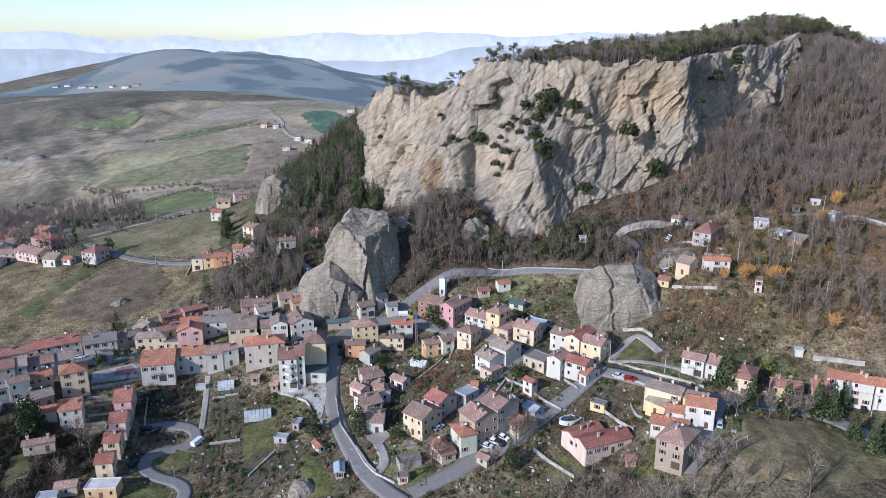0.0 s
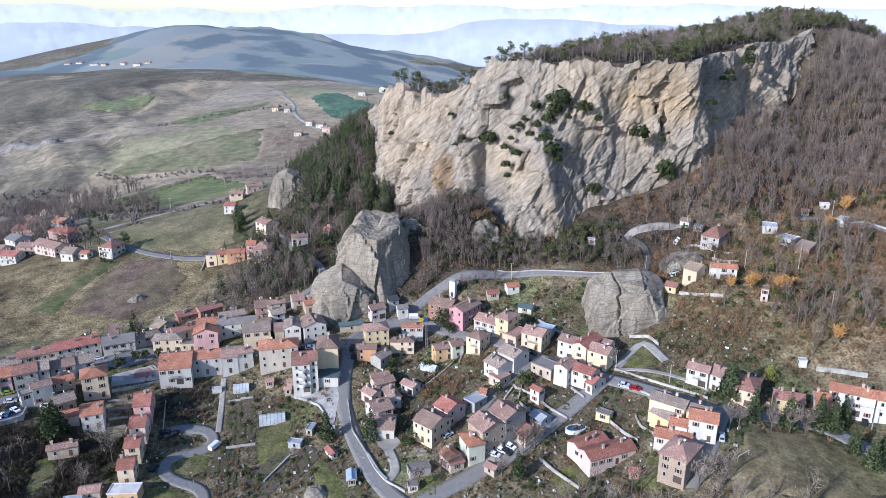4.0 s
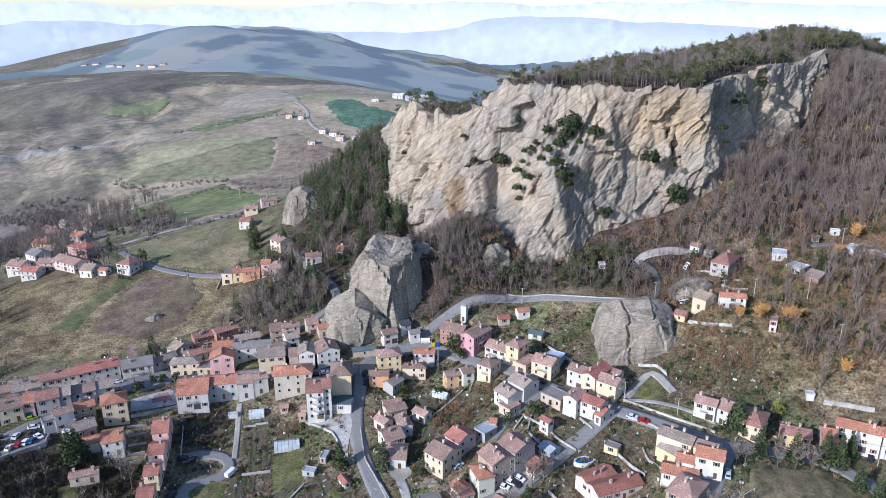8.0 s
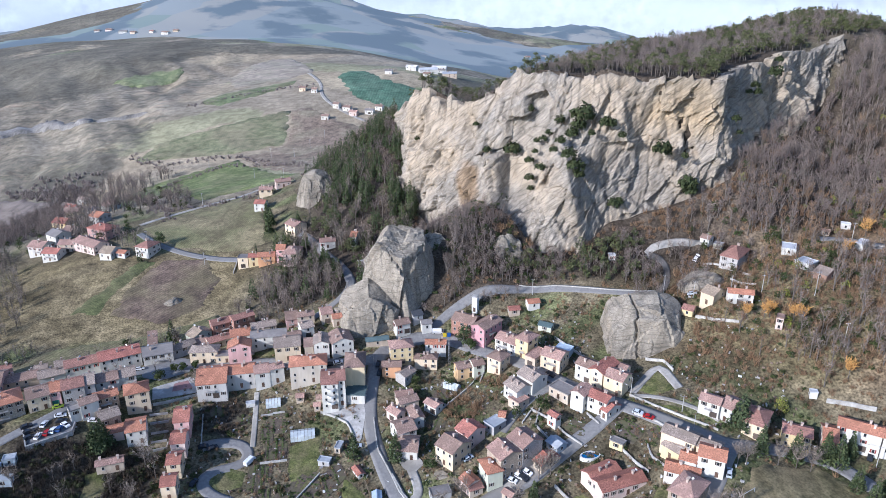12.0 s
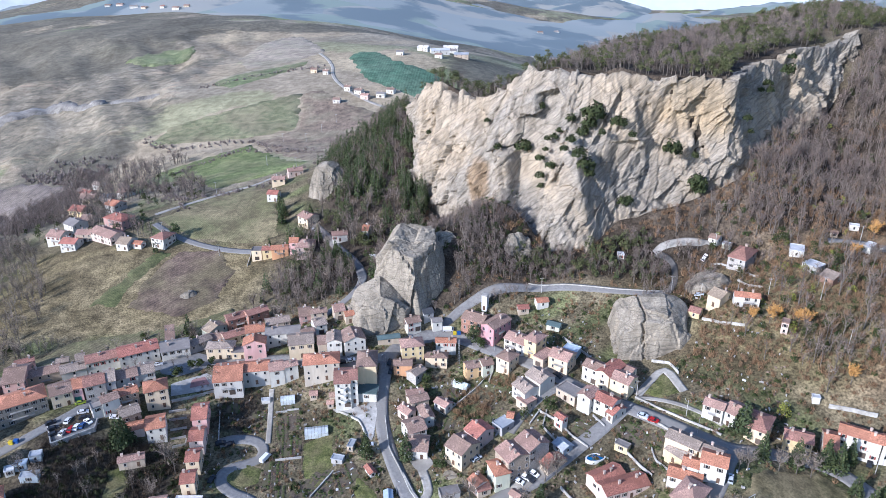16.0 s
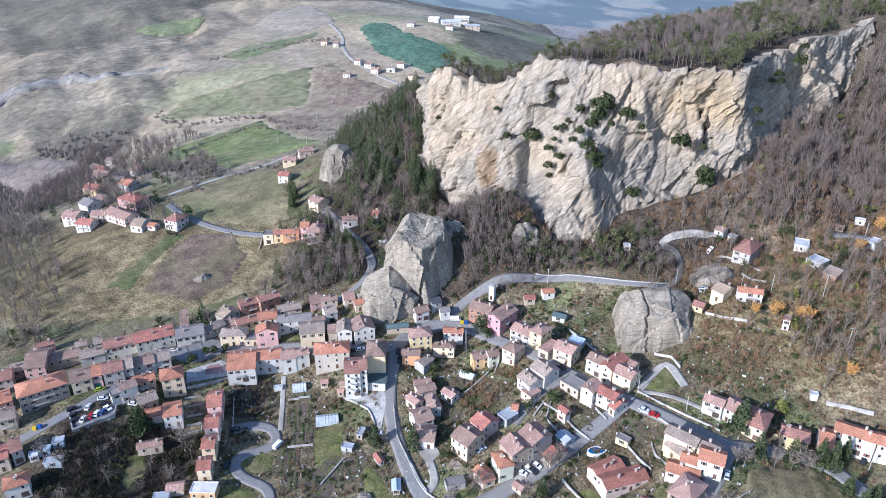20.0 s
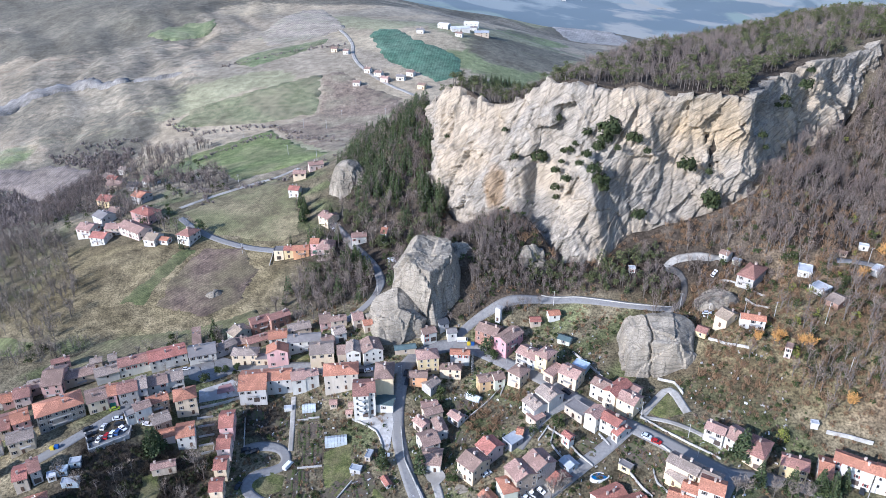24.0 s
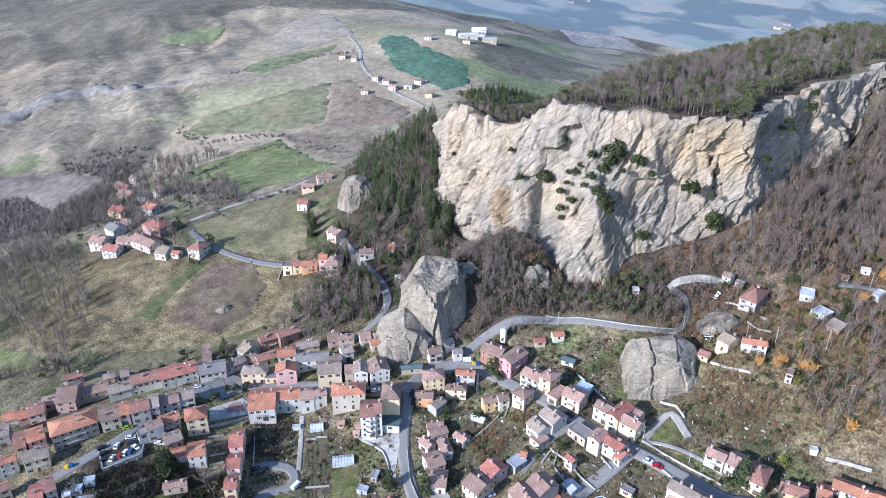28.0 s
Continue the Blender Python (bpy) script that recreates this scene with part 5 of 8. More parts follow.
def roof_shell(a, b, he, rise, shape):
    o, e = 0.35, 0.5
    k = rise / b
    zl = he - e * k + 0.16
    if shape == "g":
        top = he + rise + 0.16
        d = slab([[(-a - o, -b - e, zl), (a + o, -b - e, zl), (a + o, 0, top), (-a - o, 0, top)], [(a + o, b + e, zl), (-a - o, b + e, zl), (-a - o, 0, top), (a + o, 0, top)]], 0.16)
        return join_data(d, box_data(-a - o, a + o, -0.14, 0.14, top - 0.05, top + 0.1))
    if shape == "h":
        r = max(a - b, 0.05)
        top = he + rise + 0.16
        A, B, C, D = (-a - e, -b - e, zl), (a + e, -b - e, zl), (a + e, b + e, zl), (-a - e, b + e, zl)
        P, Q = (-r, 0, top), (r, 0, top)
        return join_data(slab([[A, B, Q, P], [C, D, P, Q], [B, C, Q], [D, A, P]], 0.16), box_data(-r, r, -0.14, 0.14, top - 0.05, top + 0.08))
    if shape == "s":
        k = rise / (2 * b)
        return slab([[(-a - o, -b - e, he - e * k + 0.16), (a + o, -b - e, he - e * k + 0.16), (a + o, b + e, he + rise + e * k + 0.16), (-a - o, b + e, he + rise + e * k + 0.16)]], 0.16)
    w = 0.22
    return join_data(box_data(-a - 0.15, a + 0.15, -b - 0.15, b + 0.15, he, he + 0.2), box_data(-a - 0.15, a + 0.15, -b - 0.15, -b - 0.15 + w, he + 0.2, he + 0.45),
                     box_data(-a - 0.15, a + 0.15, b + 0.15 - w, b + 0.15, he + 0.2, he + 0.45), box_data(-a - 0.15, -a - 0.15 + w, -b - 0.15 + w, b + 0.15 - w, he + 0.2, he + 0.45),
                     box_data(a + 0.15 - w, a + 0.15, -b - 0.15 + w, b + 0.15 - w, he + 0.2, he + 0.45))


PLANS = []


def house(x, y, turn, length, width, eave, shape, wall, roof, extra=""):
    if shape == "G":
        turn, length, width, shape = turn + 90, width, length, "g"
    c, s = math.cos(radians(turn)), math.sin(radians(turn))
    HOUSES.append((x, y, c, s, length / 2, width / 2))
    PLANS.append((x, y, turn, length / 2, width / 2, eave, shape, wall, roof, extra))


def build_house(x, y, turn, a, b, eave, shape, wall, roof, extra):
    rng = random.Random(int(x * 10) * 7919 + int(y * 10))
    c, s = math.cos(radians(turn)), math.sin(radians(turn))
    corner = [(x + u * a * c - v * b * s, y + u * a * s + v * b * c) for u, v in ((-1, -1), (1, -1), (1, 1), (-1, 1))]
    ground = [float(sheet(*p)) for p in corner]
    base = sum(ground) / 4
    low = min(ground) - base - 0.5
    far = y > 480
    rise = b * (0.40 if shape != "s" else 0.5) if shape != "f" else 0
    kind = "shed" if eave <= 3 or a * b < 5 else "house"
    word = WALL_WORD[wall] + (" outbuilding with a " if kind == "shed" else " house with a ") + ROOF_WORD[roof]
    ob = tagged(new(kind), word, kind)
    ob.matrix_world = pose(x, y, base, 0, 0, turn)
    body = sub("wall", mesh_of("wall", *wall_shell(a, b, low, eave, rise, shape), wall_material(wall)), ob)
    sub("roof", mesh_of("roof", *roof_shell(a, b, eave, rise, shape), roof_material(roof)), ob)
    # openings on the four sides
    floors = max(1, round((eave - 0.4) / 2.9))
    step = eave / floors
    shutters = rng.choice((None, SHUTTER, SHUTTER, None, SHUTTER_RED if wall in ("white", "brownstone") else SHUTTER))
    for side, (half, out, rot) in enumerate(((a, b, 0), (b, a, 90), (a, b, 180), (b, a, -90))):
        ca, sa = math.cos(radians(rot)), math.sin(radians(rot))
        n = max(1, int((2 * half - 0.6) / rng.uniform(2.5, 3.2)))
        if kind == "shed":
            n = min(n, 1)
        if far:
            n = min(n, 3)
        for k in range(n):
            u = (k + 0.5 - n / 2) * (2 * half / n)
            lx, ly = u * ca + out * sa, u * sa - out * ca
            wx, wy = x + lx * c - ly * s, y + lx * s + ly * c
            ox, oy = x + (lx + 0.9 * sa) * c - (ly - 0.9 * ca) * s, y + (lx + 0.9 * sa) * s + (ly - 0.9 * ca) * c
            if any(abs((ox - q[0]) * q[2] + (oy - q[1]) * q[3]) < q[4] and abs(-(ox - q[0]) * q[3] + (oy - q[1]) * q[2]) < q[5] for q in HOUSES):
                continue
            zg = float(sheet(wx, wy)) - base
            for fl in range(floors):
                zc = step * fl + step * 0.55
                if zc - 0.9 < zg:
                    continue
                if fl == 0 and side == 0 and k == n // 2 and kind == "house":
                    big = rng.random() < 0.35 and 2 * half / n > 2.9
                    sub("garage_door" if big else "door", (GREEN_GARAGE_ME if wall in ("pink", "palepink") else GARAGE_ME) if big else DOOR_ME, ob, pose(lx, ly, max(zg, 0) + 0.02, 0, 0, rot))
                    continue
                if rng.random() < (0.12 if side == 0 else 0.3):
                    continue
                w = sub("window", WINDOW_ME, ob, pose(lx, ly, zc, 0, 0, rot))
                sub("pane", PANE_ME, w)
                if not far:
                    sub("sill", SILL_ME, w)
                if shutters and not far and 2 * half / n > 2.2 and rng.random() < 0.6:
                    for me in SHUTTER_ME[shutters]:
                        sub("shutter", me, w)
        if side == 0 and floors >= 2 and kind == "house" and not far and rng.random() < 0.4 and a > 2.6:
            wide = 4.0 if a > 4 else 2.4
            sub("balcony", BALCONY_ME[wide], ob, pose(rng.uniform(-0.3, 0.3) * a, -b, step + 0.02), "concrete balcony with iron rails")
    if shape in "ghs" and kind == "house":
        for k in range(1 if a < 4 else 2):
            u, v = rng.uniform(-0.7, 0.7) * a, rng.uniform(-0.5, 0.5) * b
            if shape == "h":
                u *= max(0.1, (a - b) / a)
            sub("chimney", CHIMNEY_ME, ob, pose(u, v, eave + rise * (1 - abs(v) / b) + 0.2, 0, 0, 0))
        if rng.random() < 0.5 and not far:
            sub("satellite_dish", DISH_ME, ob, pose(rng.uniform(-0.8, 0.8) * a * (0.4 if shape == "h" else 1), 0, eave + rise + 1.0, 0, 0, rng.uniform(-60, 60) - turn), "white satellite dish")
    if extra == "block":                                          # stacked balconies in the middle of the front
        for k in range(1, floors):
            for u in (-0.25, 0.2):
                sub("balcony", BALCONY_ME[4.0], ob, pose(u * a, -b, step * k + 0.02), "concrete balcony with iron rails")
    if extra == "rounded":
        for k in range(1, floors):
            n = 12
            p = [(1.6 * math.cos(math.pi * (1 + i / n)), 1.5 * math.sin(math.pi * (1 + i / n))) for i in range(n + 1)]
            v = [(q[0], q[1], z) for z in (-0.15, 0.95) for q in p]
            f = [(i, i + 1, n + 2 + i, n + 1 + i) for i in range(n)] + [tuple(range(n, -1, -1))]
            sub("balcony", mesh_of("balcony", v, f, WHITE_PAINT), ob, pose(0.1 * a, -b, step * k), "rounded white balcony")
    return ob


house(-184.7, 225.6, 38, 18.1, 10.4, 9, "h", "stone", "orange", "block")
house(-172.1, 233.1, 35, 7.8, 9.4, 7, "g", "cream", "brown")
house(-166.9, 236.7, 24, 4.4, 8.5, 7, "g", "pink", "orange")
house(-161.1, 239.5, 30, 7.9, 8.6, 7, "g", "greystone", "redbrown")
house(-156.5, 243.2, 28, 4.3, 9.5, 7, "g", "grey", "greybrown")
house(-151.4, 247.3, 30, 8.5, 7.6, 6, "g", "white", "brown")
house(-145.3, 251.9, 28, 6.9, 8.4, 6, "g", "white", "greybrown")
house(-217.2, 255.7, 31, 7.9, 7.3, 5, "g", "pinkish", "greybrown")
house(-207.8, 256.7, 18, 8.8, 15.3, 8, "g", "rose", "brown")
house(-199.0, 261.8, 32, 13.5, 7.4, 6, "g", "beige", "brown")
house(-219.6, 277.9, 35, 8.1, 4.2, 5, "g", "rose", "redbrown")
house(-183.9, 260.7, 34, 10.2, 7.2, 6, "g", "white", "greybrown")
house(-201.1, 279.0, 26, 5.3, 4.5, 4, "g", "beige", "greybrown")
house(-193.8, 281.7, 29, 3.8, 6.1, 4, "g", "grey", "greybrown")
house(-173.7, 267.6, 31, 13.6, 7.6, 7.5, "g", "white", "redbrown")
house(-158.8, 272.5, 32, 17.0, 9.5, 8, "g", "white", "red")
house(-143.3, 277.4, 24, 12.5, 9.7, 6, "g", "white", "grey")
house(-134.7, 283.1, 51, 11.6, 5.4, 5, "g", "grey", "greybrown")
house(-154.3, 295.2, 22, 4.0, 11.5, 4, "s", "beige", "brown")
house(-149.0, 228.2, 41, 6.5, 5.1, 7, "g", "white", "brown")
house(-152.9, 224.9, 42, 4.0, 4.1, 5, "f", "white", "grey")
house(-145.4, 234.7, 34, 8.6, 5.6, 6, "g", "ruststone", "orange")
house(-140.9, 226.6, 39, 7.3, 6.9, 4, "g", "ruststone", "greybrown")
house(-134.1, 237.6, 27, 8.8, 8.1, 9, "h", "cream", "orange")
house(-128.3, 222.5, 22, 7.0, 8.9, 6, "g", "white", "orange")
house(-137.4, 220.2, 26, 9.1, 5.2, 3, "g", "pinkish", "orange")
house(-131.8, 207.1, 23, 9.2, 3.6, 3.5, "g", "beige", "rosebrown")
house(-115.9, 191.9, 15, 6.1, 3.9, 3, "g", "beige", "rosebrown")
house(-119.6, 187.7, 13, 5.7, 3.0, 2.5, "f", "white", "tin")
house(-169.0, 180.6, 33, 7.9, 6.4, 6, "h", "white", "orange")
house(-201.8, 222.7, 39, 6.6, 9.3, 7, "g", "pink", "orange")
house(-208.6, 221.3, 32, 4.4, 11.7, 6, "g", "beige", "redbrown")
house(-191.7, 208.7, 33, 9.4, 7.2, 7, "g", "cream", "greybrown")
house(-203.5, 205.9, 35, 7.2, 4.7, 8, "g", "grey", "orange")
house(-223.5, 228.8, 31, 6.3, 8.7, 7, "g", "greystone", "greybrown")
house(-180.6, 191.1, 29, 4.8, 8.4, 6, "g", "beige", "red")
house(-177.3, 194.5, 40, 3.7, 8.3, 6, "g", "greystone", "redbrown")
house(-196.7, 193.2, 46, 4.1, 4.6, 6, "g", "beige", "redbrown")
house(-218.4, 246.5, 29, 6.5, 8.9, 6, "g", "pinkish", "redbrown")
house(-230.9, 243.5, 31, 6.4, 6.6, 5, "g", "white", "orange")
house(-224.5, 244.8, 31, 5.0, 7.4, 5, "g", "rose", "orange")
house(-133.3, 299.9, -37, 6.8, 10.0, 5, "g", "palegreen", "beigebrown")
house(-124.1, 307.0, 35, 10.5, 6.6, 6.5, "g", "brick", "redbrown")
house(-114.5, 309.2, 40, 10.7, 5.6, 6.5, "g", "brick", "redbrown")
house(-128.8, 289.6, 22, 6.6, 6.2, 4, "g", "orangewall", "brown")
house(-120.0, 290.5, 37, 10.5, 5.9, 4, "g", "beige", "redbrown")
house(-108.8, 289.2, 20, 8.7, 7.7, 6, "g", "white", "orange")
house(-103.6, 273.1, 14, 9.6, 6.5, 8, "G", "pink", "orange")
house(-120.0, 274.0, 7, 12.0, 6.3, 6, "h", "cream", "greybrown")
house(-111.3, 273.0, 9, 6.1, 4.4, 3.5, "f", "cream", "grey")
house(-100.0, 296.6, 25, 11.1, 6.2, 5, "g", "beige", "greybrown")
house(-93.2, 283.1, 14, 15.6, 6.8, 6, "g", "white", "grey")
house(-82.3, 273.7, 15, 11.0, 9.9, 7, "g", "cream", "greybrown")
house(-66.8, 273.2, 10, 6.5, 8.7, 7, "G", "white", "greybrown")
house(-72.4, 272.2, 13, 3.8, 4.9, 6, "s", "beige", "brown")
house(-77.2, 287.6, 30, 5.6, 6.9, 5, "g", "white", "greybrown")
house(-81.4, 281.9, 26, 5.7, 7.5, 4, "g", "beige", "brown")
house(-87.2, 300.0, 20, 5.5, 9.2, 5, "g", "rose", "brown")
house(-79.7, 297.7, 20, 7.6, 4.7, 5, "g", "beige", "brown")
house(-69.7, 296.7, 23, 5.0, 7.4, 5, "g", "beige", "rosebrown")
house(-63.8, 292.4, 23, 4.1, 5.0, 4, "g", "beige", "orange")
house(-109.2, 254.0, 13, 11.9, 14.6, 7, "g", "school", "orange")
house(-98.5, 258.2, 13, 11.2, 8.1, 7, "g", "school", "orange")
house(-89.9, 258.6, 20, 6.1, 7.8, 7, "g", "white", "rosebrown")
house(-84.2, 259.7, 27, 6.2, 4.9, 7, "g", "white", "rosebrown")
house(-70.0, 260.1, 12, 15.1, 8.6, 8.5, "h", "stucco", "orange")
house(-49.7, 258.7, 7, 8.0, 11.9, 9, "h", "yellowcream", "brown")
house(-58.3, 247.7, 10, 6.5, 11.2, 12, "g", "white", "redbrown", "rounded")
house(-53.9, 248.4, 12, 3.1, 8.8, 12, "g", "white", "redbrown")
house(-48.2, 249.3, -1, 8.2, 6.8, 3, "f", "white", "teal")
house(-59.0, 275.3, 24, 9.3, 10.0, 6, "G", "white", "brown")
house(-43.5, 279.8, 17, 10.0, 3.5, 3, "g", "beige", "teal")
house(-33.6, 289.2, 28, 6.6, 5.9, 5, "g", "white", "brown")
house(-27.3, 295.7, 27, 4.7, 5.4, 3, "g", "grey", "dark")
house(-22.4, 291.3, 18, 4.5, 4.2, 4, "g", "white", "grey")
house(-17.2, 278.8, 2, 9.0, 4.3, 6, "g", "white", "orange")
house(-20.9, 270.5, 0, 9.7, 4.5, 5, "h", "cream", "brown")
house(-32.0, 272.6, 15, 9.7, 7.3, 8, "h", "yellow", "rosebrown")
house(-34.9, 262.8, 4, 7.9, 4.9, 5, "g", "orangewall", "brown")
house(-28.9, 260.6, -34, 5.3, 6.9, 4, "G", "greystone", "greybrown")
house(-4.1, 262.5, 21, 7.6, 5.3, 5.5, "g", "ochre", "brown")
house(1.1, 262.7, 23, 4.8, 5.5, 5.5, "g", "palegreen", "brown")
house(10.3, 262.5, -36, 6.6, 7.3, 6.5, "h", "cream", "brown")
house(-16.0, 243.5, -39, 6.3, 4.3, 3.5, "g", "white", "rosebrown")
house(-28.4, 248.9, 20, 7.0, 3.7, 4, "g", "beige", "rosebrown")
house(-26.8, 245.8, 28, 7.8, 5.5, 4, "g", "beige", "brown")
house(-30.7, 239.3, -42, 6.2, 4.5, 4, "g", "pinkish", "rosebrown")
house(-22.7, 237.3, 24, 4.4, 8.4, 4.5, "G", "white", "brown")
house(-26.7, 229.6, 29, 7.3, 8.5, 5, "g", "white", "brown")
house(-24.6, 220.8, -1, 8.9, 9.3, 4, "g", "white", "brown")
house(-0.9, 223.6, -46, 7.1, 8.7, 6, "g", "palepink", "red")
house(-6.9, 215.6, -40, 8.5, 10.0, 7, "g", "cream", "brown")
house(8.4, 228.9, -45, 5.3, 6.6, 3, "f", "grey", "tin")
house(11.3, 232.6, -10, 2.4, 3.7, 3, "g", "beige", "orange")
house(6.6, 204.1, -67, 8.0, 5.7, 7, "h", "palegreen", "orange")
house(-0.7, 201.5, -50, 5.0, 5.0, 4, "g", "pinkish", "orange")
house(1.1, 199.2, 26, 4.9, 3.0, 3, "s", "beige", "redbrown")
house(11.6, 208.6, -57, 8.7, 9.4, 9, "g", "brownstone", "rosebrown")
house(18.7, 213.4, -52, 8.5, 9.2, 9, "g", "greystone", "rosebrown")
house(26.5, 210.5, -51, 4.1, 8.8, 3, "g", "beige", "red")
house(30.6, 217.9, -51, 5.5, 4.9, 2.5, "g", "tin", "tin")
house(30.5, 228.2, -47, 4.1, 3.0, 5, "g", "white", "red")
house(23.4, 249.3, -48, 8.7, 8.4, 5.5, "g", "white", "greybrown")
house(17.7, 244.9, -52, 8.0, 8.2, 5, "g", "white", "greybrown")
house(17.7, 239.9, -47, 5.9, 5.8, 3, "f", "beige", "rosebrown")
house(35.3, 243.1, -43, 9.3, 6.4, 3.5, "f", "beige", "grey")
house(41.7, 237.4, -38, 5.5, 7.4, 7, "G", "white", "rosebrown")
house(48.4, 234.5, -39, 8.3, 6.4, 6, "g", "white", "red")
house(51.7, 230.8, -50, 3.0, 7.6, 3.5, "g", "white", "red")
house(45.9, 254.1, -38, 7.4, 6.9, 7, "g", "white", "brown")
house(51.9, 250.6, -41, 5.9, 12.1, 8, "G", "cream", "red")
house(56.3, 245.0, -38, 8.0, 7.8, 7, "g", "yellowcream", "rosebrown")
house(59.6, 252.0, -38, 4.4, 4.5, 6, "g", "cream", "rosebrown")
house(33.3, 261.1, -32, 8.8, 8.4, 6, "g", "cream", "rosebrown")
house(37.9, 268.9, -30, 6.4, 5.9, 3, "f", "tin", "bluetin")
house(22.2, 269.6, -37, 6.2, 8.1, 8.5, "h", "yellow", "rosebrown")
house(26.0, 263.6, -39, 5.1, 9.3, 4, "f", "beige", "rosebrown")
house(15.4, 274.3, -35, 10.3, 8.0, 6, "g", "white", "rosebrown")
house(5.3, 286.8, -38, 7.4, 12.9, 7, "G", "magenta", "brown")
house(-4.0, 291.7, -25, 10.8, 8.6, 6, "g", "brick", "brown")
house(87.0, 227.6, -31, 7.3, 5.7, 6, "g", "white", "rosebrown")
house(94.0, 226.0, -46, 4.5, 8.7, 6, "g", "white", "rosebrown")
house(101.6, 221.1, -33, 7.2, 11.6, 6, "h", "cream", "redbrown")
house(114.3, 217.0, -21, 9.4, 6.8, 6, "g", "yellow", "redbrown")
house(124.8, 215.5, -20, 4.6, 11.7, 6, "g", "beige", "orange")
house(135.2, 216.5, -28, 13.6, 6.6, 8, "g", "white", "orange")
house(146.2, 211.6, -26, 9.7, 7.0, 7, "g", "white", "orange")
house(79.3, 198.6, -22, 8.4, 7.5, 7, "g", "white", "orange")
house(71.7, 208.9, -36, 11.6, 6.6, 7, "g", "cream", "greybrown")
house(80.1, 203.9, -31, 7.5, 6.3, 5, "g", "cream", "greybrown")
house(70.0, 207.2, -50, 6.9, 6.8, 4, "g", "yellow", "greybrown")
house(72.4, 200.3, -24, 5.4, 5.3, 5, "g", "white", "orange")
house(70.0, 197.6, -21, 11.0, 6.2, 3.5, "g", "white", "orange")
house(68.8, 186.5, -39, 8.1, 11.9, 8, "h", "brownstone", "rosebrown")
house(49.7, 198.1, -67, 6.9, 17.0, 4, "G", "palepink", "rust")
house(44.5, 203.2, -58, 6.5, 12.0, 4, "G", "palepink", "rust")
house(-114.3, 232.6, 14, 5.7, 10.9, 6, "g", "pink", "rust")
house(-111.7, 221.5, 12, 5.3, 8.2, 6, "g", "palepink", "rust")
house(-109.4, 211.2, 11, 4.9, 7.3, 6, "g", "cream", "rust")
house(-107.5, 200.9, 13, 5.0, 6.9, 6, "g", "cream", "rust")
house(-104.9, 192.3, 4, 9.4, 5.2, 3.5, "f", "ochre", "white")
house(120.8, 316.9, -37, 8.0, 16.0, 6, "h", "greystone", "redbrown")
house(145.1, 298.2, -52, 6.9, 6.9, 3, "f", "white", "whitetin")
house(149.2, 288.5, -52, 5.9, 8.8, 3, "g", "rust", "greybrown")
house(102.1, 284.7, -48, 6.1, 9.1, 5, "g", "cream", "beigebrown")
house(111.6, 279.9, -11, 10.1, 4.8, 5, "g", "white", "orange")
house(91.8, 281.4, -32, 4.6, 5.3, 3, "g", "yellow", "redbrown")
house(122.5, 263.4, -26, 2.6, 4.1, 5, "f", "pinkish", "brown")
house(172.0, 307.4, -43, 3.3, 7.2, 3, "f", "white", "whitetin")
house(143.1, 312.9, -21, 5.9, 8.0, 3, "f", "white", "whitetin")
house(111.9, 331.9, -40, 4.5, 5.2, 3, "g", "white", "brown")
house(-198.9, 393.5, -16, 9.3, 11.0, 6, "h", "white", "redbrown")
house(-213.4, 390.5, -11, 6.0, 5.1, 3, "g", "white", "orange")
house(-221.6, 391.6, -8, 7.7, 11.0, 4, "g", "white", "beigebrown")
house(-239.5, 402.8, -29, 21.4, 10.6, 5, "g", "pinkish", "rosebrown")
house(-255.9, 406.6, 5, 10.2, 8.2, 5, "g", "beige", "rosebrown")
house(-260.9, 397.3, -5, 10.2, 9.2, 5, "g", "white", "red")
house(-277.4, 411.1, -11, 10.7, 10.9, 6, "g", "white", "rosebrown")
house(-274.5, 426.8, -29, 10.9, 10.7, 6, "g", "white", "grey")
house(-295.7, 468.8, -12, 11.0, 10.9, 6, "g", "yellow", "red")
house(-270.2, 435.2, -12, 7.2, 8.7, 5, "g", "beige", "brown")
house(-240.0, 420.6, -22, 16.5, 11.0, 7, "h", "rose", "red")
house(-262.8, 459.3, -23, 9.8, 10.5, 6, "g", "greystone", "orange")
house(-334.5, 564.5, -16, 7.5, 7.7, 4.2, "g", "white", "greybrown")
house(-343.2, 553.9, -10, 8.0, 7.7, 4.0, "g", "beige", "greybrown")
house(-280.2, 507.5, -27, 8.4, 11.0, 5, "g", "white", "brown")
house(-317.8, 519.4, -0, 12.0, 11.0, 5, "g", "cream", "brown")
house(-293.8, 505.7, 1, 9.0, 9.9, 4, "g", "grey", "dark")
house(-133.9, 374.9, 5, 5.8, 5.6, 6, "f", "cream", "grey")
house(-128.0, 375.3, 8, 5.3, 5.6, 5.5, "g", "yellow", "red")
house(-120.3, 374.8, 12, 9.4, 6.5, 5, "g", "orangewall", "orange")
house(-111.8, 376.4, 6, 5.0, 7.3, 7, "g", "pink", "orange")
house(-104.2, 372.8, 0, 8.6, 12.5, 6, "h", "pinkish", "rosebrown")
house(-109.4, 402.4, -39, 9.7, 9.1, 5, "g", "cream", "rosebrown")
house(-86.0, 381.2, 15, 8.7, 6.1, 4, "g", "white", "rosebrown")
house(-62.4, 358.5, 18, 3.8, 6.2, 3, "g", "white", "whitetin")
house(-70.1, 382.1, -4, 3.4, 8.4, 5, "g", "white", "orange")
house(-144.0, 447.2, -3, 7.1, 7.5, 5, "g", "white", "red")
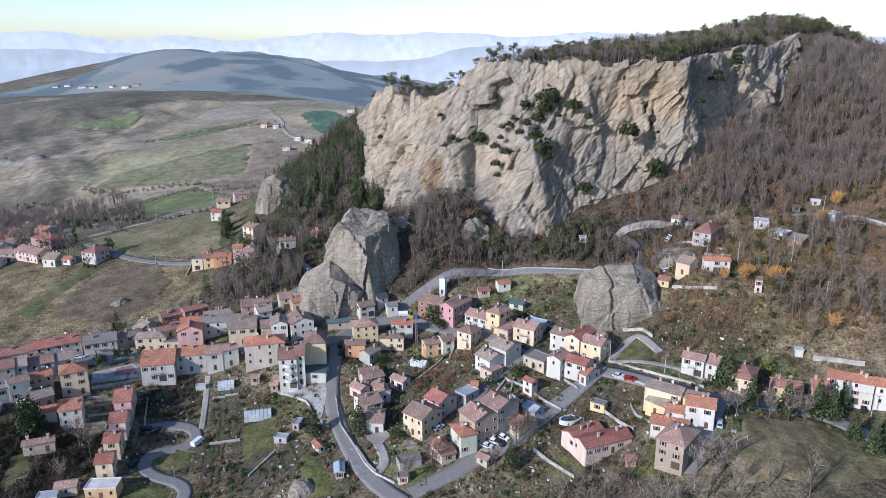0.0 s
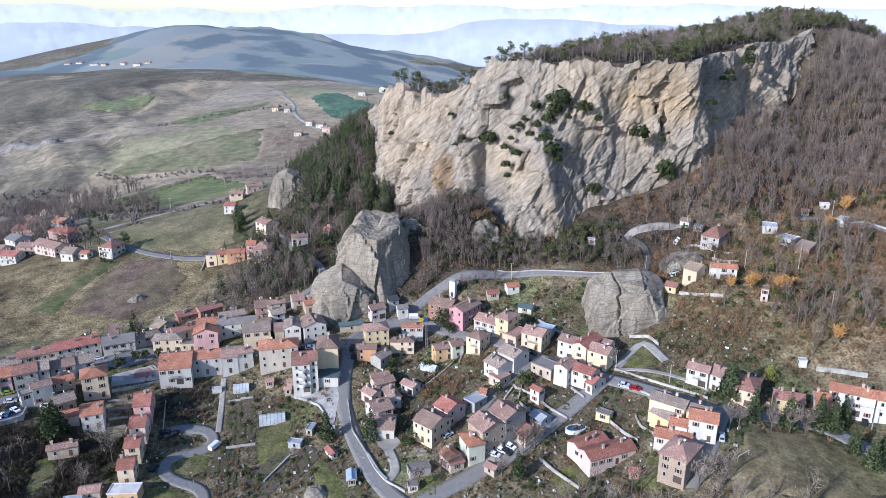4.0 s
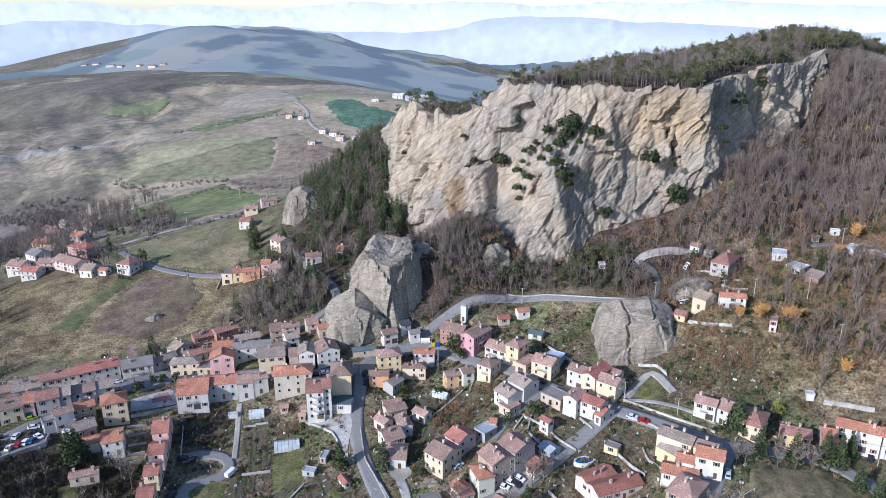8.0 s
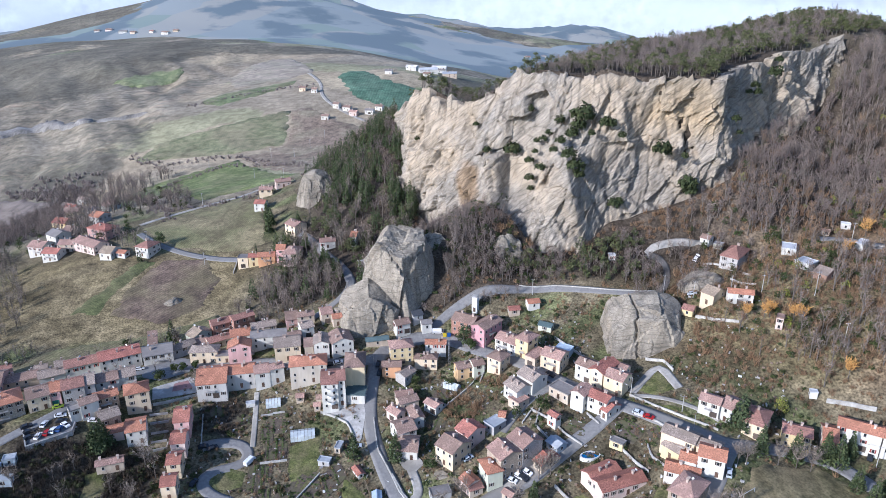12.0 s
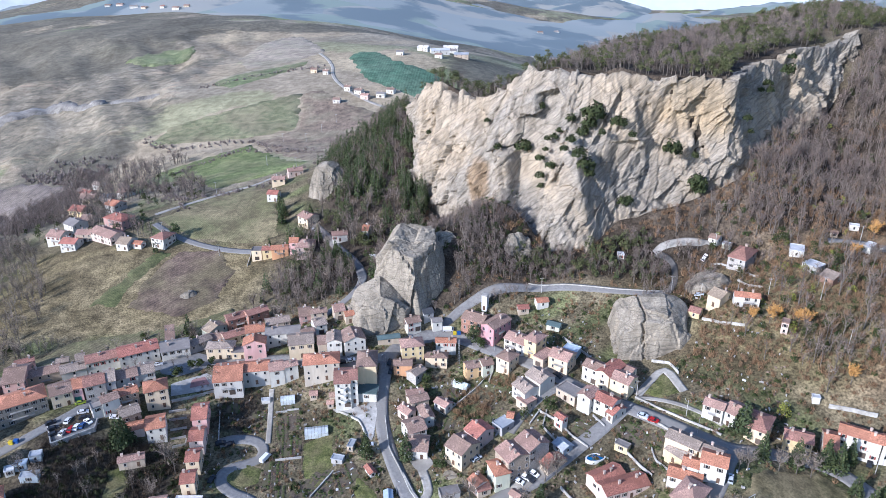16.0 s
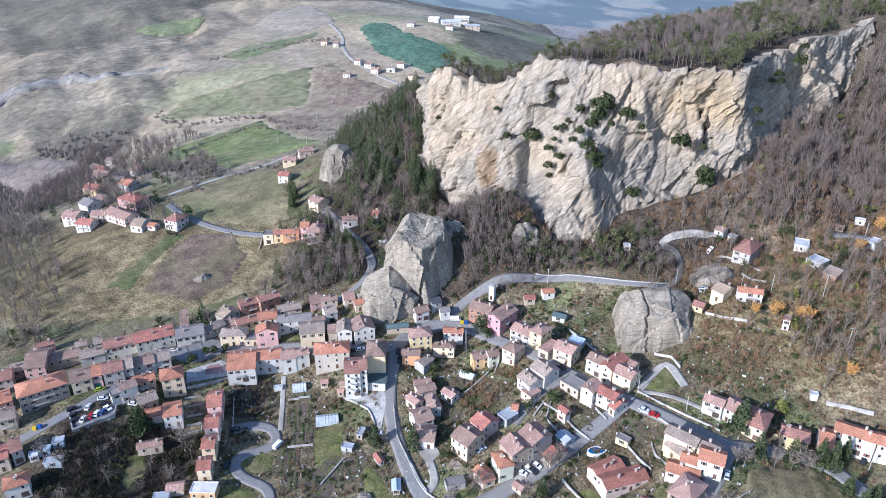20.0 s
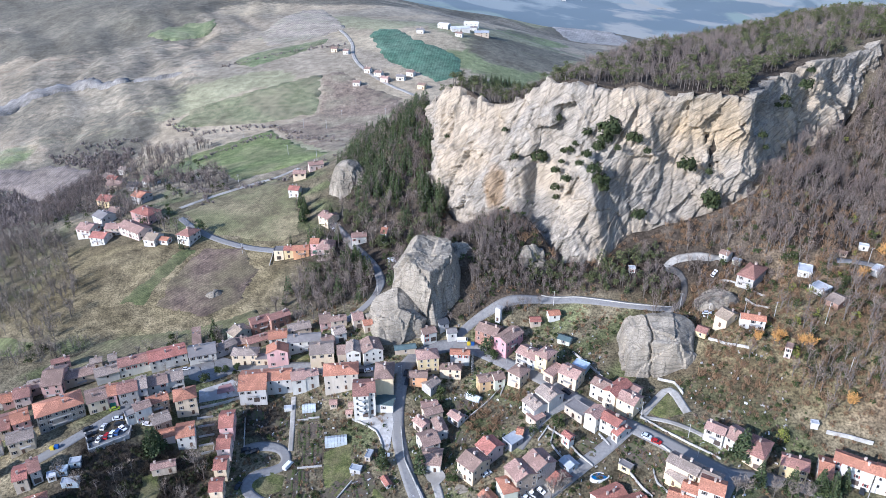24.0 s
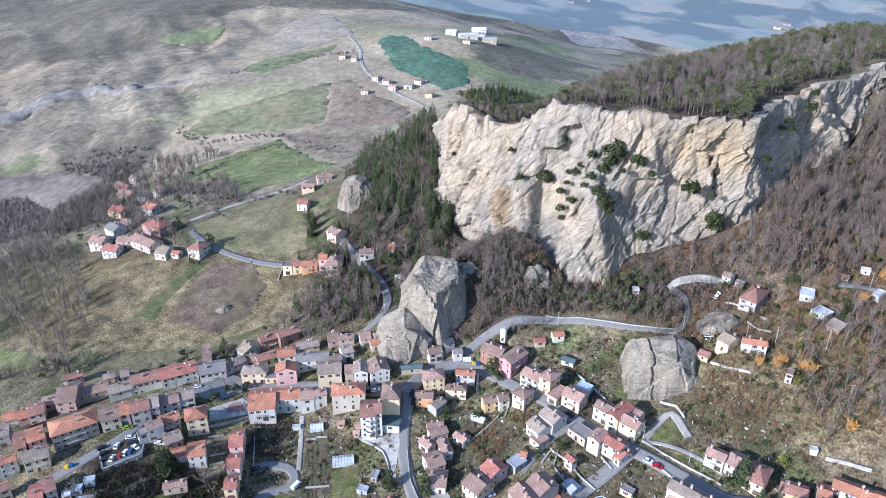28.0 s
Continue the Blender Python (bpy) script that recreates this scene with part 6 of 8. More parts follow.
house(-148.0, 474.0, 8, 9.0, 6.5, 5, "g", "cream", "rosebrown")
house(-139.5, 487.0, 25, 10.5, 6.5, 4.5, "g", "pinkish", "rosebrown")
house(-331.0, 540.0, -12, 9.0, 8.0, 5, "g", "pinkish", "red")
house(-206.4, 835.5, -3, 7.4, 6.3, 4.0, "g", "cream", "brown")
house(-190.0, 824.0, -5, 6.4, 6.3, 4.0, "g", "white", "brown")
house(-159.0, 730.2, -3, 7.4, 6.3, 4.0, "g", "white", "brown")
house(-153.3, 764.1, -14, 6.8, 6.3, 4.2, "g", "white", "brown")
house(-140.3, 755.4, -18, 8.5, 6.3, 4.0, "g", "white", "brown")
house(-131.2, 742.0, -17, 8.6, 6.3, 4.0, "g", "pinkish", "rosebrown")
house(-115.3, 747.2, -9, 8.9, 6.3, 4.0, "g", "white", "grey")
house(-106.4, 760.0, -18, 8.3, 6.3, 4.0, "g", "white", "brown")
house(-90.3, 726.6, -18, 7.8, 6.3, 4.0, "g", "cream", "brown")
house(-113.7, 902.1, -6, 8.7, 6.3, 4.2, "g", "white", "grey")
house(-65.7, 900.6, -13, 9.0, 6.3, 4.2, "g", "white", "brown")
house(-51.5, 968.1, -8, 9.0, 6.3, 4.2, "g", "white", "grey")
house(-830.3, 1574.5, 0, 12.6, 9.0, 6.0, "g", "white", "brown")
house(-800.6, 1569.3, -6, 14.4, 9.0, 6.0, "g", "palepink", "brown")
house(-752.9, 1532.6, 9, 16.2, 9.0, 7.0, "g", "white", "grey")
house(-723.1, 1517.3, -18, 12.6, 9.0, 6.0, "g", "beige", "brown")
house(-676.7, 1503.2, -20, 10.8, 9.0, 6.0, "g", "white", "redbrown")
house(-636.2, 1473.4, -12, 16.2, 9.0, 6.0, "g", "white", "brown")
house(-621.6, 1491.3, 1, 10.8, 9.0, 6.0, "g", "cream", "brown")
house(-87.9, 939.7, -20, 14.4, 9.0, 5.0, "g", "white", "white")
house(-66.7, 929.2, 16, 23.4, 10.0, 5.0, "g", "white", "whitetin")
house(-57.3, 1011.8, -4, 19.8, 10.0, 5.0, "g", "white", "white")
house(-39.3, 927.9, 2, 18.0, 9.0, 5.0, "g", "beige", "tin")
house(576.2, 1746.9, 5, 12.6, 9.0, 6.0, "g", "white", "brown")
house(623.2, 1827.2, 4, 14.4, 9.0, 6.0, "g", "palepink", "brown")
house(660.9, 1863.9, -16, 12.6, 9.0, 6.0, "g", "white", "brown")
house(107.9, 1725.7, 10, 12.6, 9.0, 6.0, "g", "white", "brown")
house(150.8, 1786.1, -20, 12.6, 9.0, 6.0, "g", "white", "grey")

house(-50.9, 224.2, 80, 4.5, 2.2, 2.0, "f", "beige", "tin")
house(-41.4, 210.6, -55, 5, 2.2, 1.9, "g", "white", "rust")
house(-32.7, 197.5, 100, 5.5, 2.6, 2.1, "g", "beige", "bluetin")
house(-55.2, 217.5, -10, 4.5, 2.8, 1.8, "f", "grey", "tin")
house(31.8, 287.1, -25, 6, 4, 2.4, "g", "palegreen", "teal")
house(17.8, 299.2, 10, 5, 4, 2.5, "g", "beige", "red")
house(26.7, 302.5, 15, 5.5, 4.5, 3, "g", "white", "orange")
house(-91.9, 246.9, 15, 3.5, 1.8, 1.4, "f", "white", "whitetin")
house(-71.7, 249.5, 10, 3, 3, 2.3, "g", "beige", "rosebrown")
house(-62.9, 248.0, 10, 3, 3, 2.6, "g", "beige", "brown")
house(56.4, 189.0, -20, 3, 3, 2.3, "g", "rust", "red")
house(85.1, 278.8, -20, 4, 3, 2.5, "g", "beige", "brown")
house(-167.6, 196.7, 20, 4, 3, 2.2, "f", "tin", "bluetin")
house(-164.3, 200.8, 20, 4, 3, 2.4, "f", "tin", "tin")
house(-162.5, 192.9, 15, 6, 3, 2.2, "f", "tin", "tin")
house(-170.5, 194.0, 30, 3, 3, 2.2, "f", "white", "whitetin")
house(127.0, 235.8, -10, 2.6, 2.2, 2.0, "f", "white", "whitetin")
house(52.1, 215.9, -35, 5, 3, 2.4, "f", "yellow", "grey")
house(-63.6, 244.9, 10, 2.5, 2.5, 2.3, "g", "beige", "rosebrown")
house(16.1, 207.6, -35, 3, 3, 2.4, "f", "beige", "grey")
house(12.9, 196.7, -40, 4, 3, 2.5, "g", "beige", "rosebrown")
house(-10.8, 198.6, 20, 7, 4, 2.4, "f", "grey", "grey")
house(-12.4, 191.4, 10, 3, 2.5, 2.2, "f", "white", "grey")
house(65.9, 326.2, 0, 3, 3, 2.3, "f", "white", "whitetin")
house(174.2, 328.3, -20, 4, 3, 2.4, "f", "white", "whitetin")
house(163.6, 324.1, -20, 3, 2.5, 2.3, "g", "beige", "brown")
house(116.7, 328.3, -30, 4, 3, 2.4, "f", "palegreen", "tin")
for plan in PLANS:
    build_house(*plan)



# ---------------------------------------------------------------- trees and woods
TWIGS = foliage("bare winter twigs", (0.065, 0.052, 0.046), (0.31, 0.25, 0.21), (0.16, 0.122, 0.108))
GREY_TWIGS = foliage("pale grey twigs", (0.09, 0.075, 0.06), (0.29, 0.24, 0.195))
NEEDLES = foliage("dark pine needles", (0.026, 0.042, 0.02), (0.105, 0.125, 0.05), (0.065, 0.085, 0.04))
PINE = foliage("olive pine needles", (0.035, 0.048, 0.02), (0.13, 0.135, 0.055), (0.085, 0.092, 0.042))
DARK_TWIGS = foliage("dark bramble stems", (0.03, 0.025, 0.02), (0.11, 0.085, 0.065), (0.06, 0.05, 0.035))
BROAD = foliage("evergreen leaves", (0.022, 0.035, 0.012), (0.075, 0.085, 0.028), (0.04, 0.058, 0.02))
GOLD = foliage("golden willow twigs", (0.33, 0.17, 0.05), (0.52, 0.30, 0.10))
LIME = foliage("yellow-green leaves", (0.10, 0.12, 0.02), (0.22, 0.22, 0.05))
DRY = foliage("dry brown scrub", (0.10, 0.062, 0.036), (0.30, 0.195, 0.11), (0.19, 0.125, 0.075))


class Cloud:
    """Collects small triangles of a plant: slot 0 is wood, slot 1 leaves or twigs."""

    def __init__(self, seed):
        self.v, self.t, self.s, self.rng = [], [], [], random.Random(seed)

    def blade(self, p, q, w, slot):
        """A thin four-cornered sliver from p to q."""
        d = (q - p).normalized()
        side = d.cross(Vector((self.rng.uniform(-1, 1), self.rng.uniform(-1, 1), self.rng.uniform(-0.4, 0.4)))).normalized() * w / 2
        k = len(self.v)
        self.v += [p - side, p + side, q + side * 0.5, q - side * 0.5]
        self.t += [(k, k + 1, k + 2), (k, k + 2, k + 3)]
        self.s += [slot, slot]

    def leaf(self, p, size, out):
        r = self.rng
        a = Vector((r.uniform(-1, 1), r.uniform(-1, 1), r.uniform(-0.6, 0.6))).normalized()
        b = out.cross(a)
        if b.length < 1e-3:
            b = Vector((1, 0, 0))
        b.normalize()
        k = len(self.v)
        self.v += [p + a * size, p + b * size * 0.8, p - (a + b) * size * 0.6]
        self.t.append((k, k + 1, k + 2))
        self.s.append(1)

    def trunk(self, h, r0, r1, sides=5, lean=(0, 0)):
        k = len(self.v)
        for z, r, o in ((-0.5, r0, 0), (h, r1, 1)):
            self.v += [Vector((r * math.cos(2 * math.pi * i / sides) + lean[0] * o, r * math.sin(2 * math.pi * i / sides) + lean[1] * o, z)) for i in range(sides)]
        for i in range(sides):
            j = (i + 1) % sides
            self.t += [(k + i, k + j, k + sides + j), (k + i, k + sides + j, k + sides + i)]
            self.s += [0, 0]

    def arrays(self):
        return np.array([tuple(p) for p in self.v]), np.array(self.t), np.array(self.s)


def bare_tree(seed, h=8.0, spread=2.6, limbs=10, twigs=75, w=0.09):
    c = Cloud(seed)
    r = c.rng
    c.trunk(h * 0.55, h * 0.022, h * 0.011, 5, (r.uniform(-0.3, 0.3), r.uniform(-0.3, 0.3)))
    tips = []
    for k in range(limbs):
        a = 2 * math.pi * (k * 0.382 + r.uniform(-0.05, 0.05))
        z0 = h * r.uniform(0.22, 0.55)
        up = r.uniform(0.35, 0.5) * h
        d = spread * r.uniform(0.45, 0.9)
        p, q = Vector((0, 0, z0)), Vector((d * math.cos(a), d * math.sin(a), min(z0 + up, h * 0.95)))
        c.blade(p, q, h * 0.016, 0)
        tips.append((p, q))
    tips.append((Vector((0, 0, h * 0.5)), Vector((0, 0, h * 0.93))))
    for k in range(twigs):
        p, q = r.choice(tips)
        s = p.lerp(q, r.uniform(0.35, 1.0))
        e = s + Vector((r.gauss(0, 0.4), r.gauss(0, 0.4), r.uniform(0.1, 0.9))).normalized() * r.uniform(0.14, 0.30) * h * 0.7
        c.blade(s, e, w * r.uniform(0.6, 1.4), 1)
    return c.arrays()


def fir_tree(seed, h=10.0, r0=2.2, n=190, size=0.55, bare=0.08):
    c = Cloud(seed)
    r = c.rng
    c.trunk(h * 0.9, h * 0.02, h * 0.004)
    for k in range(n):
        z = h * (bare + (1 - bare) * (1 - math.sqrt(r.random())) ** 0.95)
        rad = r0 * (1 - z / h) ** 0.85 * (1 + 0.25 * math.sin(z * 6)) + 0.1
        a, d = r.uniform(0, 2 * math.pi), rad * math.sqrt(r.uniform(0.3, 1))
        out = Vector((math.cos(a), math.sin(a), -0.3))
        c.leaf(Vector((d * math.cos(a), d * math.sin(a), z)), size * r.uniform(0.6, 1.2) * (0.6 + 0.5 * (1 - z / h)), out)
    return c.arrays()


def clump_tree(seed, h=7.0, rad=2.4, n=170, size=0.5, low=0.3, clumps=9, flat=0.7):
    """A round-crowned evergreen or a pine: leaves in uneven clumps on a trunk with limbs."""
    c = Cloud(seed)
    r = c.rng
    c.trunk(h * 0.75, h * 0.022, h * 0.01, 5, (r.uniform(-0.3, 0.3), r.uniform(-0.3, 0.3)))
    for k in range(clumps):
        a, d = r.uniform(0, 2 * math.pi), rad * math.sqrt(r.random()) * 0.75
        m = Vector((d * math.cos(a), d * math.sin(a), h * r.uniform(low + 0.12, 0.9)))
        c.blade(Vector((0, 0, m.z * 0.8)), m, h * 0.014, 0)
        cr = rad * r.uniform(0.38, 0.6)
        for _ in range(n // clumps):
            o = Vector((r.gauss(0, 1), r.gauss(0, 1), r.gauss(0, 1))).normalized()
            p = m + Vector((o.x, o.y, o.z * flat)) * cr * r.uniform(0.6, 1.0)
            c.leaf(p, size * r.uniform(0.6, 1.2), o)
    return c.arrays()


def shrub(seed, h=1.6, rad=1.3, n=60, size=0.4):
    c = Cloud(seed)
    r = c.rng
    for _ in range(n):
        o = Vector((r.gauss(0, 1), r.gauss(0, 1), abs(r.gauss(0, 0.8)))).normalized()
        k = r.uniform(0.5, 1.0)
        c.leaf(Vector((o.x * rad * k, o.y * rad * k, o.z * h * k + 0.1)), size * r.uniform(0.6, 1.2), o)
    return c.arrays()


def scrub(seed, h=2.2, rad=1.4, twigs=34, w=0.1):
    c = Cloud(seed)
    r = c.rng
    for _ in range(twigs):
        a = r.uniform(0, 2 * math.pi)
        p = Vector((r.uniform(-0.5, 0.5) * rad, r.uniform(-0.5, 0.5) * rad, 0))
        c.blade(p, p + Vector((math.cos(a) * rad * r.uniform(0.2, 0.8), math.sin(a) * rad * r.uniform(0.2, 0.8), h * r.uniform(0.5, 1))), w * r.uniform(0.6, 1.5), 1)
    return c.arrays()



def wood(name, label, protos, places, leaf_mat, seed, lo=0.7, hi=1.3, lift=0.0):
    """Many plants of one kind as one mesh."""
    rng = np.random.default_rng(seed)
    vs, ts, ss, base = [], [], [], 0
    for x, y in places:
        v, t, s = protos[rng.integers(len(protos))]
        a, k = rng.uniform(0, 2 * np.pi), rng.uniform(lo, hi)
        kz = k * rng.uniform(0.85, 1.2)
        co = np.empty_like(v)
        co[:, 0] = x + k * (v[:, 0] * np.cos(a) - v[:, 1] * np.sin(a))
        co[:, 1] = y + k * (v[:, 0] * np.sin(a) + v[:, 1] * np.cos(a))
        co[:, 2] = float(sheet(x, y)) + lift + kz * v[:, 2]
        vs.append(co), ts.append(t + base), ss.append(s)
        base += len(v)
    if not vs:
        return None
    me = soup(name, np.concatenate(vs), np.concatenate(ts), [BARK, leaf_mat], np.concatenate(ss))
    return thing(name, me, label, "trees", kind="stuff")


def scatter(seed, x0, x1, y0, y1, each, keep, off_road=2.0, off_house=1.5):
    """Random places, about one in each so many square metres, where keep(x, y) is likely."""
    rng = np.random.default_rng(seed)
    n = int((x1 - x0) * (y1 - y0) / each)
    px, py = rng.uniform(x0, x1, n), rng.uniform(y0, y1, n)
    k = rng.random(n) < keep(px, py)
    for ring in FIELDS:
        inside = np.zeros(n, bool)
        for (ax, ay), (bx, by) in zip(ring, ring[1:] + ring[:1]):
            inside ^= ((ay > py) != (by > py)) & (px < (bx - ax) * (py - ay) / (by - ay + 1e-12) + ax)
        k &= ~inside
    px, py = px[k], py[k]
    free = np.ones(len(px), bool)
    for pts, half in ROADS:
        for a in range(0, len(pts), 40):
            q = pts[a:a + 40]
            free &= np.min((q[:, 0] - px[:, None]) ** 2 + (q[:, 1] - py[:, None]) ** 2, axis=1) >= (half + off_road) ** 2
    for hx, hy, c, s, a, b in HOUSES:
        free &= ~((np.abs((px - hx) * c + (py - hy) * s) < a + off_house) & (np.abs((py - hy) * c - (px - hx) * s) < b + off_house))
    return list(zip(px[free], py[free]))


def off_wall(x, y):
    """Trees keep off the foot of the great wall, but grow up to the rocks east of it."""
    return np.where(np.asarray(x) < 129, in_front(x, y, 7.0), in_front(x, y, 0.5))


def in_front(x, y, d=1.0):
    return (behind_cliff(x, y, CLIFF_FOOT) < -d).astype(float)


ROCK_SPOTS = [(-49, 293, 17), (-40, 311, 16), (-25, 308, 11), (-21, 325, 8), (71, 277, 21), (-104, 434, 13), (-109, 420, 9), (-112, 410, 7), (16, 333, 7)]


def off_rocks(x, y):
    k = np.ones(np.shape(x))
    for rx, ry, r in ROCK_SPOTS:
        k = k * (np.hypot(x - rx, y - ry) > r)
    return k


BARE = [bare_tree(k, 9 + k % 4, 2.5 + 0.3 * (k % 4)) for k in range(7)]
FIRS = [fir_tree(20 + k, 10, 1.9 + 0.3 * (k % 3), 260, 0.5) for k in range(5)]
PINES = [clump_tree(30 + k, 9, 2.9, 190, 0.55, 0.22, 11, 0.65) for k in range(5)]
TALL_PINES = [clump_tree(35 + k, 10, 2.4, 170, 0.5, 0.5, 9, 0.55) for k in range(5)]
POPLARS = [bare_tree(80 + k, 15, 1.5, 12, 150, 0.12) for k in range(3)]
GREENS = [clump_tree(40 + k, 6, 2.2, 150, 0.45, 0.15, 10, 0.8) for k in range(5)]
SHRUBS = [shrub(50 + k) for k in range(5)]
SCRUBS = [scrub(60 + k) for k in range(6)]

# the slope east of the village
east = lambda x, y: smooth(95, 130, x) * smooth(238, 262, y + 0.25 * (x - 120)) * off_wall(x, y) * off_rocks(x, y)
wood("bare_wood", "bare brown winter wood on the slope", BARE, scatter(1, 90, 330, 236, 450, 11, lambda x, y: east(x, y) * np.clip(0.07 + patchy(x, y, 14, -0.2, 0.6) * 0.3 + 0.55 * smooth(-268, -250, -y) * smooth(118, 135, x) + smooth(322, 345, y), 0, 1)), TWIGS, 1, 0.6, 1.25)
wood("scrub", "dry brown scrub on the slope", SCRUBS, scatter(2, 75, 300, 232, 360, 6, lambda x, y: smooth(75, 95, x) * smooth(236, 250, y) * in_front(x, y) * off_rocks(x, y) * 0.8), DRY, 2, 0.6, 1.4)
wood("evergreen_wood", "dark evergreens among the bare trees", GREENS, scatter(3, 80, 330, 236, 430, 40, lambda x, y: east(x, y) * np.clip(0.3 + 0.5 * patchy(x, y, 19, -0.2, 0.4, 4.0) + 0.5 * smooth(-268, -250, -y) * smooth(125, 140, x), 0, 1)), BROAD, 3, 0.4, 1.0)
wood("bare_wood", "pale tan trees scattered on the slope", BARE, scatter(31, 95, 320, 240, 400, 45, lambda x, y: east(x, y) * 0.9), DRY, 31, 0.5, 1.0)
wood("green_shrubs", "green shrubs among the scrub on the slope", SHRUBS, scatter(32, 85, 320, 236, 350, 28, lambda x, y: east(x, y) * patchy(x, y, 18, -0.6, 0.5, 1.0)), BROAD, 32, 0.6, 1.5)
wood("ivy_trees", "yellow-green ivy-clad trees on the slope", GREENS, scatter(46, 95, 320, 245, 400, 330, lambda x, y: east(x, y)), LIME, 46, 0.5, 1.1)
wood("bare_wood", "bare trees beside the woodland lane", BARE, scatter(48, 70, 106, 294, 336, 14, lambda x, y: off_rocks(x, y) * 0.75, 0.5, 2.0), TWIGS, 48, 0.5, 0.95)
# the wood at the foot of the cliff
foot = lambda x, y: smooth(314, 322, y + 0.10 * np.abs(x - 45)) * smooth(-60, -40, x) * in_front(x, y, 9.0) * off_rocks(x, y)
wood("bare_wood", "bare trees at the foot of the cliff", BARE, scatter(4, -62, 140, 300, 400, 12, lambda x, y: foot(x, y) * 0.8), TWIGS, 4, 0.4, 0.85)
wood("pine_wood", "olive pines and cypresses above the upper road", GREENS, scatter(49, 14, 86, 313, 338, 17, lambda x, y: in_front(x, y, 4.0) * (0.35 + 0.65 * patchy(x, y, 9, -0.5, 0.2)), 1.5, 2.0), PINE, 49, 0.7, 1.35)
wood("fir_wood", "slim firs above the upper road", FIRS, scatter(50, 30, 86, 313, 334, 60, lambda x, y: in_front(x, y, 4.0) * 0.9, 1.5, 2.0), NEEDLES, 50, 0.5, 0.9)
wood("scrub", "dry bushes along the foot of the wall", SCRUBS, scatter(40, -40, 175, 322, 410, 9, lambda x, y: in_front(x, y, 1.0) * (1 - in_front(x, y, 12.0)) * 0.7), DRY, 40, 0.7, 1.5)
wood("evergreen_wood", "dark evergreen trees at the foot of the cliff", GREENS, scatter(5, -62, 130, 302, 400, 30, lambda x, y: foot(x, y) * (0.25 + 0.5 * smooth(-20, 20, -np.abs(x - 0) + 45))), BROAD, 5, 0.4, 0.95)
wood("bare_wood", "tangled dark thicket on the bank beside the spire", BARE, scatter(35, -30, 44, 296, 352, 5, lambda x, y: in_front(x, y, 3.0) * off_rocks(x, y) * (y > 301 + 0.3 * x) * 0.9, 1.0), TWIGS, 35, 0.4, 0.75)
wood("ivy", "dark ivy hanging over the bank beside the spire", SHRUBS, scatter(36, -28, 34, 298, 345, 7, lambda x, y: in_front(x, y, 3.0) * patchy(x, y, 8, -0.5, 0.3) * 0.9, 1.5), BROAD, 36, 0.6, 1.3)
# the mixed wood west of the cliff
westwood = lambda x, y: smooth(-122, -108, x) * (x < -34) * smooth(312, 330, y) * (y < 540) * in_front(x, y, -4) * off_rocks(x, y)
wood("fir_wood", "dark firs below the west end of the cliff", FIRS, scatter(6, -122, -30, 312, 560, 17, lambda x, y: westwood(x, y) * (0.12 + 0.88 * smooth(380, 420, y + 0.5 * (x + 60))) * (0.3 + 0.7 * patchy(x, y, 13, -0.5, 0.2)) * 0.95), NEEDLES, 6, 0.8, 1.6)
wood("pine_wood", "olive pines among the firs", PINES, scatter(37, -122, -34, 350, 540, 34, lambda x, y: westwood(x, y) * 0.9), PINE, 37, 0.5, 1.0)
wood("bare_wood", "bare trees below the west end of the cliff", BARE, scatter(7, -125, -36, 312, 540, 26, lambda x, y: westwood(x, y) * (0.4 + 0.5 * patchy(x, y, 16, -0.4, 0.4, 2.0))), TWIGS, 7, 0.5, 1.3)
wood("poplars", "pale slim bare poplars in the west wood", POPLARS, scatter(38, -105, -50, 330, 425, 120, lambda x, y: westwood(x, y) * 0.8), GREY_TWIGS, 38, 0.7, 1.1)
# the plateau
plateau = lambda x, y: (behind_cliff(x, y) > 2.5) * smooth(-60, -45, x) * (upper_land(np.clip(x, -80, 340), np.clip(y, 350, 680)) > lower_land(x, y) + 4)
inner = lambda x, y: plateau(x, y) * smooth(7, 15, behind_cliff(x, y) + 12 * smooth(60, 85, x) * smooth(-125, -118, -x))
wood("pine_wood", "dark pines on the hill behind the cliff", PINES, scatter(8, -60, 330, 365, 640, 17, lambda x, y: inner(x, y) * np.clip(0.10 + 0.35 * smooth(120, 210, x) + 0.5 * patchy(x, y, 16, 0.0, 0.7) + 0.45 * smooth(-26, -10, -behind_cliff(x, y)), 0, 1)), PINE, 8, 0.5, 1.05)
wood("bare_wood", "brown oaks on the hill behind the cliff", BARE, scatter(9, -60, 330, 370, 640, 11, lambda x, y: inner(x, y) * (behind_cliff(x, y) > 10) * 0.85), TWIGS, 9, 0.5, 0.85)
wood("pine_wood", "tall pines with bare trunks on the crest", TALL_PINES, scatter(39, -60, 330, 380, 560, 60, lambda x, y: inner(x, y) * (0.25 + 0.75 * smooth(0, 30, y - 455 - 0.1 * x))), PINE, 39, 0.7, 1.05)
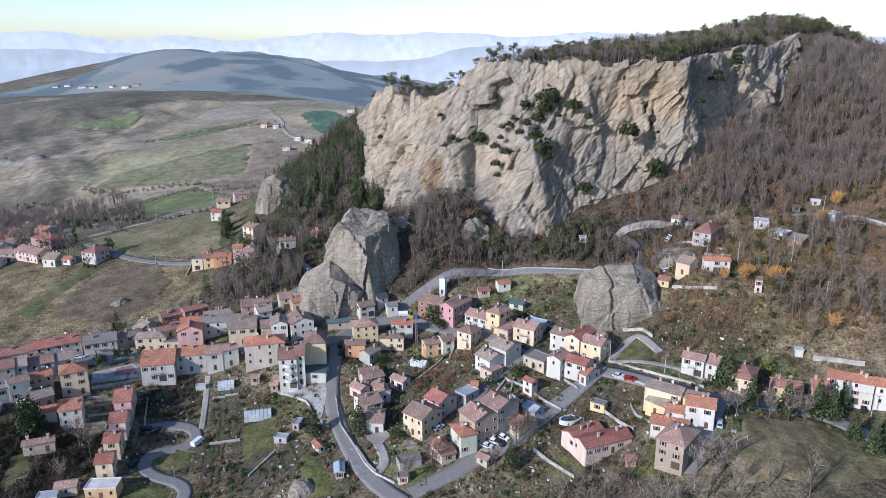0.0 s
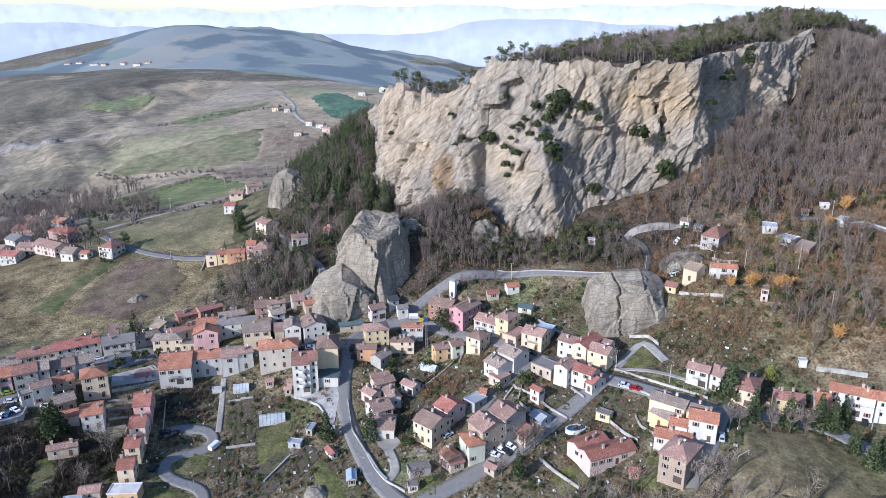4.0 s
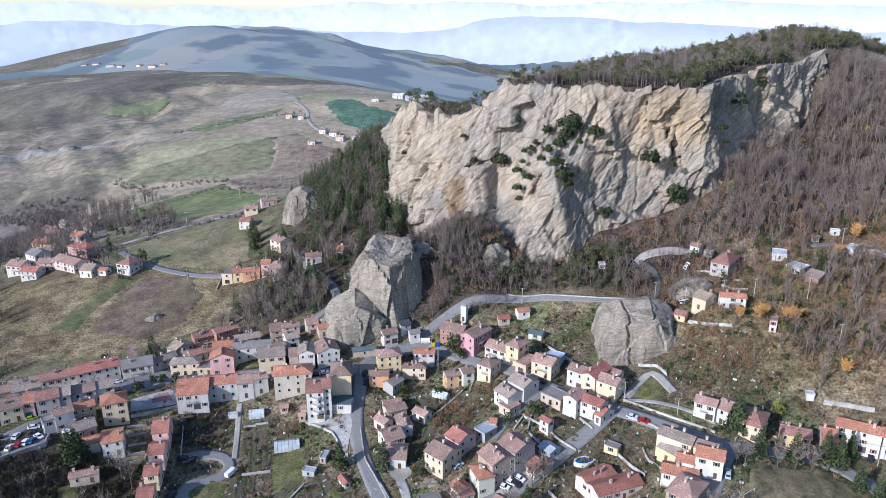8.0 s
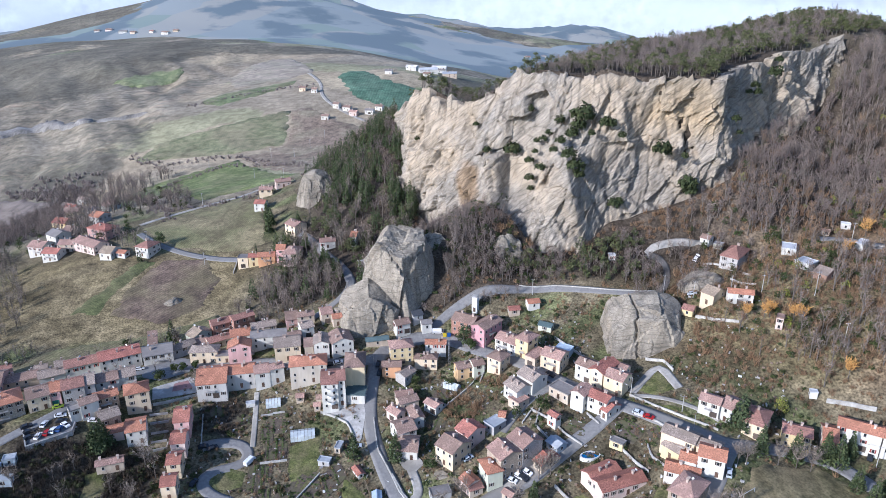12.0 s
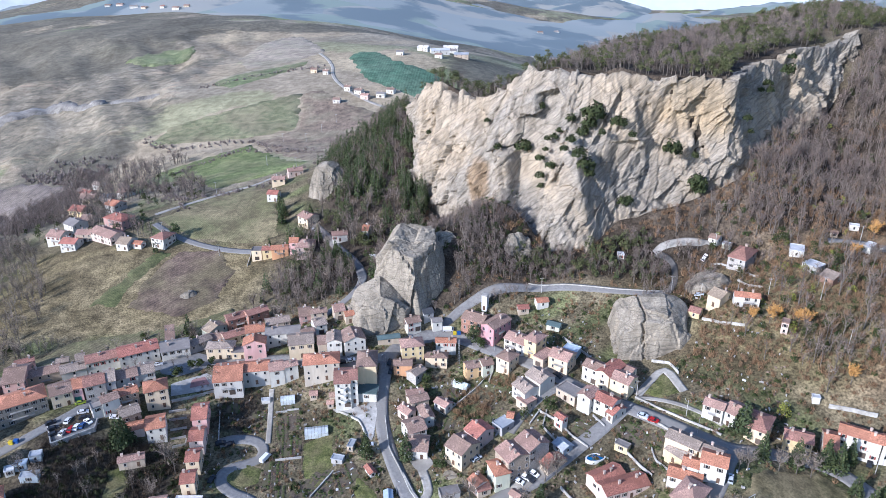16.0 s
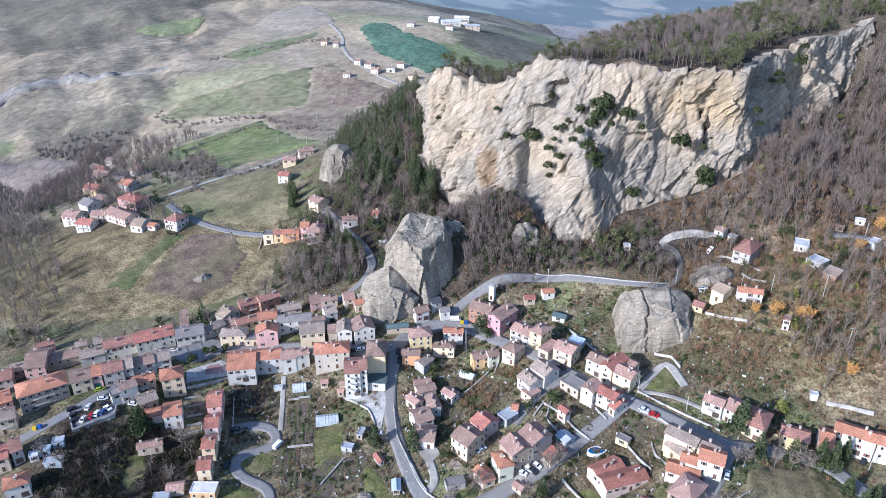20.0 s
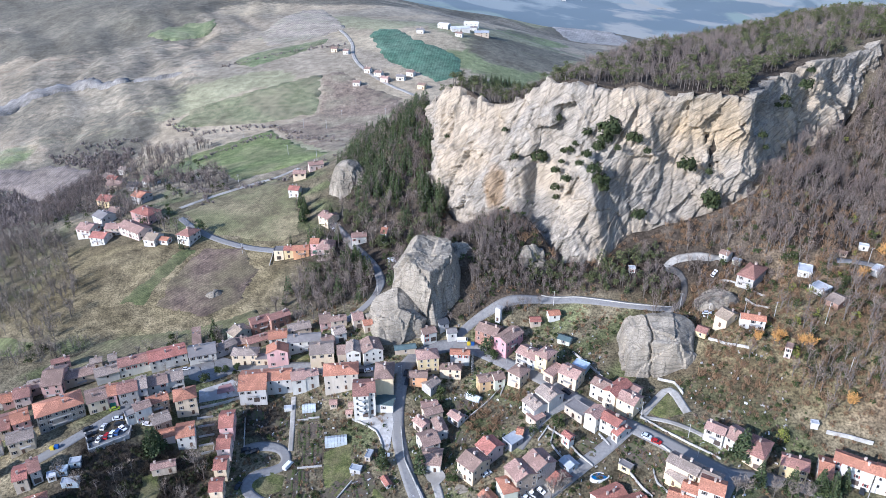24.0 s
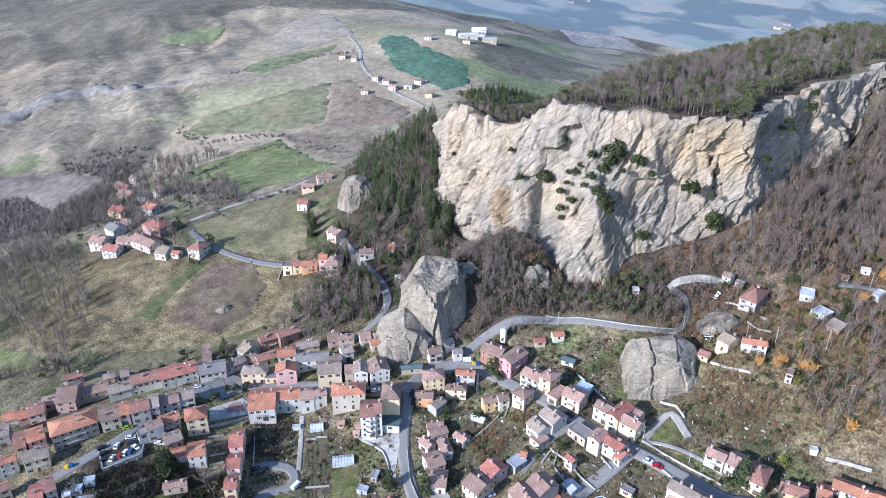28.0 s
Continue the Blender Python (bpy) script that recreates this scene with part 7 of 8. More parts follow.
# banks north of the western row and the valley below
wood("bare_wood", "bare trees on the bank behind the houses", BARE, scatter(10, -300, -110, 262, 345, 13, lambda x, y: (np.abs(y - (296 + 0.10 * (x + 180))) < 8) * 0.8 * (x < -135)), GREY_TWIGS, 10, 0.45, 0.9)
wood("evergreen_wood", "evergreens on the bank behind the houses", GREENS, scatter(11, -300, -135, 262, 345, 40, lambda x, y: (np.abs(y - (294 + 0.10 * (x + 180))) < 9) * 0.6), BROAD, 11, 0.5, 1.0)
wood("bare_wood", "grey bare trees along the valley floor", BARE, scatter(12, -420, -205, 300, 420, 26, lambda x, y: (x < -240 - 0.75 * np.maximum(y - 334, 0) + 0.1 * (334 - np.minimum(y, 334))) * (y < 420) * 0.75), GREY_TWIGS, 12, 0.6, 1.2)
wood("bare_wood", "bare trees on the bank below the ochre houses", BARE, scatter(13, -135, -60, 306, 372, 22, lambda x, y: (y < 362) * (x > -125 + 0.2 * (y - 310)) * 0.7), TWIGS, 13, 0.5, 1.0)
wood("evergreen_wood", "evergreens by the valley road", GREENS, scatter(14, -115, -60, 318, 366, 60, lambda x, y: 0.6 + 0 * x), BROAD, 14, 0.6, 1.1)
# round the western hamlet
wood("bare_wood", "bare trees round the hamlet", BARE, scatter(15, -380, -185, 395, 600, 24, lambda x, y: patchy(x, y, 25, -0.6, 0.2) * (x < -205 + 0.0 * y) * 0.9), TWIGS, 15, 0.7, 1.3)
wood("evergreen_wood", "dark trees round the hamlet", GREENS, scatter(16, -330, -195, 400, 560, 220, lambda x, y: 0.7 + 0 * x), BROAD, 16, 0.7, 1.3)
# open hills: hedges and thickets
FIELD_BOX = [(-340, -95, 480, 770), (-180, -60, 770, 935)]


def off_fields(x, y):
    k = np.ones(np.shape(x))
    for x0, x1, y0, y1 in FIELD_BOX:
        k = k * (1 - 0.93 * (x > x0) * (x < x1) * (y > y0) * (y < y1))
    return k


SCRUB_FAR = foliage("far brown scrub", (0.14, 0.118, 0.108), (0.29, 0.245, 0.215), (0.20, 0.17, 0.158))
THORNS = [scrub(90 + k, 3.0, 1.6, 26, 0.26) for k in range(6)]
wood("thicket", "purple-brown thickets and woods on the far slopes", THORNS, scatter(17, -950, 60, 440, 900, 7, lambda x, y: smooth(0.58, 0.8, scrub_cover(x, y)) * 0.85 * off_fields(x, y) * ((x < -60) | (behind_cliff(x, np.minimum(y, 600)) < 0)), 0, 0), SCRUB_FAR, 17, 0.6, 1.5)
wood("fir_wood", "dark fir plantation on the far hill", FIRS, [(-8 + 46 * math.sqrt(random.random()) * math.cos(k * 2.4), 735 + 34 * math.sqrt(random.random()) * math.sin(k * 2.4)) for k in range(260)], NEEDLES, 44, 0.7, 1.1)
for k, line in enumerate(([(-268, 560), (-225, 612), (-150, 590)], [(-340, 668), (-300, 634), (-225, 640), (-140, 572)], [(-240, 470), (-200, 470), (-160, 480), (-120, 520)], [(-205, 440), (-240, 500), (-300, 560)], [(-330, 800), (-250, 850), (-200, 860)])):
    wood("hedge", "brown hedge along the fields", THORNS, [(p[0] + random.uniform(-4, 4), p[1] + random.uniform(-5, 5)) for p in resample(line, 2.0)], SCRUB_FAR, 30 + k, 0.5, 1.1)
# gardens and rough corners of the village
wood("garden_shrubs", "green shrubs in the village gardens", SHRUBS, scatter(18, -125, 125, 178, 300, 15, lambda x, y: off_rocks(x, y) * 0.8, 0.8, 0.6), BROAD, 18, 0.3, 1.0)
wood("garden_scrub", "brown bushes and vines in the village gardens", SCRUBS, scatter(19, -125, 150, 175, 320, 8, lambda x, y: off_rocks(x, y) * 0.8, 0.8, 0.6), DRY, 19, 0.25, 0.95)
wood("brambles", "dark brambles on the steep bank below the car park", SCRUBS, scatter(20, -165, -117, 170, 216, 2.5, lambda x, y: (x - y < -330) * 0 + (y < 222 + 0.3 * (x + 117)) * 0.9, 1.0, 1.0), DARK_TWIGS, 20, 0.6, 1.3)
wood("brambles", "dark brambles in the overgrown garden", SCRUBS, scatter(21, -112, -92, 228, 250, 4, lambda x, y: 0.8 + 0 * x, 1.0, 1.0), DARK_TWIGS, 21, 0.5, 1.0)
wood("scrub", "brown bushes on the empty plot", SCRUBS, scatter(22, -12, 14, 236, 258, 5, lambda x, y: (y > 236 + 0.9 * (x - 2)) * 0.8 + 0 * x, 1.0, 1.0), DRY, 22, 0.6, 1.2)
wood("bare_wood", "bare trees below the football field", BARE, scatter(23, 30, 100, 165, 186, 18, lambda x, y: (y < 190 - 0.25 * np.abs(x - 60)) * 0.8, 1.5, 2), GREY_TWIGS, 23, 0.7, 1.2)
wood("bare_wood", "bare trees on the bank near the brambles", BARE, scatter(24, -170, -112, 165, 215, 70, lambda x, y: 0.7 + 0 * x, 1.5, 2), GREY_TWIGS, 24, 0.6, 1.0)

wood("bare_wood", "bare trees among the scrub below the tan slope", BARE, scatter(33, -250, -125, 262, 300, 30, lambda x, y: 0.5 * patchy(x, y, 12, -0.4, 0.3)), GREY_TWIGS, 33, 0.4, 0.8)
wood("evergreen_wood", "tall dark evergreens before the foot of the cliff", PINES, scatter(34, -34, 14, 334, 366, 70, lambda x, y: in_front(x, y, 2.0) * off_rocks(x, y) * 0.9), BROAD, 34, 0.4, 0.75)


def clutter(seed, count):
    """Boards, stones and boxes lying about in the gardens."""
    rng = np.random.default_rng(seed)
    out = []
    for x, y in scatter(seed, -115, 120, 182, 300, (235 * 118) / count, lambda x, y: off_rocks(x, y), 0.8, 0.8):
        a, w, d, h = rng.uniform(0, 3.1), rng.uniform(0.2, 1.4), rng.uniform(0.15, 0.6), rng.uniform(0.1, 0.6)
        v, f = box_data(-w / 2, w / 2, -d / 2, d / 2, -0.3, h)
        z = float(sheet(x, y)) + 0.15
        out.append(([(x + u * math.cos(a) - q * math.sin(a), y + u * math.sin(a) + q * math.cos(a), z + k) for u, q, k in v], f))
    return join_data(*out)


for seed, mt, label in ((41, CONCRETE, "grey stones and blocks lying in the gardens"), (42, WOOD, "weathered boards and crates lying in the gardens"), (43, WHITE_PAINT, "small white tubs and sheets lying in the gardens")):
    thing("garden_clutter", mesh_of("garden_clutter", *clutter(seed, 800 if seed < 43 else 160), mt), label, "clutter", kind="stuff")

wood("brambles", "dark green ivy and brambles on the steep bank", SHRUBS, scatter(47, -165, -112, 165, 216, 9, lambda x, y: (y < 222 + 0.3 * (x + 117)) * 0.8, 1.0, 1.0), foliage("dark ivy", (0.012, 0.016, 0.008), (0.045, 0.05, 0.02)), 47, 0.6, 1.5)

KINDS = {
    "rim_pine": (lambda s: clump_tree(s, 10, 2.7, 260, 0.42, 0.45, 9, 0.5), PINE, "slender dark pine on the brink of the cliff", "tree"),
    "round": (lambda s: clump_tree(s, 4.6, 2.1, 700, 0.36, 0.25, 14, 0.9), BROAD, "small round evergreen tree beside the square", "tree"),
    "cedar": (lambda s: fir_tree(s, 14, 4.2, 800, 0.75), NEEDLES, "large dark spreading conifer on the bank", "tree"),
    "fir": (lambda s: fir_tree(s, 13, 2.9, 700, 0.65), NEEDLES, "tall dark green fir tree", "tree"),
    "pine": (lambda s: clump_tree(s, 10, 3.4, 700, 0.5, 0.15, 18, 0.7), NEEDLES, "dark bushy pine beside the street", "tree"),
    "cypress": (lambda s: fir_tree(s, 9, 1.0, 220, 0.4), NEEDLES, "slim dark cypress beside a house", "tree"),
    "evergreen": (lambda s: clump_tree(s, 5.4, 2.4, 380, 0.42, 0.1, 12, 0.9), BROAD, "bushy evergreen tree in a garden", "tree"),
    "yellowgreen": (lambda s: clump_tree(s, 7, 3.2, 330, 0.45, 0.1, 14, 0.8), LIME, "yellow-green leafy tree behind the houses", "tree"),
    "willow": (lambda s: bare_tree(s, 8, 3.2, 13, 380, 0.14), GOLD, "willow with golden orange twigs", "tree"),
    "bare": (lambda s: bare_tree(s, 10, 4.0, 15, 260, 0.10), GREY_TWIGS, "bare winter tree with pale grey twigs", "tree")}


def single_tree(kind, x, y, seed):
    make, leaf, label, category = KINDS[kind]
    v, t, s = make(seed)
    ob = tagged(new("tree"), label, category)
    ob.matrix_world = Matrix.LocRotScale((x, y, float(sheet(x, y))), Euler((0, 0, seed * 0.7)), [0.85 + 0.3 * (seed * 37 % 100) / 100] * 3)
    for name, slot, mt in (("trunk", 0, BARK), ("crown", 1, leaf)):
        pick = t[s == slot]
        used, inv = np.unique(pick, return_inverse=True)
        sub(name, soup(name, v[used], inv.reshape(-1, 3), mt), ob)
    return ob


def T(kind, x, y):
    single_tree(kind, x, y, 100 + len(bpy.data.objects) % 997)


for u in range(25):                                              # a loose row along the brink
    bx, by, bdx, bdy = along(CLIFF_EDGE[1:14], (u + 0.5 * random.random()) / 25)
    if noise.noise((u * 0.37, 3.1, 0)) > -0.22:
        off = 4.5 + 6 * random.random()
        T("rim_pine", bx - bdy * off, by + bdx * off)
for u in range(9):                                               # the clump in the notch
    T("rim_pine", -34 + 30 * random.random() ** 0.8, 423 + 14 * random.random())
T("round", -133.0, 255.2)
T("round", -129.3, 262.3)
T("round", -125.9, 263.7)
T("round", -122.0, 266.0)
T("cedar", -137.3, 214.5)
T("cedar", -138.9, 212.7)
T("fir", 98.0, 206.0)
T("fir", 110.2, 206.8)
T("fir", 124.7, 206.6)
T("fir", 120.6, 207.5)
T("fir", 126.0, 195.3)
T("fir", 130.6, 210.9)
T("fir", 132.4, 190.8)
T("fir", 127.3, 187.4)
T("fir", -44.4, 218.6)
T("fir", -28.3, 216.3)
T("pine", -4.9, 282.0)
T("round", -1.2, 279.5)
T("cedar", 95.5, 219.9)
T("yellowgreen", 114.2, 230.4)
T("willow", 111.4, 269.4)
T("willow", 118.2, 268.3)
T("willow", 120.7, 269.2)
T("willow", 128.7, 265.6)
T("willow", 131.1, 264.0)
T("willow", 140.9, 240.4)
T("willow", 178.0, 317.0)
T("bare", -120.3, 210.2)
T("bare", -119.3, 195.1)
T("bare", -167.0, 194.4)
T("bare", -158.3, 191.6)
T("bare", 103.3, 203.4)
T("bare", 109.5, 203.5)
T("bare", 114.3, 203.0)
T("bare", -114.8, 250.2)
T("bare", 27.6, 206.5)
T("bare", 23.3, 204.0)
T("fir", 20.9, 193.2)
T("bare", 15.9, 193.1)
T("bare", 75.8, 181.8)
T("bare", 72.6, 179.1)
T("bare", -10.3, 190.8)
T("bare", -3.5, 196.7)
T("evergreen", 139.9, 321.7)
T("evergreen", 136.2, 321.3)
T("fir", -145.7, 298.1)
T("round", -171.3, 301.3)
T("cypress", -200.8, 383.2)
T("cypress", -199.1, 383.2)
T("cypress", -129.8, 385.2)
T("fir", -134.4, 427.1)
T("fir", -129.3, 418.2)
T("fir", -128.2, 408.1)
T("fir", -84.1, 360.7)
T("fir", -80.5, 355.7)
T("fir", -76.5, 351.7)
T("fir", -73.6, 349.6)
T("fir", -108.1, 403.8)
T("fir", -99.3, 382.5)
T("cypress", -23.0, 269.2)
T("evergreen", -11.9, 215.4)
T("evergreen", -14.9, 211.4)
T("evergreen", -9.6, 256.9)
T("evergreen", 26.8, 236.5)
T("evergreen", 16.6, 233.1)
T("bare", 88.2, 199.7)
T("bare", 91.3, 200.2)
T("evergreen", 30.3, 261.1)
T("evergreen", -24.6, 258.6)
T("pine", -195.2, 402.6)
T("willow", 163.1, 301.7)



# ---------------------------------------------------------------- bushes on the cliff
HOLM = foliage("dark holm oak leaves", (0.016, 0.024, 0.010), (0.055, 0.062, 0.024), (0.035, 0.045, 0.018))
BUSH_ME = [soup("bush", *shrub(200 + k, 1.0, 1.0, 150, 0.28)[:2], HOLM) for k in range(4)]


def cliff_bush(x, y, z, r):
    k = len(bpy.data.objects)
    ob = thing("bush", BUSH_ME[k % 4], "dark evergreen bush rooted in the cliff face", "bush", group="bushes on the cliff")
    ob.matrix_world = Matrix.LocRotScale((x, y - 0.3 * r, z - 0.5 * r), Euler((0, 0, k * 1.7)), (1.05 * r, 1.05 * r, 1.25 * r))


# ---------------------------------------------------------------- cars
PAINT = {"white": (0.72, 0.72, 0.72), "dark": (0.03, 0.033, 0.04), "red": (0.32, 0.02, 0.02), "blue": (0.04, 0.08, 0.2), "silver": (0.42, 0.46, 0.5), "green": (0.28, 0.36, 0.04)}
TYRE = material("black tyre rubber", (0.02, 0.02, 0.02), (0.03, 0.03, 0.03), 4, 0.8, 0.1)


def profile_body(points, half, inset, z_in):
    """A body from its side outline, drawn in above the height z_in."""
    v = []
    for side in (-1, 1):
        for x, z in points:
            v.append((x, side * (half - (inset if z > z_in else 0)), z))
    n = len(points)
    f = [tuple(range(n - 1, -1, -1)), tuple(range(n, 2 * n))] + [(i, (i + 1) % n, (i + 1) % n + n, i + n) for i in range(n)]
    return v, f


CAR_BODY = profile_body([(-2.05, 0.3), (2.05, 0.3), (2.1, 0.55), (2.0, 0.78), (1.1, 0.92), (0.4, 1.38), (-1.2, 1.42), (-1.85, 0.98), (-2.08, 0.85)], 0.85, 0.12, 1.2)
CAR_GLASS = [([(1.06, -0.74, 0.955), (1.06, 0.74, 0.955), (0.45, 0.66, 1.37), (0.45, -0.66, 1.37)], "windscreen"), ([(-1.82, 0.72, 1.03), (-1.82, -0.72, 1.03), (-1.26, -0.66, 1.41), (-1.26, 0.66, 1.41)], "rear_window")]
VAN_BODY = profile_body([(-2.5, 0.35), (2.5, 0.35), (2.55, 0.9), (2.2, 1.15), (1.6, 1.95), (-2.45, 2.0), (-2.55, 1.2)], 0.95, 0.1, 1.6)


def wheel_mesh():
    n = 12
    v = [(0.31 * math.cos(2 * math.pi * i / n), y, 0.31 * math.sin(2 * math.pi * i / n)) for y in (-0.1, 0.1) for i in range(n)]
    return mesh_of("wheel", v, [(i, (i + 1) % n, (i + 1) % n + n, i + n) for i in range(n)] + [tuple(range(n - 1, -1, -1)), tuple(range(n, 2 * n))], TYRE)


WHEEL_ME = wheel_mesh()
GLASS_ME = {}
for quad_v, quad_name in CAR_GLASS:
    low = [(x * 0.98, y, z - 0.03) for x, y, z in quad_v]
    up = [(x * 1.0, y, z + 0.012) for x, y, z in quad_v]
    GLASS_ME[quad_name] = mesh_of(quad_name, up + low, [(0, 1, 2, 3), (7, 6, 5, 4)] + [(i, i + 4, (i + 1) % 4 + 4, (i + 1) % 4) for i in range(4)], GLASS)
SIDE_V = [(0.95, 0.96), (0.38, 1.33), (-1.15, 1.36), (-1.55, 1.0)]
GLASS_ME["side_window"] = mesh_of("side_window", [(x, y, z) for y in (-0.865, 0.865) for x, z in SIDE_V], [(3, 2, 1, 0), (4, 5, 6, 7), (0, 1, 5, 4), (1, 2, 6, 5), (2, 3, 7, 6), (3, 0, 4, 7)], GLASS)
CAR_ME = {}


def ground_turn(x, y, turn):
    """A pose on the sloping ground, along the way that a thing faces."""
    c, s = math.cos(radians(turn)), math.sin(radians(turn))
    dz = float(sheet(x + 2 * c, y + 2 * s) - sheet(x - 2 * c, y - 2 * s)) / 4
    dy = float(sheet(x - s, y + c) - sheet(x + s, y - c)) / 2
    return pose(x, y, float(sheet(x, y)) + 0.24, 0, 0, turn) @ pose(0, 0, 0, math.degrees(math.atan(dy)), -math.degrees(math.atan(dz)), 0)


def car(x, y, turn, colour, lift=None):
    if colour not in CAR_ME:
        c = PAINT[colour]
        CAR_ME[colour] = mesh_of("body", *CAR_BODY, material("car paint " + colour, shade(c, 0.95), shade(c, 1.05), 2, 0.25, 0.0))
    ob = tagged(new("car"), "parked small %s car on the asphalt" % colour, "car", "parked cars")
    on_deck = -171 < x < -149 and 206 < y < 228 and y < x + 383.5
    ob.matrix_world = pose(x, y, DECK_Z + 0.02, 0, 0, turn) if on_deck else ground_turn(x, y, turn)
    sub("body", CAR_ME[colour], ob)
    for name in ("windscreen", "rear_window", "side_window"):
        sub(name, GLASS_ME[name], ob, None, "dark glass")
    for u in (-1.3, 1.3):
        for w in (-0.78, 0.78):
            sub("wheel", WHEEL_ME, ob, pose(u, w, 0.31))


def van(x, y, turn):
    ob = tagged(new("van"), "white delivery van parked at the roadside", "van")
    ob.matrix_world = ground_turn(x, y, turn)
    if "van" not in CAR_ME:
        CAR_ME["van"] = mesh_of("body", *VAN_BODY, MATS.get("car paint white") or WHITE_PAINT)
    sub("body", CAR_ME["van"], ob)
    sub("windscreen", mesh_of("windscreen", *join_data(([(2.17, -0.8, 1.2), (2.17, 0.8, 1.2), (1.65, 0.78, 1.9), (1.65, -0.78, 1.9), (2.1, -0.8, 1.15), (2.1, 0.8, 1.15), (1.6, 0.78, 1.85), (1.6, -0.78, 1.85)], [(0, 1, 2, 3), (7, 6, 5, 4), (0, 4, 5, 1), (1, 5, 6, 2), (2, 6, 7, 3), (3, 7, 4, 0)])), GLASS), ob, None, "dark glass")
    for u in (-1.6, 1.6):
        for w in (-0.86, 0.86):
            sub("wheel", WHEEL_ME, ob, pose(u, w, 0.31))


# ---------------------------------------------------------------- car park deck on its retaining wall
DECK_Z = 0.6
DECK = [(-169.3, 216.9), (-156.9, 226.6), (-151.8, 222.2), (-150.0, 216.4), (-161.6, 206.3)]
deck = tagged(new("car_park"), "raised asphalt car park on a concrete retaining wall", "car park", kind="structure")
n = len(DECK)
sub("deck", mesh_of("deck", [(x, y, DECK_Z - 0.3) for x, y in DECK] + [(x, y, DECK_Z) for x, y in DECK], [tuple(range(n - 1, -1, -1)), tuple(range(n, 2 * n))] + [(i, (i + 1) % n, (i + 1) % n + n, i + n) for i in range(n)], ASPHALT), deck)
for a, b in zip(DECK[2:], DECK[3:] + DECK[:1]):
    dx, dy = b[0] - a[0], b[1] - a[1]
    q = math.hypot(dx, dy)
    me = mesh_of("retaining_wall", *box_data(0, q, -0.2, 0.25, -9, DECK_Z + 0.7), CONCRETE)
    sub("retaining_wall", me, deck, pose(a[0], a[1], 0, 0, 0, math.degrees(math.atan2(dy, dx))))
    for k in range(int(q / 4)):
        sub("buttress", mesh_of("buttress", *box_data(-0.3, 0.3, -0.9, -0.15, -9, DECK_Z - 0.6), CONCRETE), deck, pose(a[0] + dx * (k + 0.5) * 4 / q, a[1] + dy * (k + 0.5) * 4 / q, 0, 0, 0, math.degrees(math.atan2(dy, dx)) + 180))


# ---------------------------------------------------------------- poles, lamps, wires
POLES = []


def pole(x, y, h):
    z = float(sheet(x, y))
    ob = tagged(new("utility_pole"), "weathered concrete utility pole on the slope", "pole", "utility poles")
    ob.matrix_world = pose(x, y, z)
    sub("post", mesh_of("post", *tube_data(0, 0, -0.6, h, 0.17, 0.11), CONCRETE), ob)
    sub("crossarm", mesh_of("crossarm", *box_data(-0.9, 0.9, -0.05, 0.05, h - 0.5, h - 0.4), METAL), ob)
    for u in (-0.8, 0.8):
        sub("insulator", mesh_of("insulator", *tube_data(u, 0, h - 0.4, h - 0.2, 0.06, 0.04, 6), WHITE_PAINT), ob)
    POLES.append((x, y, z + h - 0.3))


def wire(a, b, sag=1.2):
    (ax, ay, az), (bx, by, bz) = POLES[a], POLES[b]
    cu = bpy.data.curves.new("power_line", "CURVE")
    cu.dimensions, cu.bevel_depth, cu.bevel_resolution = "3D", 0.03, 0
    sp = cu.splines.new("POLY")
    sp.points.add(12)
    for k, p in enumerate(sp.points):
        u = k / 12
        p.co = (ax + (bx - ax) * u, ay + (by - ay) * u, az + (bz - az) * u - sag * 4 * u * (1 - u), 1)
    cu.materials.append(TYRE)
    thing("power_line", cu, "thin sagging power line between two poles", "cable")


LAMP_ME = {"post": shared("post", tube_data(0, 0, -0.4, 7, 0.08, 0.05), METAL), "arm": shared("arm", box_data(0, 1.5, -0.04, 0.04, 6.92, 7.0), METAL), "head": shared("head", box_data(1.2, 1.9, -0.13, 0.13, 6.83, 6.92), WHITE_PAINT)}


def street_lamp(x, y):
    ob = tagged(new("street_lamp"), "grey metal street lamp with a white head", "street lamp", "street lamps")
    ob.matrix_world = pose(x, y, float(sheet(x, y)), 0, 0, (x * 37) % 360)
    for name, me in LAMP_ME.items():
        sub(name, me, ob)


# ---------------------------------------------------------------- gardens
SOIL = material("dark garden soil", (0.055, 0.043, 0.034), (0.115, 0.09, 0.07), 1.2, 0.95, 0.5, 0.3, (0.085, 0.085, 0.04))
KALE = foliage("green vegetables", (0.04, 0.07, 0.02), (0.10, 0.14, 0.04))


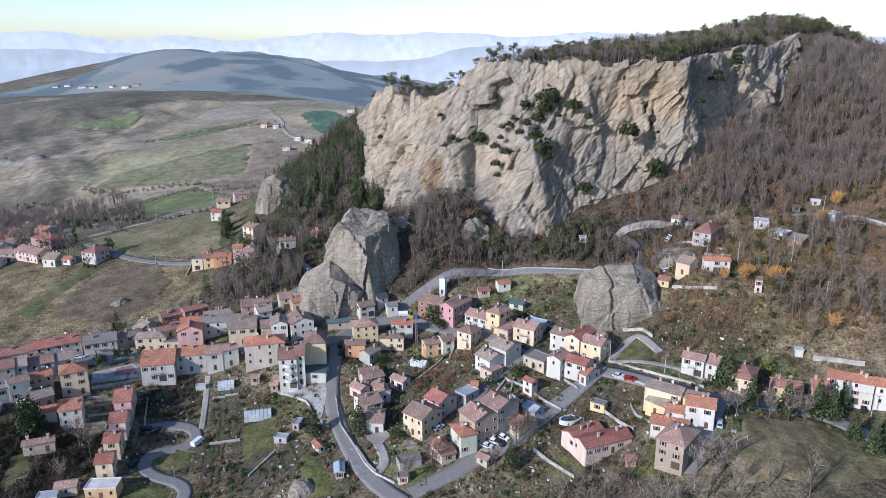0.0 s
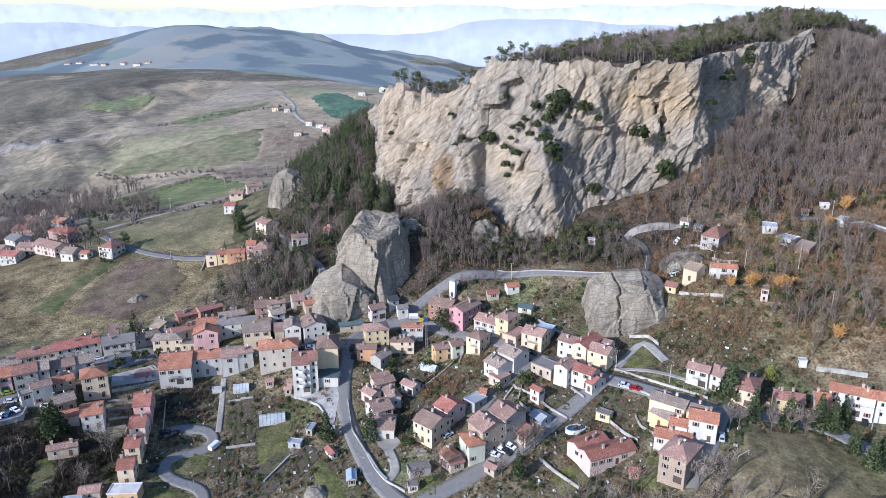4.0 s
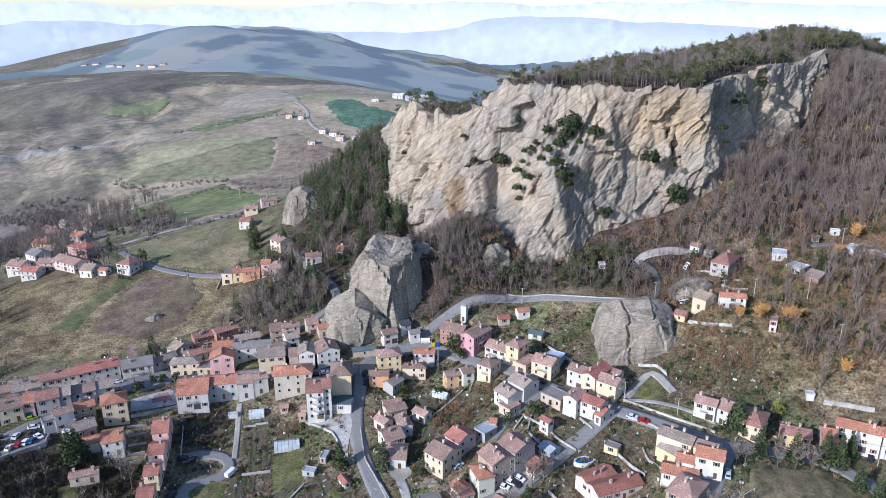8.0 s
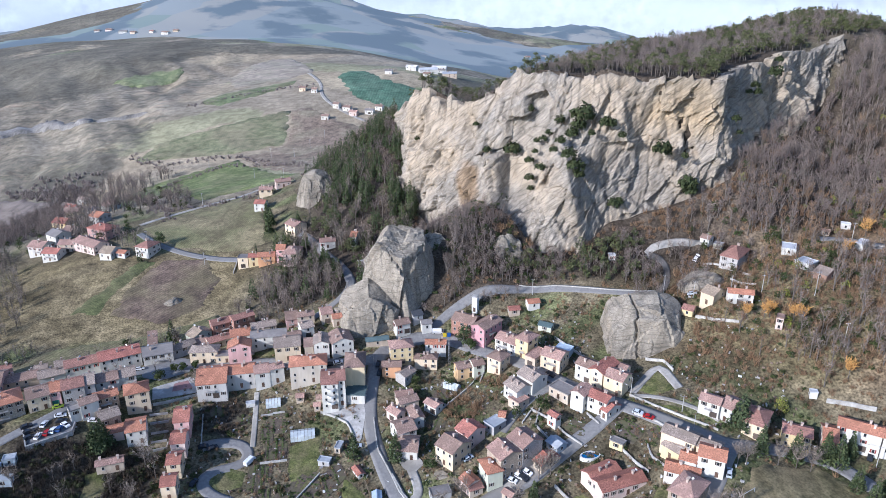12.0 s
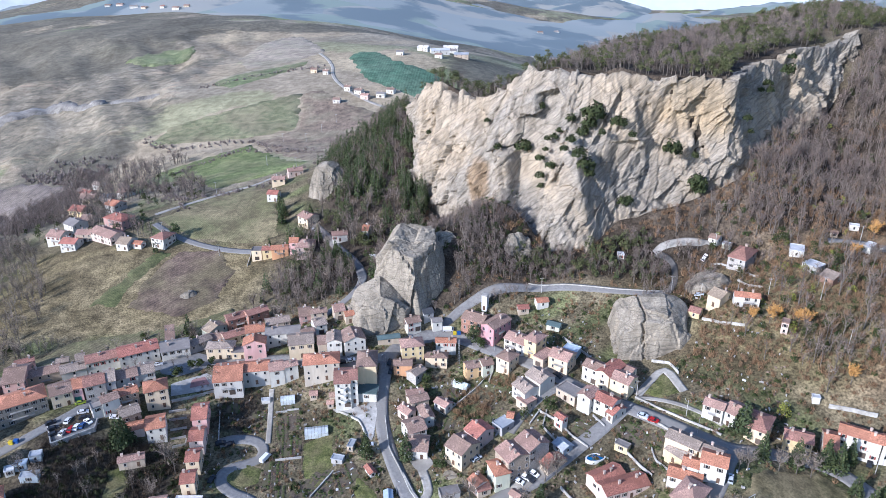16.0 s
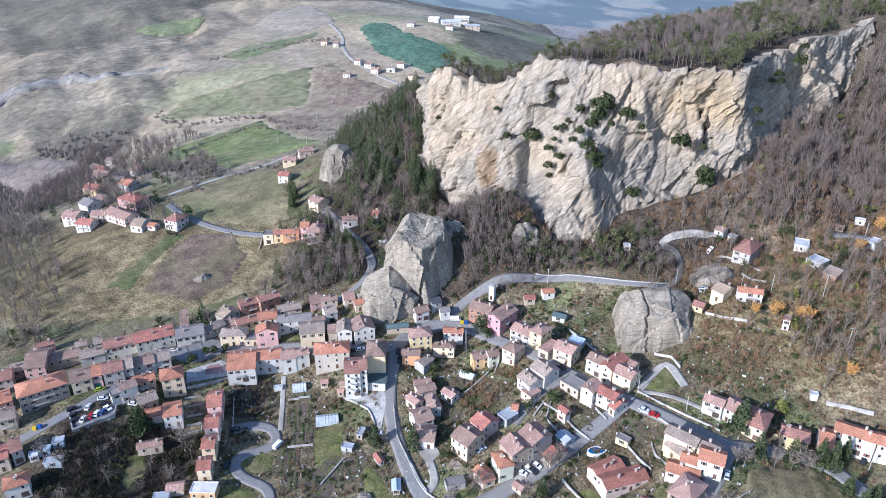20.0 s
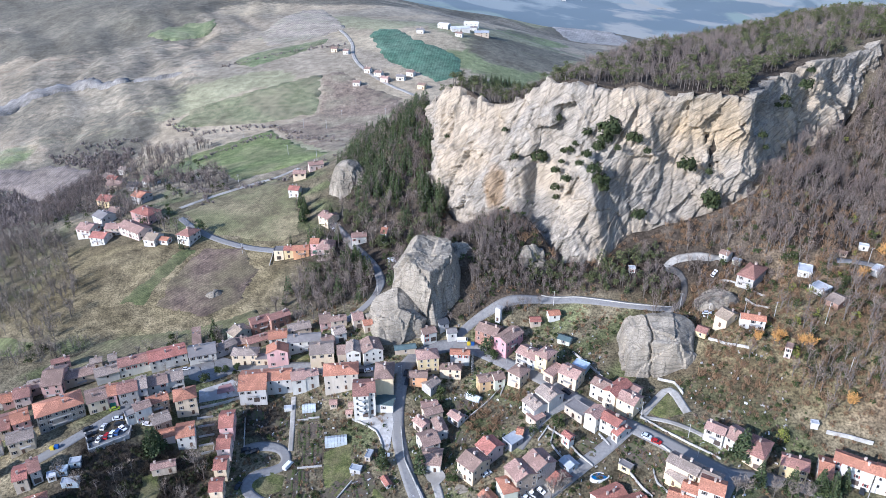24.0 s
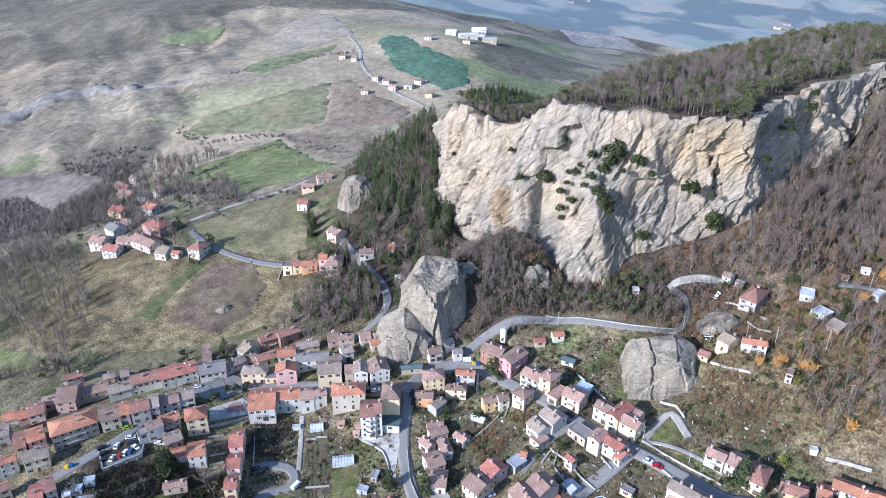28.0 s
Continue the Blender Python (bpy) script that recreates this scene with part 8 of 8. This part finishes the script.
def plot(outline):
    drape("garden_plot", outline, 1.5, 0.2, SOIL, "dug vegetable plot of dark soil", "garden")
    (ax, ay), (bx, by), (cx, cy), (dx, dy) = outline
    for r in range(4):
        u = 0.14 + 0.24 * r
        p, q = (ax + (bx - ax) * u, ay + (by - ay) * u), (dx + (cx - dx) * u, dy + (cy - dy) * u)
        n = int(math.dist(p, q) / 1.1)
        if (r + int(ax)) % 2:
            vs, ts, base = [], [], 0
            for k in range(n):
                v, t, _ = shrub(300 + k % 5, 0.5, 0.45, 26, 0.22)
                w = (k + 0.5) / n
                x, y = p[0] + (q[0] - p[0]) * w, p[1] + (q[1] - p[1]) * w
                vs.append(v + np.array((x, y, float(sheet(x, y)) + 0.15))), ts.append(t + base)
                base += len(v)
            if vs:
                thing("vegetable_row", soup("vegetable_row", np.concatenate(vs), np.concatenate(ts), KALE), "row of green winter vegetables in the soil", "vegetables", kind="stuff")


def fence(line):
    pts = resample(line, 2.4)
    ob = tagged(new("fence"), "wire garden fence on wooden posts", "fence", "garden fences")
    ob.matrix_world = pose(pts[0][0], pts[0][1], float(sheet(pts[0][0], pts[0][1])))
    z0 = float(sheet(pts[0][0], pts[0][1]))
    for x, y, dx, dy in pts:
        sub("post", POST_ME, ob, pose(x - pts[0][0], y - pts[0][1], float(sheet(x, y)) - z0))
    for h in (0.5, 1.1):
        v, f = [], []
        for x, y, dx, dy in pts:
            z = float(sheet(x, y)) - z0 + h
            v += [(x - pts[0][0] - 0.02 * dy, y - pts[0][1] + 0.02 * dx, z), (x - pts[0][0] + 0.02 * dy, y - pts[0][1] - 0.02 * dx, z), (x - pts[0][0], y - pts[0][1], z + 0.06)]
        for i in range(len(pts) - 1):
            f += [(3 * i + k, 3 * i + 3 + k, 3 * i + 3 + (k + 1) % 3, 3 * i + (k + 1) % 3) for k in range(3)]
        sub("rail", mesh_of("rail", v, f, WOOD), ob)


POST_ME = shared("post", tube_data(0, 0, -0.3, 1.3, 0.06, 0.05, 6), WOOD)
FILM = material("cloudy greenhouse sheet", (0.42, 0.46, 0.47), (0.55, 0.58, 0.58), 0.8, 0.35, 0.1, 0.3)


def greenhouse(x, y, turn, length, width):
    a, b, h, top = length / 2, width / 2, 1.9, 2.9
    ob = tagged(new("greenhouse"), "greenhouse with a frame of laths and cloudy sheets", "greenhouse")
    ob.matrix_world = pose(x, y, float(sheet(x, y)), 0, 0, turn)
    n = int(length / 1.2)
    for k in range(n):
        u0, u1 = -a + length * k / n + 0.05, -a + length * (k + 1) / n - 0.05
        for s in (-1, 1):
            sub("roof_pane", mesh_of("roof_pane", *slab([[(u0, s * b, h), (u1, s * b, h), (u1, 0, top), (u0, 0, top)][::s]], 0.04), FILM), ob)
            sub("side_pane", mesh_of("side_pane", *box_data(u0, u1, s * b - 0.02, s * b + 0.02, -0.3, h - 0.05), FILM), ob)
        sub("rib", mesh_of("rib", *join_data(box_data(u0 - 0.1, u0 - 0.02, -b, -b + 0.08, -0.3, h), box_data(u0 - 0.1, u0 - 0.02, b - 0.08, b, -0.3, h), slab([[(u0 - 0.1, -b, h + 0.07), (u0 - 0.02, -b, h + 0.07), (u0 - 0.02, 0, top + 0.07), (u0 - 0.1, 0, top + 0.07)], [(u0 - 0.1, 0, top + 0.07), (u0 - 0.02, 0, top + 0.07), (u0 - 0.02, b, h + 0.07), (u0 - 0.1, b, h + 0.07)]], 0.05)), WOOD), ob)
    for s in (-1, 1):
        sub("end_panel", mesh_of("end_panel", [(s * a, -b, -0.3), (s * a, b, -0.3), (s * a, b, h), (s * a, 0, top), (s * a, -b, h), (s * (a - 0.04), -b, -0.3), (s * (a - 0.04), b, -0.3), (s * (a - 0.04), b, h), (s * (a - 0.04), 0, top), (s * (a - 0.04), -b, h)],
                                 [(0, 1, 2, 3, 4), (9, 8, 7, 6, 5)] + [(i, i + 5, (i + 1) % 5 + 5, (i + 1) % 5) for i in range(5)], FILM), ob)


# swimming pool
pool = tagged(new("swimming_pool"), "oval garden swimming pool with a white rim", "pool")
pool.matrix_world = pose(42.2, 213.2, float(sheet(42.2, 213.2)) + 0.3, 0, 0, 18)
n = 28
ring = [(3.4 * math.cos(2 * math.pi * i / n), 1.9 * math.sin(2 * math.pi * i / n)) for i in range(n)]
v = [(x * k, y * k, z) for k, z in ((1.16, -1.0), (1.16, 0.5), (1.0, 0.5), (1.0, -1.0)) for x, y in ring]
sub("rim", mesh_of("rim", v, [(r * n + i, r * n + (i + 1) % n, (r + 1) * n + (i + 1) % n, (r + 1) * n + i) for r in range(3) for i in range(n)], WHITE_PAINT), pool, None, "white rim")
sub("water", mesh_of("water", [(x * 0.999, y * 0.999, 0.2) for x, y in ring], [tuple(range(n))], material("blue pool water", (0.01, 0.10, 0.26), (0.015, 0.14, 0.34), 0.6, 0.08, 0.05)), pool, None, "deep blue water")

# football goal
goal = tagged(new("football_goal"), "white football goal on the worn grass", "goal")
goal.matrix_world = pose(88.2, 187.4, float(sheet(88.2, 187.4)), 0, 0, 35)
for u in (-2.7, 2.7):
    sub("post", mesh_of("post", *tube_data(u, 0, -0.3, 2.2, 0.07, 0.07, 8), WHITE_PAINT), goal)
    sub("stay", mesh_of("stay", *slab([[(u - 0.04, 0, 2.2), (u + 0.04, 0, 2.2), (u + 0.04, 1.6, 0), (u - 0.04, 1.6, 0)]], 0.06), WHITE_PAINT), goal)
sub("crossbar", mesh_of("crossbar", *box_data(-2.77, 2.77, -0.07, 0.07, 2.2, 2.34), WHITE_PAINT), goal)

# white tower of the power cabin
cabin = tagged(new("transformer_tower"), "slim white transformer tower beside the road", "tower")
cabin.matrix_world = pose(0, 300.5, float(sheet(0, 300.5)), 0, 0, -20)
sub("shaft", mesh_of("shaft", *box_data(-1.3, 1.3, -1.3, 1.3, -1, 7.4), WHITE_PAINT), cabin)
sub("cap", mesh_of("cap", *join_data(box_data(-1.55, 1.55, -1.55, 1.55, 7.4, 7.65), box_data(-1.1, 1.1, -1.1, 1.1, 7.65, 7.85)), CONCRETE), cabin)
sub("door", DOOR_ME, cabin, pose(0, -1.3, 0.1))

# lattice mast
mast = tagged(new("lattice_mast"), "slender metal lattice mast among the houses", "mast")
mast.matrix_world = pose(-10.9, 270.9, float(sheet(-10.9, 270.9)))
for u, w in ((-1, -1), (1, -1), (1, 1), (-1, 1)):
    sub("leg", mesh_of("leg", [(u * 0.5 - 0.05, w * 0.5, -0.4), (u * 0.5 + 0.05, w * 0.5, -0.4), (u * 0.5, w * 0.5 + 0.08, -0.4), (u * 0.2 - 0.05, w * 0.2, 13), (u * 0.2 + 0.05, w * 0.2, 13), (u * 0.2, w * 0.2 + 0.08, 13)], [(0, 1, 4, 3), (1, 2, 5, 4), (2, 0, 3, 5), (3, 4, 5), (2, 1, 0)], METAL), mast)
for k in range(12):
    w = 0.5 - 0.3 * (k + 0.5) / 13
    sub("brace", mesh_of("brace", *join_data(*[box_data(-w, w, s * w - 0.03, s * w + 0.03, k + 0.5, k + 0.58) for s in (-1, 1)]), METAL), mast)

# rubbish bins
for x, y, c in ((-13.7, 288.4, (0.55, 0.42, 0.03)), (-11.8, 288.5, (0.03, 0.10, 0.32)), (-177.8, 206.9, (0.55, 0.42, 0.03)), (-176.2, 207.6, (0.03, 0.10, 0.32))):
    ob = tagged(new("recycling_bin"), "large %s recycling bin beside the road" % ("yellow" if c[0] > 0.3 else "blue"), "bin", "recycling bins")
    ob.matrix_world = pose(x, y, float(sheet(x, y)) + 0.2, 0, 0, 10)
    mt = material("bin plastic " + ("yellow" if c[0] > 0.3 else "blue"), shade(c, 0.9), c, 2, 0.5, 0.05)
    sub("bin_body", mesh_of("bin_body", [(-0.7, -0.6, 0), (0.7, -0.6, 0), (0.7, 0.6, 0), (-0.7, 0.6, 0), (-0.85, -0.7, 1.3), (0.85, -0.7, 1.3), (0.85, 0.7, 1.3), (-0.85, 0.7, 1.3)], [(0, 3, 2, 1), (4, 5, 6, 7), (0, 1, 5, 4), (1, 2, 6, 5), (2, 3, 7, 6), (3, 0, 4, 7)], mt), ob)
    sub("lid", mesh_of("lid", *join_data(box_data(-0.9, 0.9, -0.75, 0.75, 1.3, 1.4), box_data(-0.7, 0.7, -0.5, 0.5, 1.4, 1.55)), mt), ob)

boulder("rock_outcrop", "grey rock jutting out of the garden", -43.5, 192, -13.5, 4.5, 4, 3.6, 20, 3.2, 0.3, seed=11, rough=0.8, sub_cuts=4)
boulder("rock_outcrop", "grey rock between the gardens", -10.4, 208.5, -8.5, 4.5, 3.5, 2.6, 20, 3.2, 0.3, seed=12, rough=0.8, sub_cuts=4)
boulder("rock_outcrop", "pale bare rock above the houses on the slope", 103, 304, 27, 11, 7, 6, 15, 2.4, 0.3, seed=13, rough=0.6, sub_cuts=5)
boulder("rock_outcrop", "grey rock at the foot of the cliff", 15, 331, 26, 11, 7, 15, 15, 2.3, 0.35, seed=14, rough=0.8, sub_cuts=5)

cliff_bush(52.2, 361.0, 94.6, 6.4)
cliff_bush(49.3, 358.0, 89.5, 4.0)
cliff_bush(62.8, 355.9, 91.3, 3.5)
cliff_bush(65.4, 354.7, 90.6, 2.9)
cliff_bush(26.5, 376.2, 93.7, 2.7)
cliff_bush(40.7, 362.2, 90.7, 2.9)
cliff_bush(46.8, 358.6, 85.1, 3.5)
cliff_bush(36.1, 364.5, 84.0, 2.3)
cliff_bush(33.2, 363.0, 80.8, 2.3)
cliff_bush(29.9, 364.7, 79.3, 2.1)
cliff_bush(40.5, 351.9, 82.9, 2.8)
cliff_bush(44.1, 345.1, 77.9, 3.9)
cliff_bush(48.1, 346.3, 72.0, 4.5)
cliff_bush(49.7, 345.9, 67.3, 3.4)
cliff_bush(18.0, 373.5, 73.3, 4.5)
cliff_bush(4.6, 371.3, 72.8, 2.4)
cliff_bush(26.2, 360.4, 70.2, 2.6)
cliff_bush(31.4, 352.6, 68.5, 2.9)
cliff_bush(26.2, 356.3, 62.3, 2.6)
cliff_bush(27.2, 356.4, 56.4, 2.0)
cliff_bush(29.1, 362.4, 74.2, 1.8)
cliff_bush(37.1, 349.2, 78.4, 2.3)
cliff_bush(69.9, 350.4, 85.9, 2.3)
cliff_bush(55.5, 351.7, 86.4, 2.0)
cliff_bush(-1.5, 385.2, 83.2, 1.8)
cliff_bush(90.3, 351.1, 79.7, 4.7)
cliff_bush(92.0, 351.8, 78.1, 3.5)
cliff_bush(101.8, 351.4, 75.5, 2.1)
cliff_bush(105.3, 354.2, 61.9, 4.8)
cliff_bush(106.9, 353.4, 57.8, 4.2)
cliff_bush(68.7, 349.9, 51.1, 3.5)
cliff_bush(71.5, 350.5, 51.8, 2.6)
cliff_bush(127.7, 362.5, 92.1, 2.5)
cliff_bush(132.3, 367.4, 83.9, 1.9)
cliff_bush(142.9, 384.9, 105.1, 2.6)
cliff_bush(144.2, 383.4, 101.8, 2.3)
cliff_bush(159.5, 401.9, 116.1, 2.4)
cliff_bush(-24.2, 405.6, 58.4, 2.0)
cliff_bush(-26.0, 406.3, 53.8, 2.3)
cliff_bush(-36.4, 416.5, 67.7, 1.7)
cliff_bush(-24.3, 401.8, 30.6, 2.3)
cliff_bush(-22.2, 393.3, 26.3, 2.0)
cliff_bush(-1.1, 384.8, 40.7, 6.9)
cliff_bush(10.9, 365.5, 47.8, 6.0)
cliff_bush(17.0, 360.9, 30.5, 5.4)
cliff_bush(14.0, 364.1, 40.4, 4.2)
cliff_bush(139.5, 382.4, 102.0, 1.9)
cliff_bush(155.2, 392.7, 111.0, 4.0)
car(-168.0, 217.6, 40, "dark")
car(-165.6, 215.0, 40, "dark")
car(-163.4, 211.8, 40, "dark")
car(-160.7, 212.7, 95, "white")
car(-158.6, 214.8, 95, "red")
car(-157.1, 216.3, 95, "white")
car(-155.3, 217.4, 95, "blue")
car(-154.3, 219.9, -30, "white")
car(-162.6, 219.9, 95, "white")
car(-158.9, 224.9, 25, "white")
car(-157.1, 222.3, 25, "dark")
car(-163.2, 230.7, 30, "green")
car(-146.1, 224.8, 10, "white")
car(-146.8, 265.6, 20, "white")
car(-104.4, 224.6, 30, "dark")
car(-100.8, 224.9, 40, "dark")
car(-101.4, 206.2, 80, "dark")
car(-44.2, 224.4, 10, "silver")
car(-1.4, 214.3, 35, "silver")
car(14.0, 203.6, -30, "white")
car(16.3, 205.4, -35, "white")
car(19.5, 206.9, -40, "white")
car(18.0, 204.6, -40, "dark")
car(31.1, 254.5, -35, "dark")
car(55.9, 243.1, -30, "dark")
car(61.6, 229.3, -35, "silver")
car(64.9, 226.2, -35, "red")
car(84.5, 195.8, 70, "silver")
car(137.5, 210.8, 60, "dark")
car(135.9, 194.1, -35, "dark")
car(96.9, 295.4, -20, "silver")
car(105.9, 325.1, 40, "white")
car(-58.5, 266.3, 15, "white")
car(-62.2, 265.5, 10, "dark")
car(-104.0, 392.9, -50, "white")
car(-41.3, 266.3, 85, "dark")
car(-40.2, 261.6, 85, "dark")
van(-84.5, 219.0, 65)
van(-16.9, 290.2, 5)
pole(86.2, 303.3, 9)
pole(95.6, 290.1, 8)
pole(110.4, 287.7, 9)
pole(122.0, 283.9, 9)
pole(141.3, 277.9, 11)
pole(144.0, 253.7, 9)
pole(137.5, 206.4, 9)
pole(77.1, 227.8, 7)
pole(26.9, 309.7, 8)
pole(60.9, 240.6, 8)
pole(-62.7, 315.7, 8)
pole(-159.4, 380.1, 8)
pole(171.7, 315.7, 9)
pole(111.0, 328.2, 7)
pole(-204.2, 404.7, 9)
pole(-136.5, 428.0, 8)
street_lamp(-41.7, 224.8)
street_lamp(-30.1, 199.9)
street_lamp(-42.7, 263.6)
street_lamp(57.2, 239.4)
street_lamp(78.7, 217.7)
street_lamp(-76.8, 266.9)
street_lamp(-115.9, 269.1)
street_lamp(-84.1, 196.2)
street_lamp(-143.2, 260.6)
street_lamp(115.5, 208.8)
street_lamp(4.8, 276.3)
greenhouse(-67.0, 232.3, 14, 9.5, 5)
greenhouse(-82.6, 247.7, 14, 6, 4)
greenhouse(-9.1, 255.7, -30, 7, 3)
plot([(-84.3, 217.7), (-78.0, 218.1), (-75.1, 203.9), (-81.5, 203.3)])
plot([(-85.6, 246.6), (-77.3, 246.8), (-76.2, 242.4), (-84.4, 242.0)])
plot([(-84.1, 240.7), (-75.9, 241.1), (-74.2, 234.3), (-82.3, 233.6)])
plot([(-81.7, 231.5), (-74.4, 231.6), (-72.1, 220.7), (-79.3, 220.6)])
plot([(-72.0, 200.9), (-62.6, 212.8), (-59.6, 210.6), (-67.0, 194.3)])
plot([(-65.2, 194.1), (-57.6, 208.6), (-54.1, 206.3), (-59.8, 190.5)])
plot([(-19.9, 242.3), (-10.2, 236.4), (-11.9, 229.0), (-21.5, 236.2)])
plot([(-53.4, 229.3), (-45.5, 231.0), (-43.2, 224.0), (-47.6, 219.9)])
plot([(-85.6, 238.4), (-80.9, 239.0), (-78.7, 230.9), (-83.3, 230.1)])
plot([(-77.6, 230.4), (-72.6, 230.8), (-71.1, 221.4), (-75.5, 221.1)])
plot([(-79.7, 216.8), (-75.4, 217.2), (-73.5, 208.8), (-77.6, 208.1)])
plot([(-62.8, 195.9), (-57.7, 209.4), (-54.8, 208.4), (-57.8, 194.5)])
plot([(-66.8, 192.0), (-63.5, 205.4), (-60.0, 204.7), (-62.0, 191.5)])
plot([(-61.1, 209.5), (-58.6, 213.7), (-56.0, 212.1), (-57.5, 208.5)])
plot([(-76.8, 205.3), (-73.0, 206.0), (-71.4, 197.2), (-74.9, 196.6)])
plot([(-55.7, 210.7), (-50.4, 218.9), (-45.5, 210.1), (-51.3, 199.5)])
plot([(-18.1, 254.0), (-11.0, 258.9), (-5.8, 252.7), (-13.8, 245.4)])
plot([(34.0, 226.3), (38.7, 231.3), (42.4, 228.4), (41.1, 220.8)])
plot([(62.9, 220.2), (67.3, 222.1), (68.6, 217.6), (63.9, 213.3)])
plot([(50.1, 226.2), (57.7, 227.3), (62.9, 220.2), (57.1, 214.9)])
plot([(-108.1, 244.7), (-102.6, 246.8), (-100.9, 240.8), (-106.5, 239.2)])
plot([(-96.2, 241.5), (-90.4, 242.7), (-89.5, 238.1), (-95.4, 236.7)])
fence([(-89.3, 250.4), (-82.5, 222.7), (-76.0, 194.5)])
fence([(-74.8, 242.8), (-69.6, 216.9), (-68.1, 197.3)])
fence([(-61.8, 242.2), (-56.4, 222.2), (-52.4, 194.4)])
fence([(-33.3, 193.8), (-39.5, 209.7), (-43.5, 218.5)])
fence([(-2.1, 251.9), (-12.4, 242.0)])
fence([(-30.9, 191.3), (-34.7, 204.0)])
for a, b in ((9, 7), (0, 1), (1, 2), (2, 3), (3, 4), (4, 5), (4, 12), (7, 6)):
    wire(a, b)
# poles of the line across the fields
for x, y in ((-240, 609), (-180, 549), (-189, 629), (-166, 623), (-157, 648), (-149, 676), (-195, 475), (-146, 514), (-114, 642)):
    pole(x, y, 9)
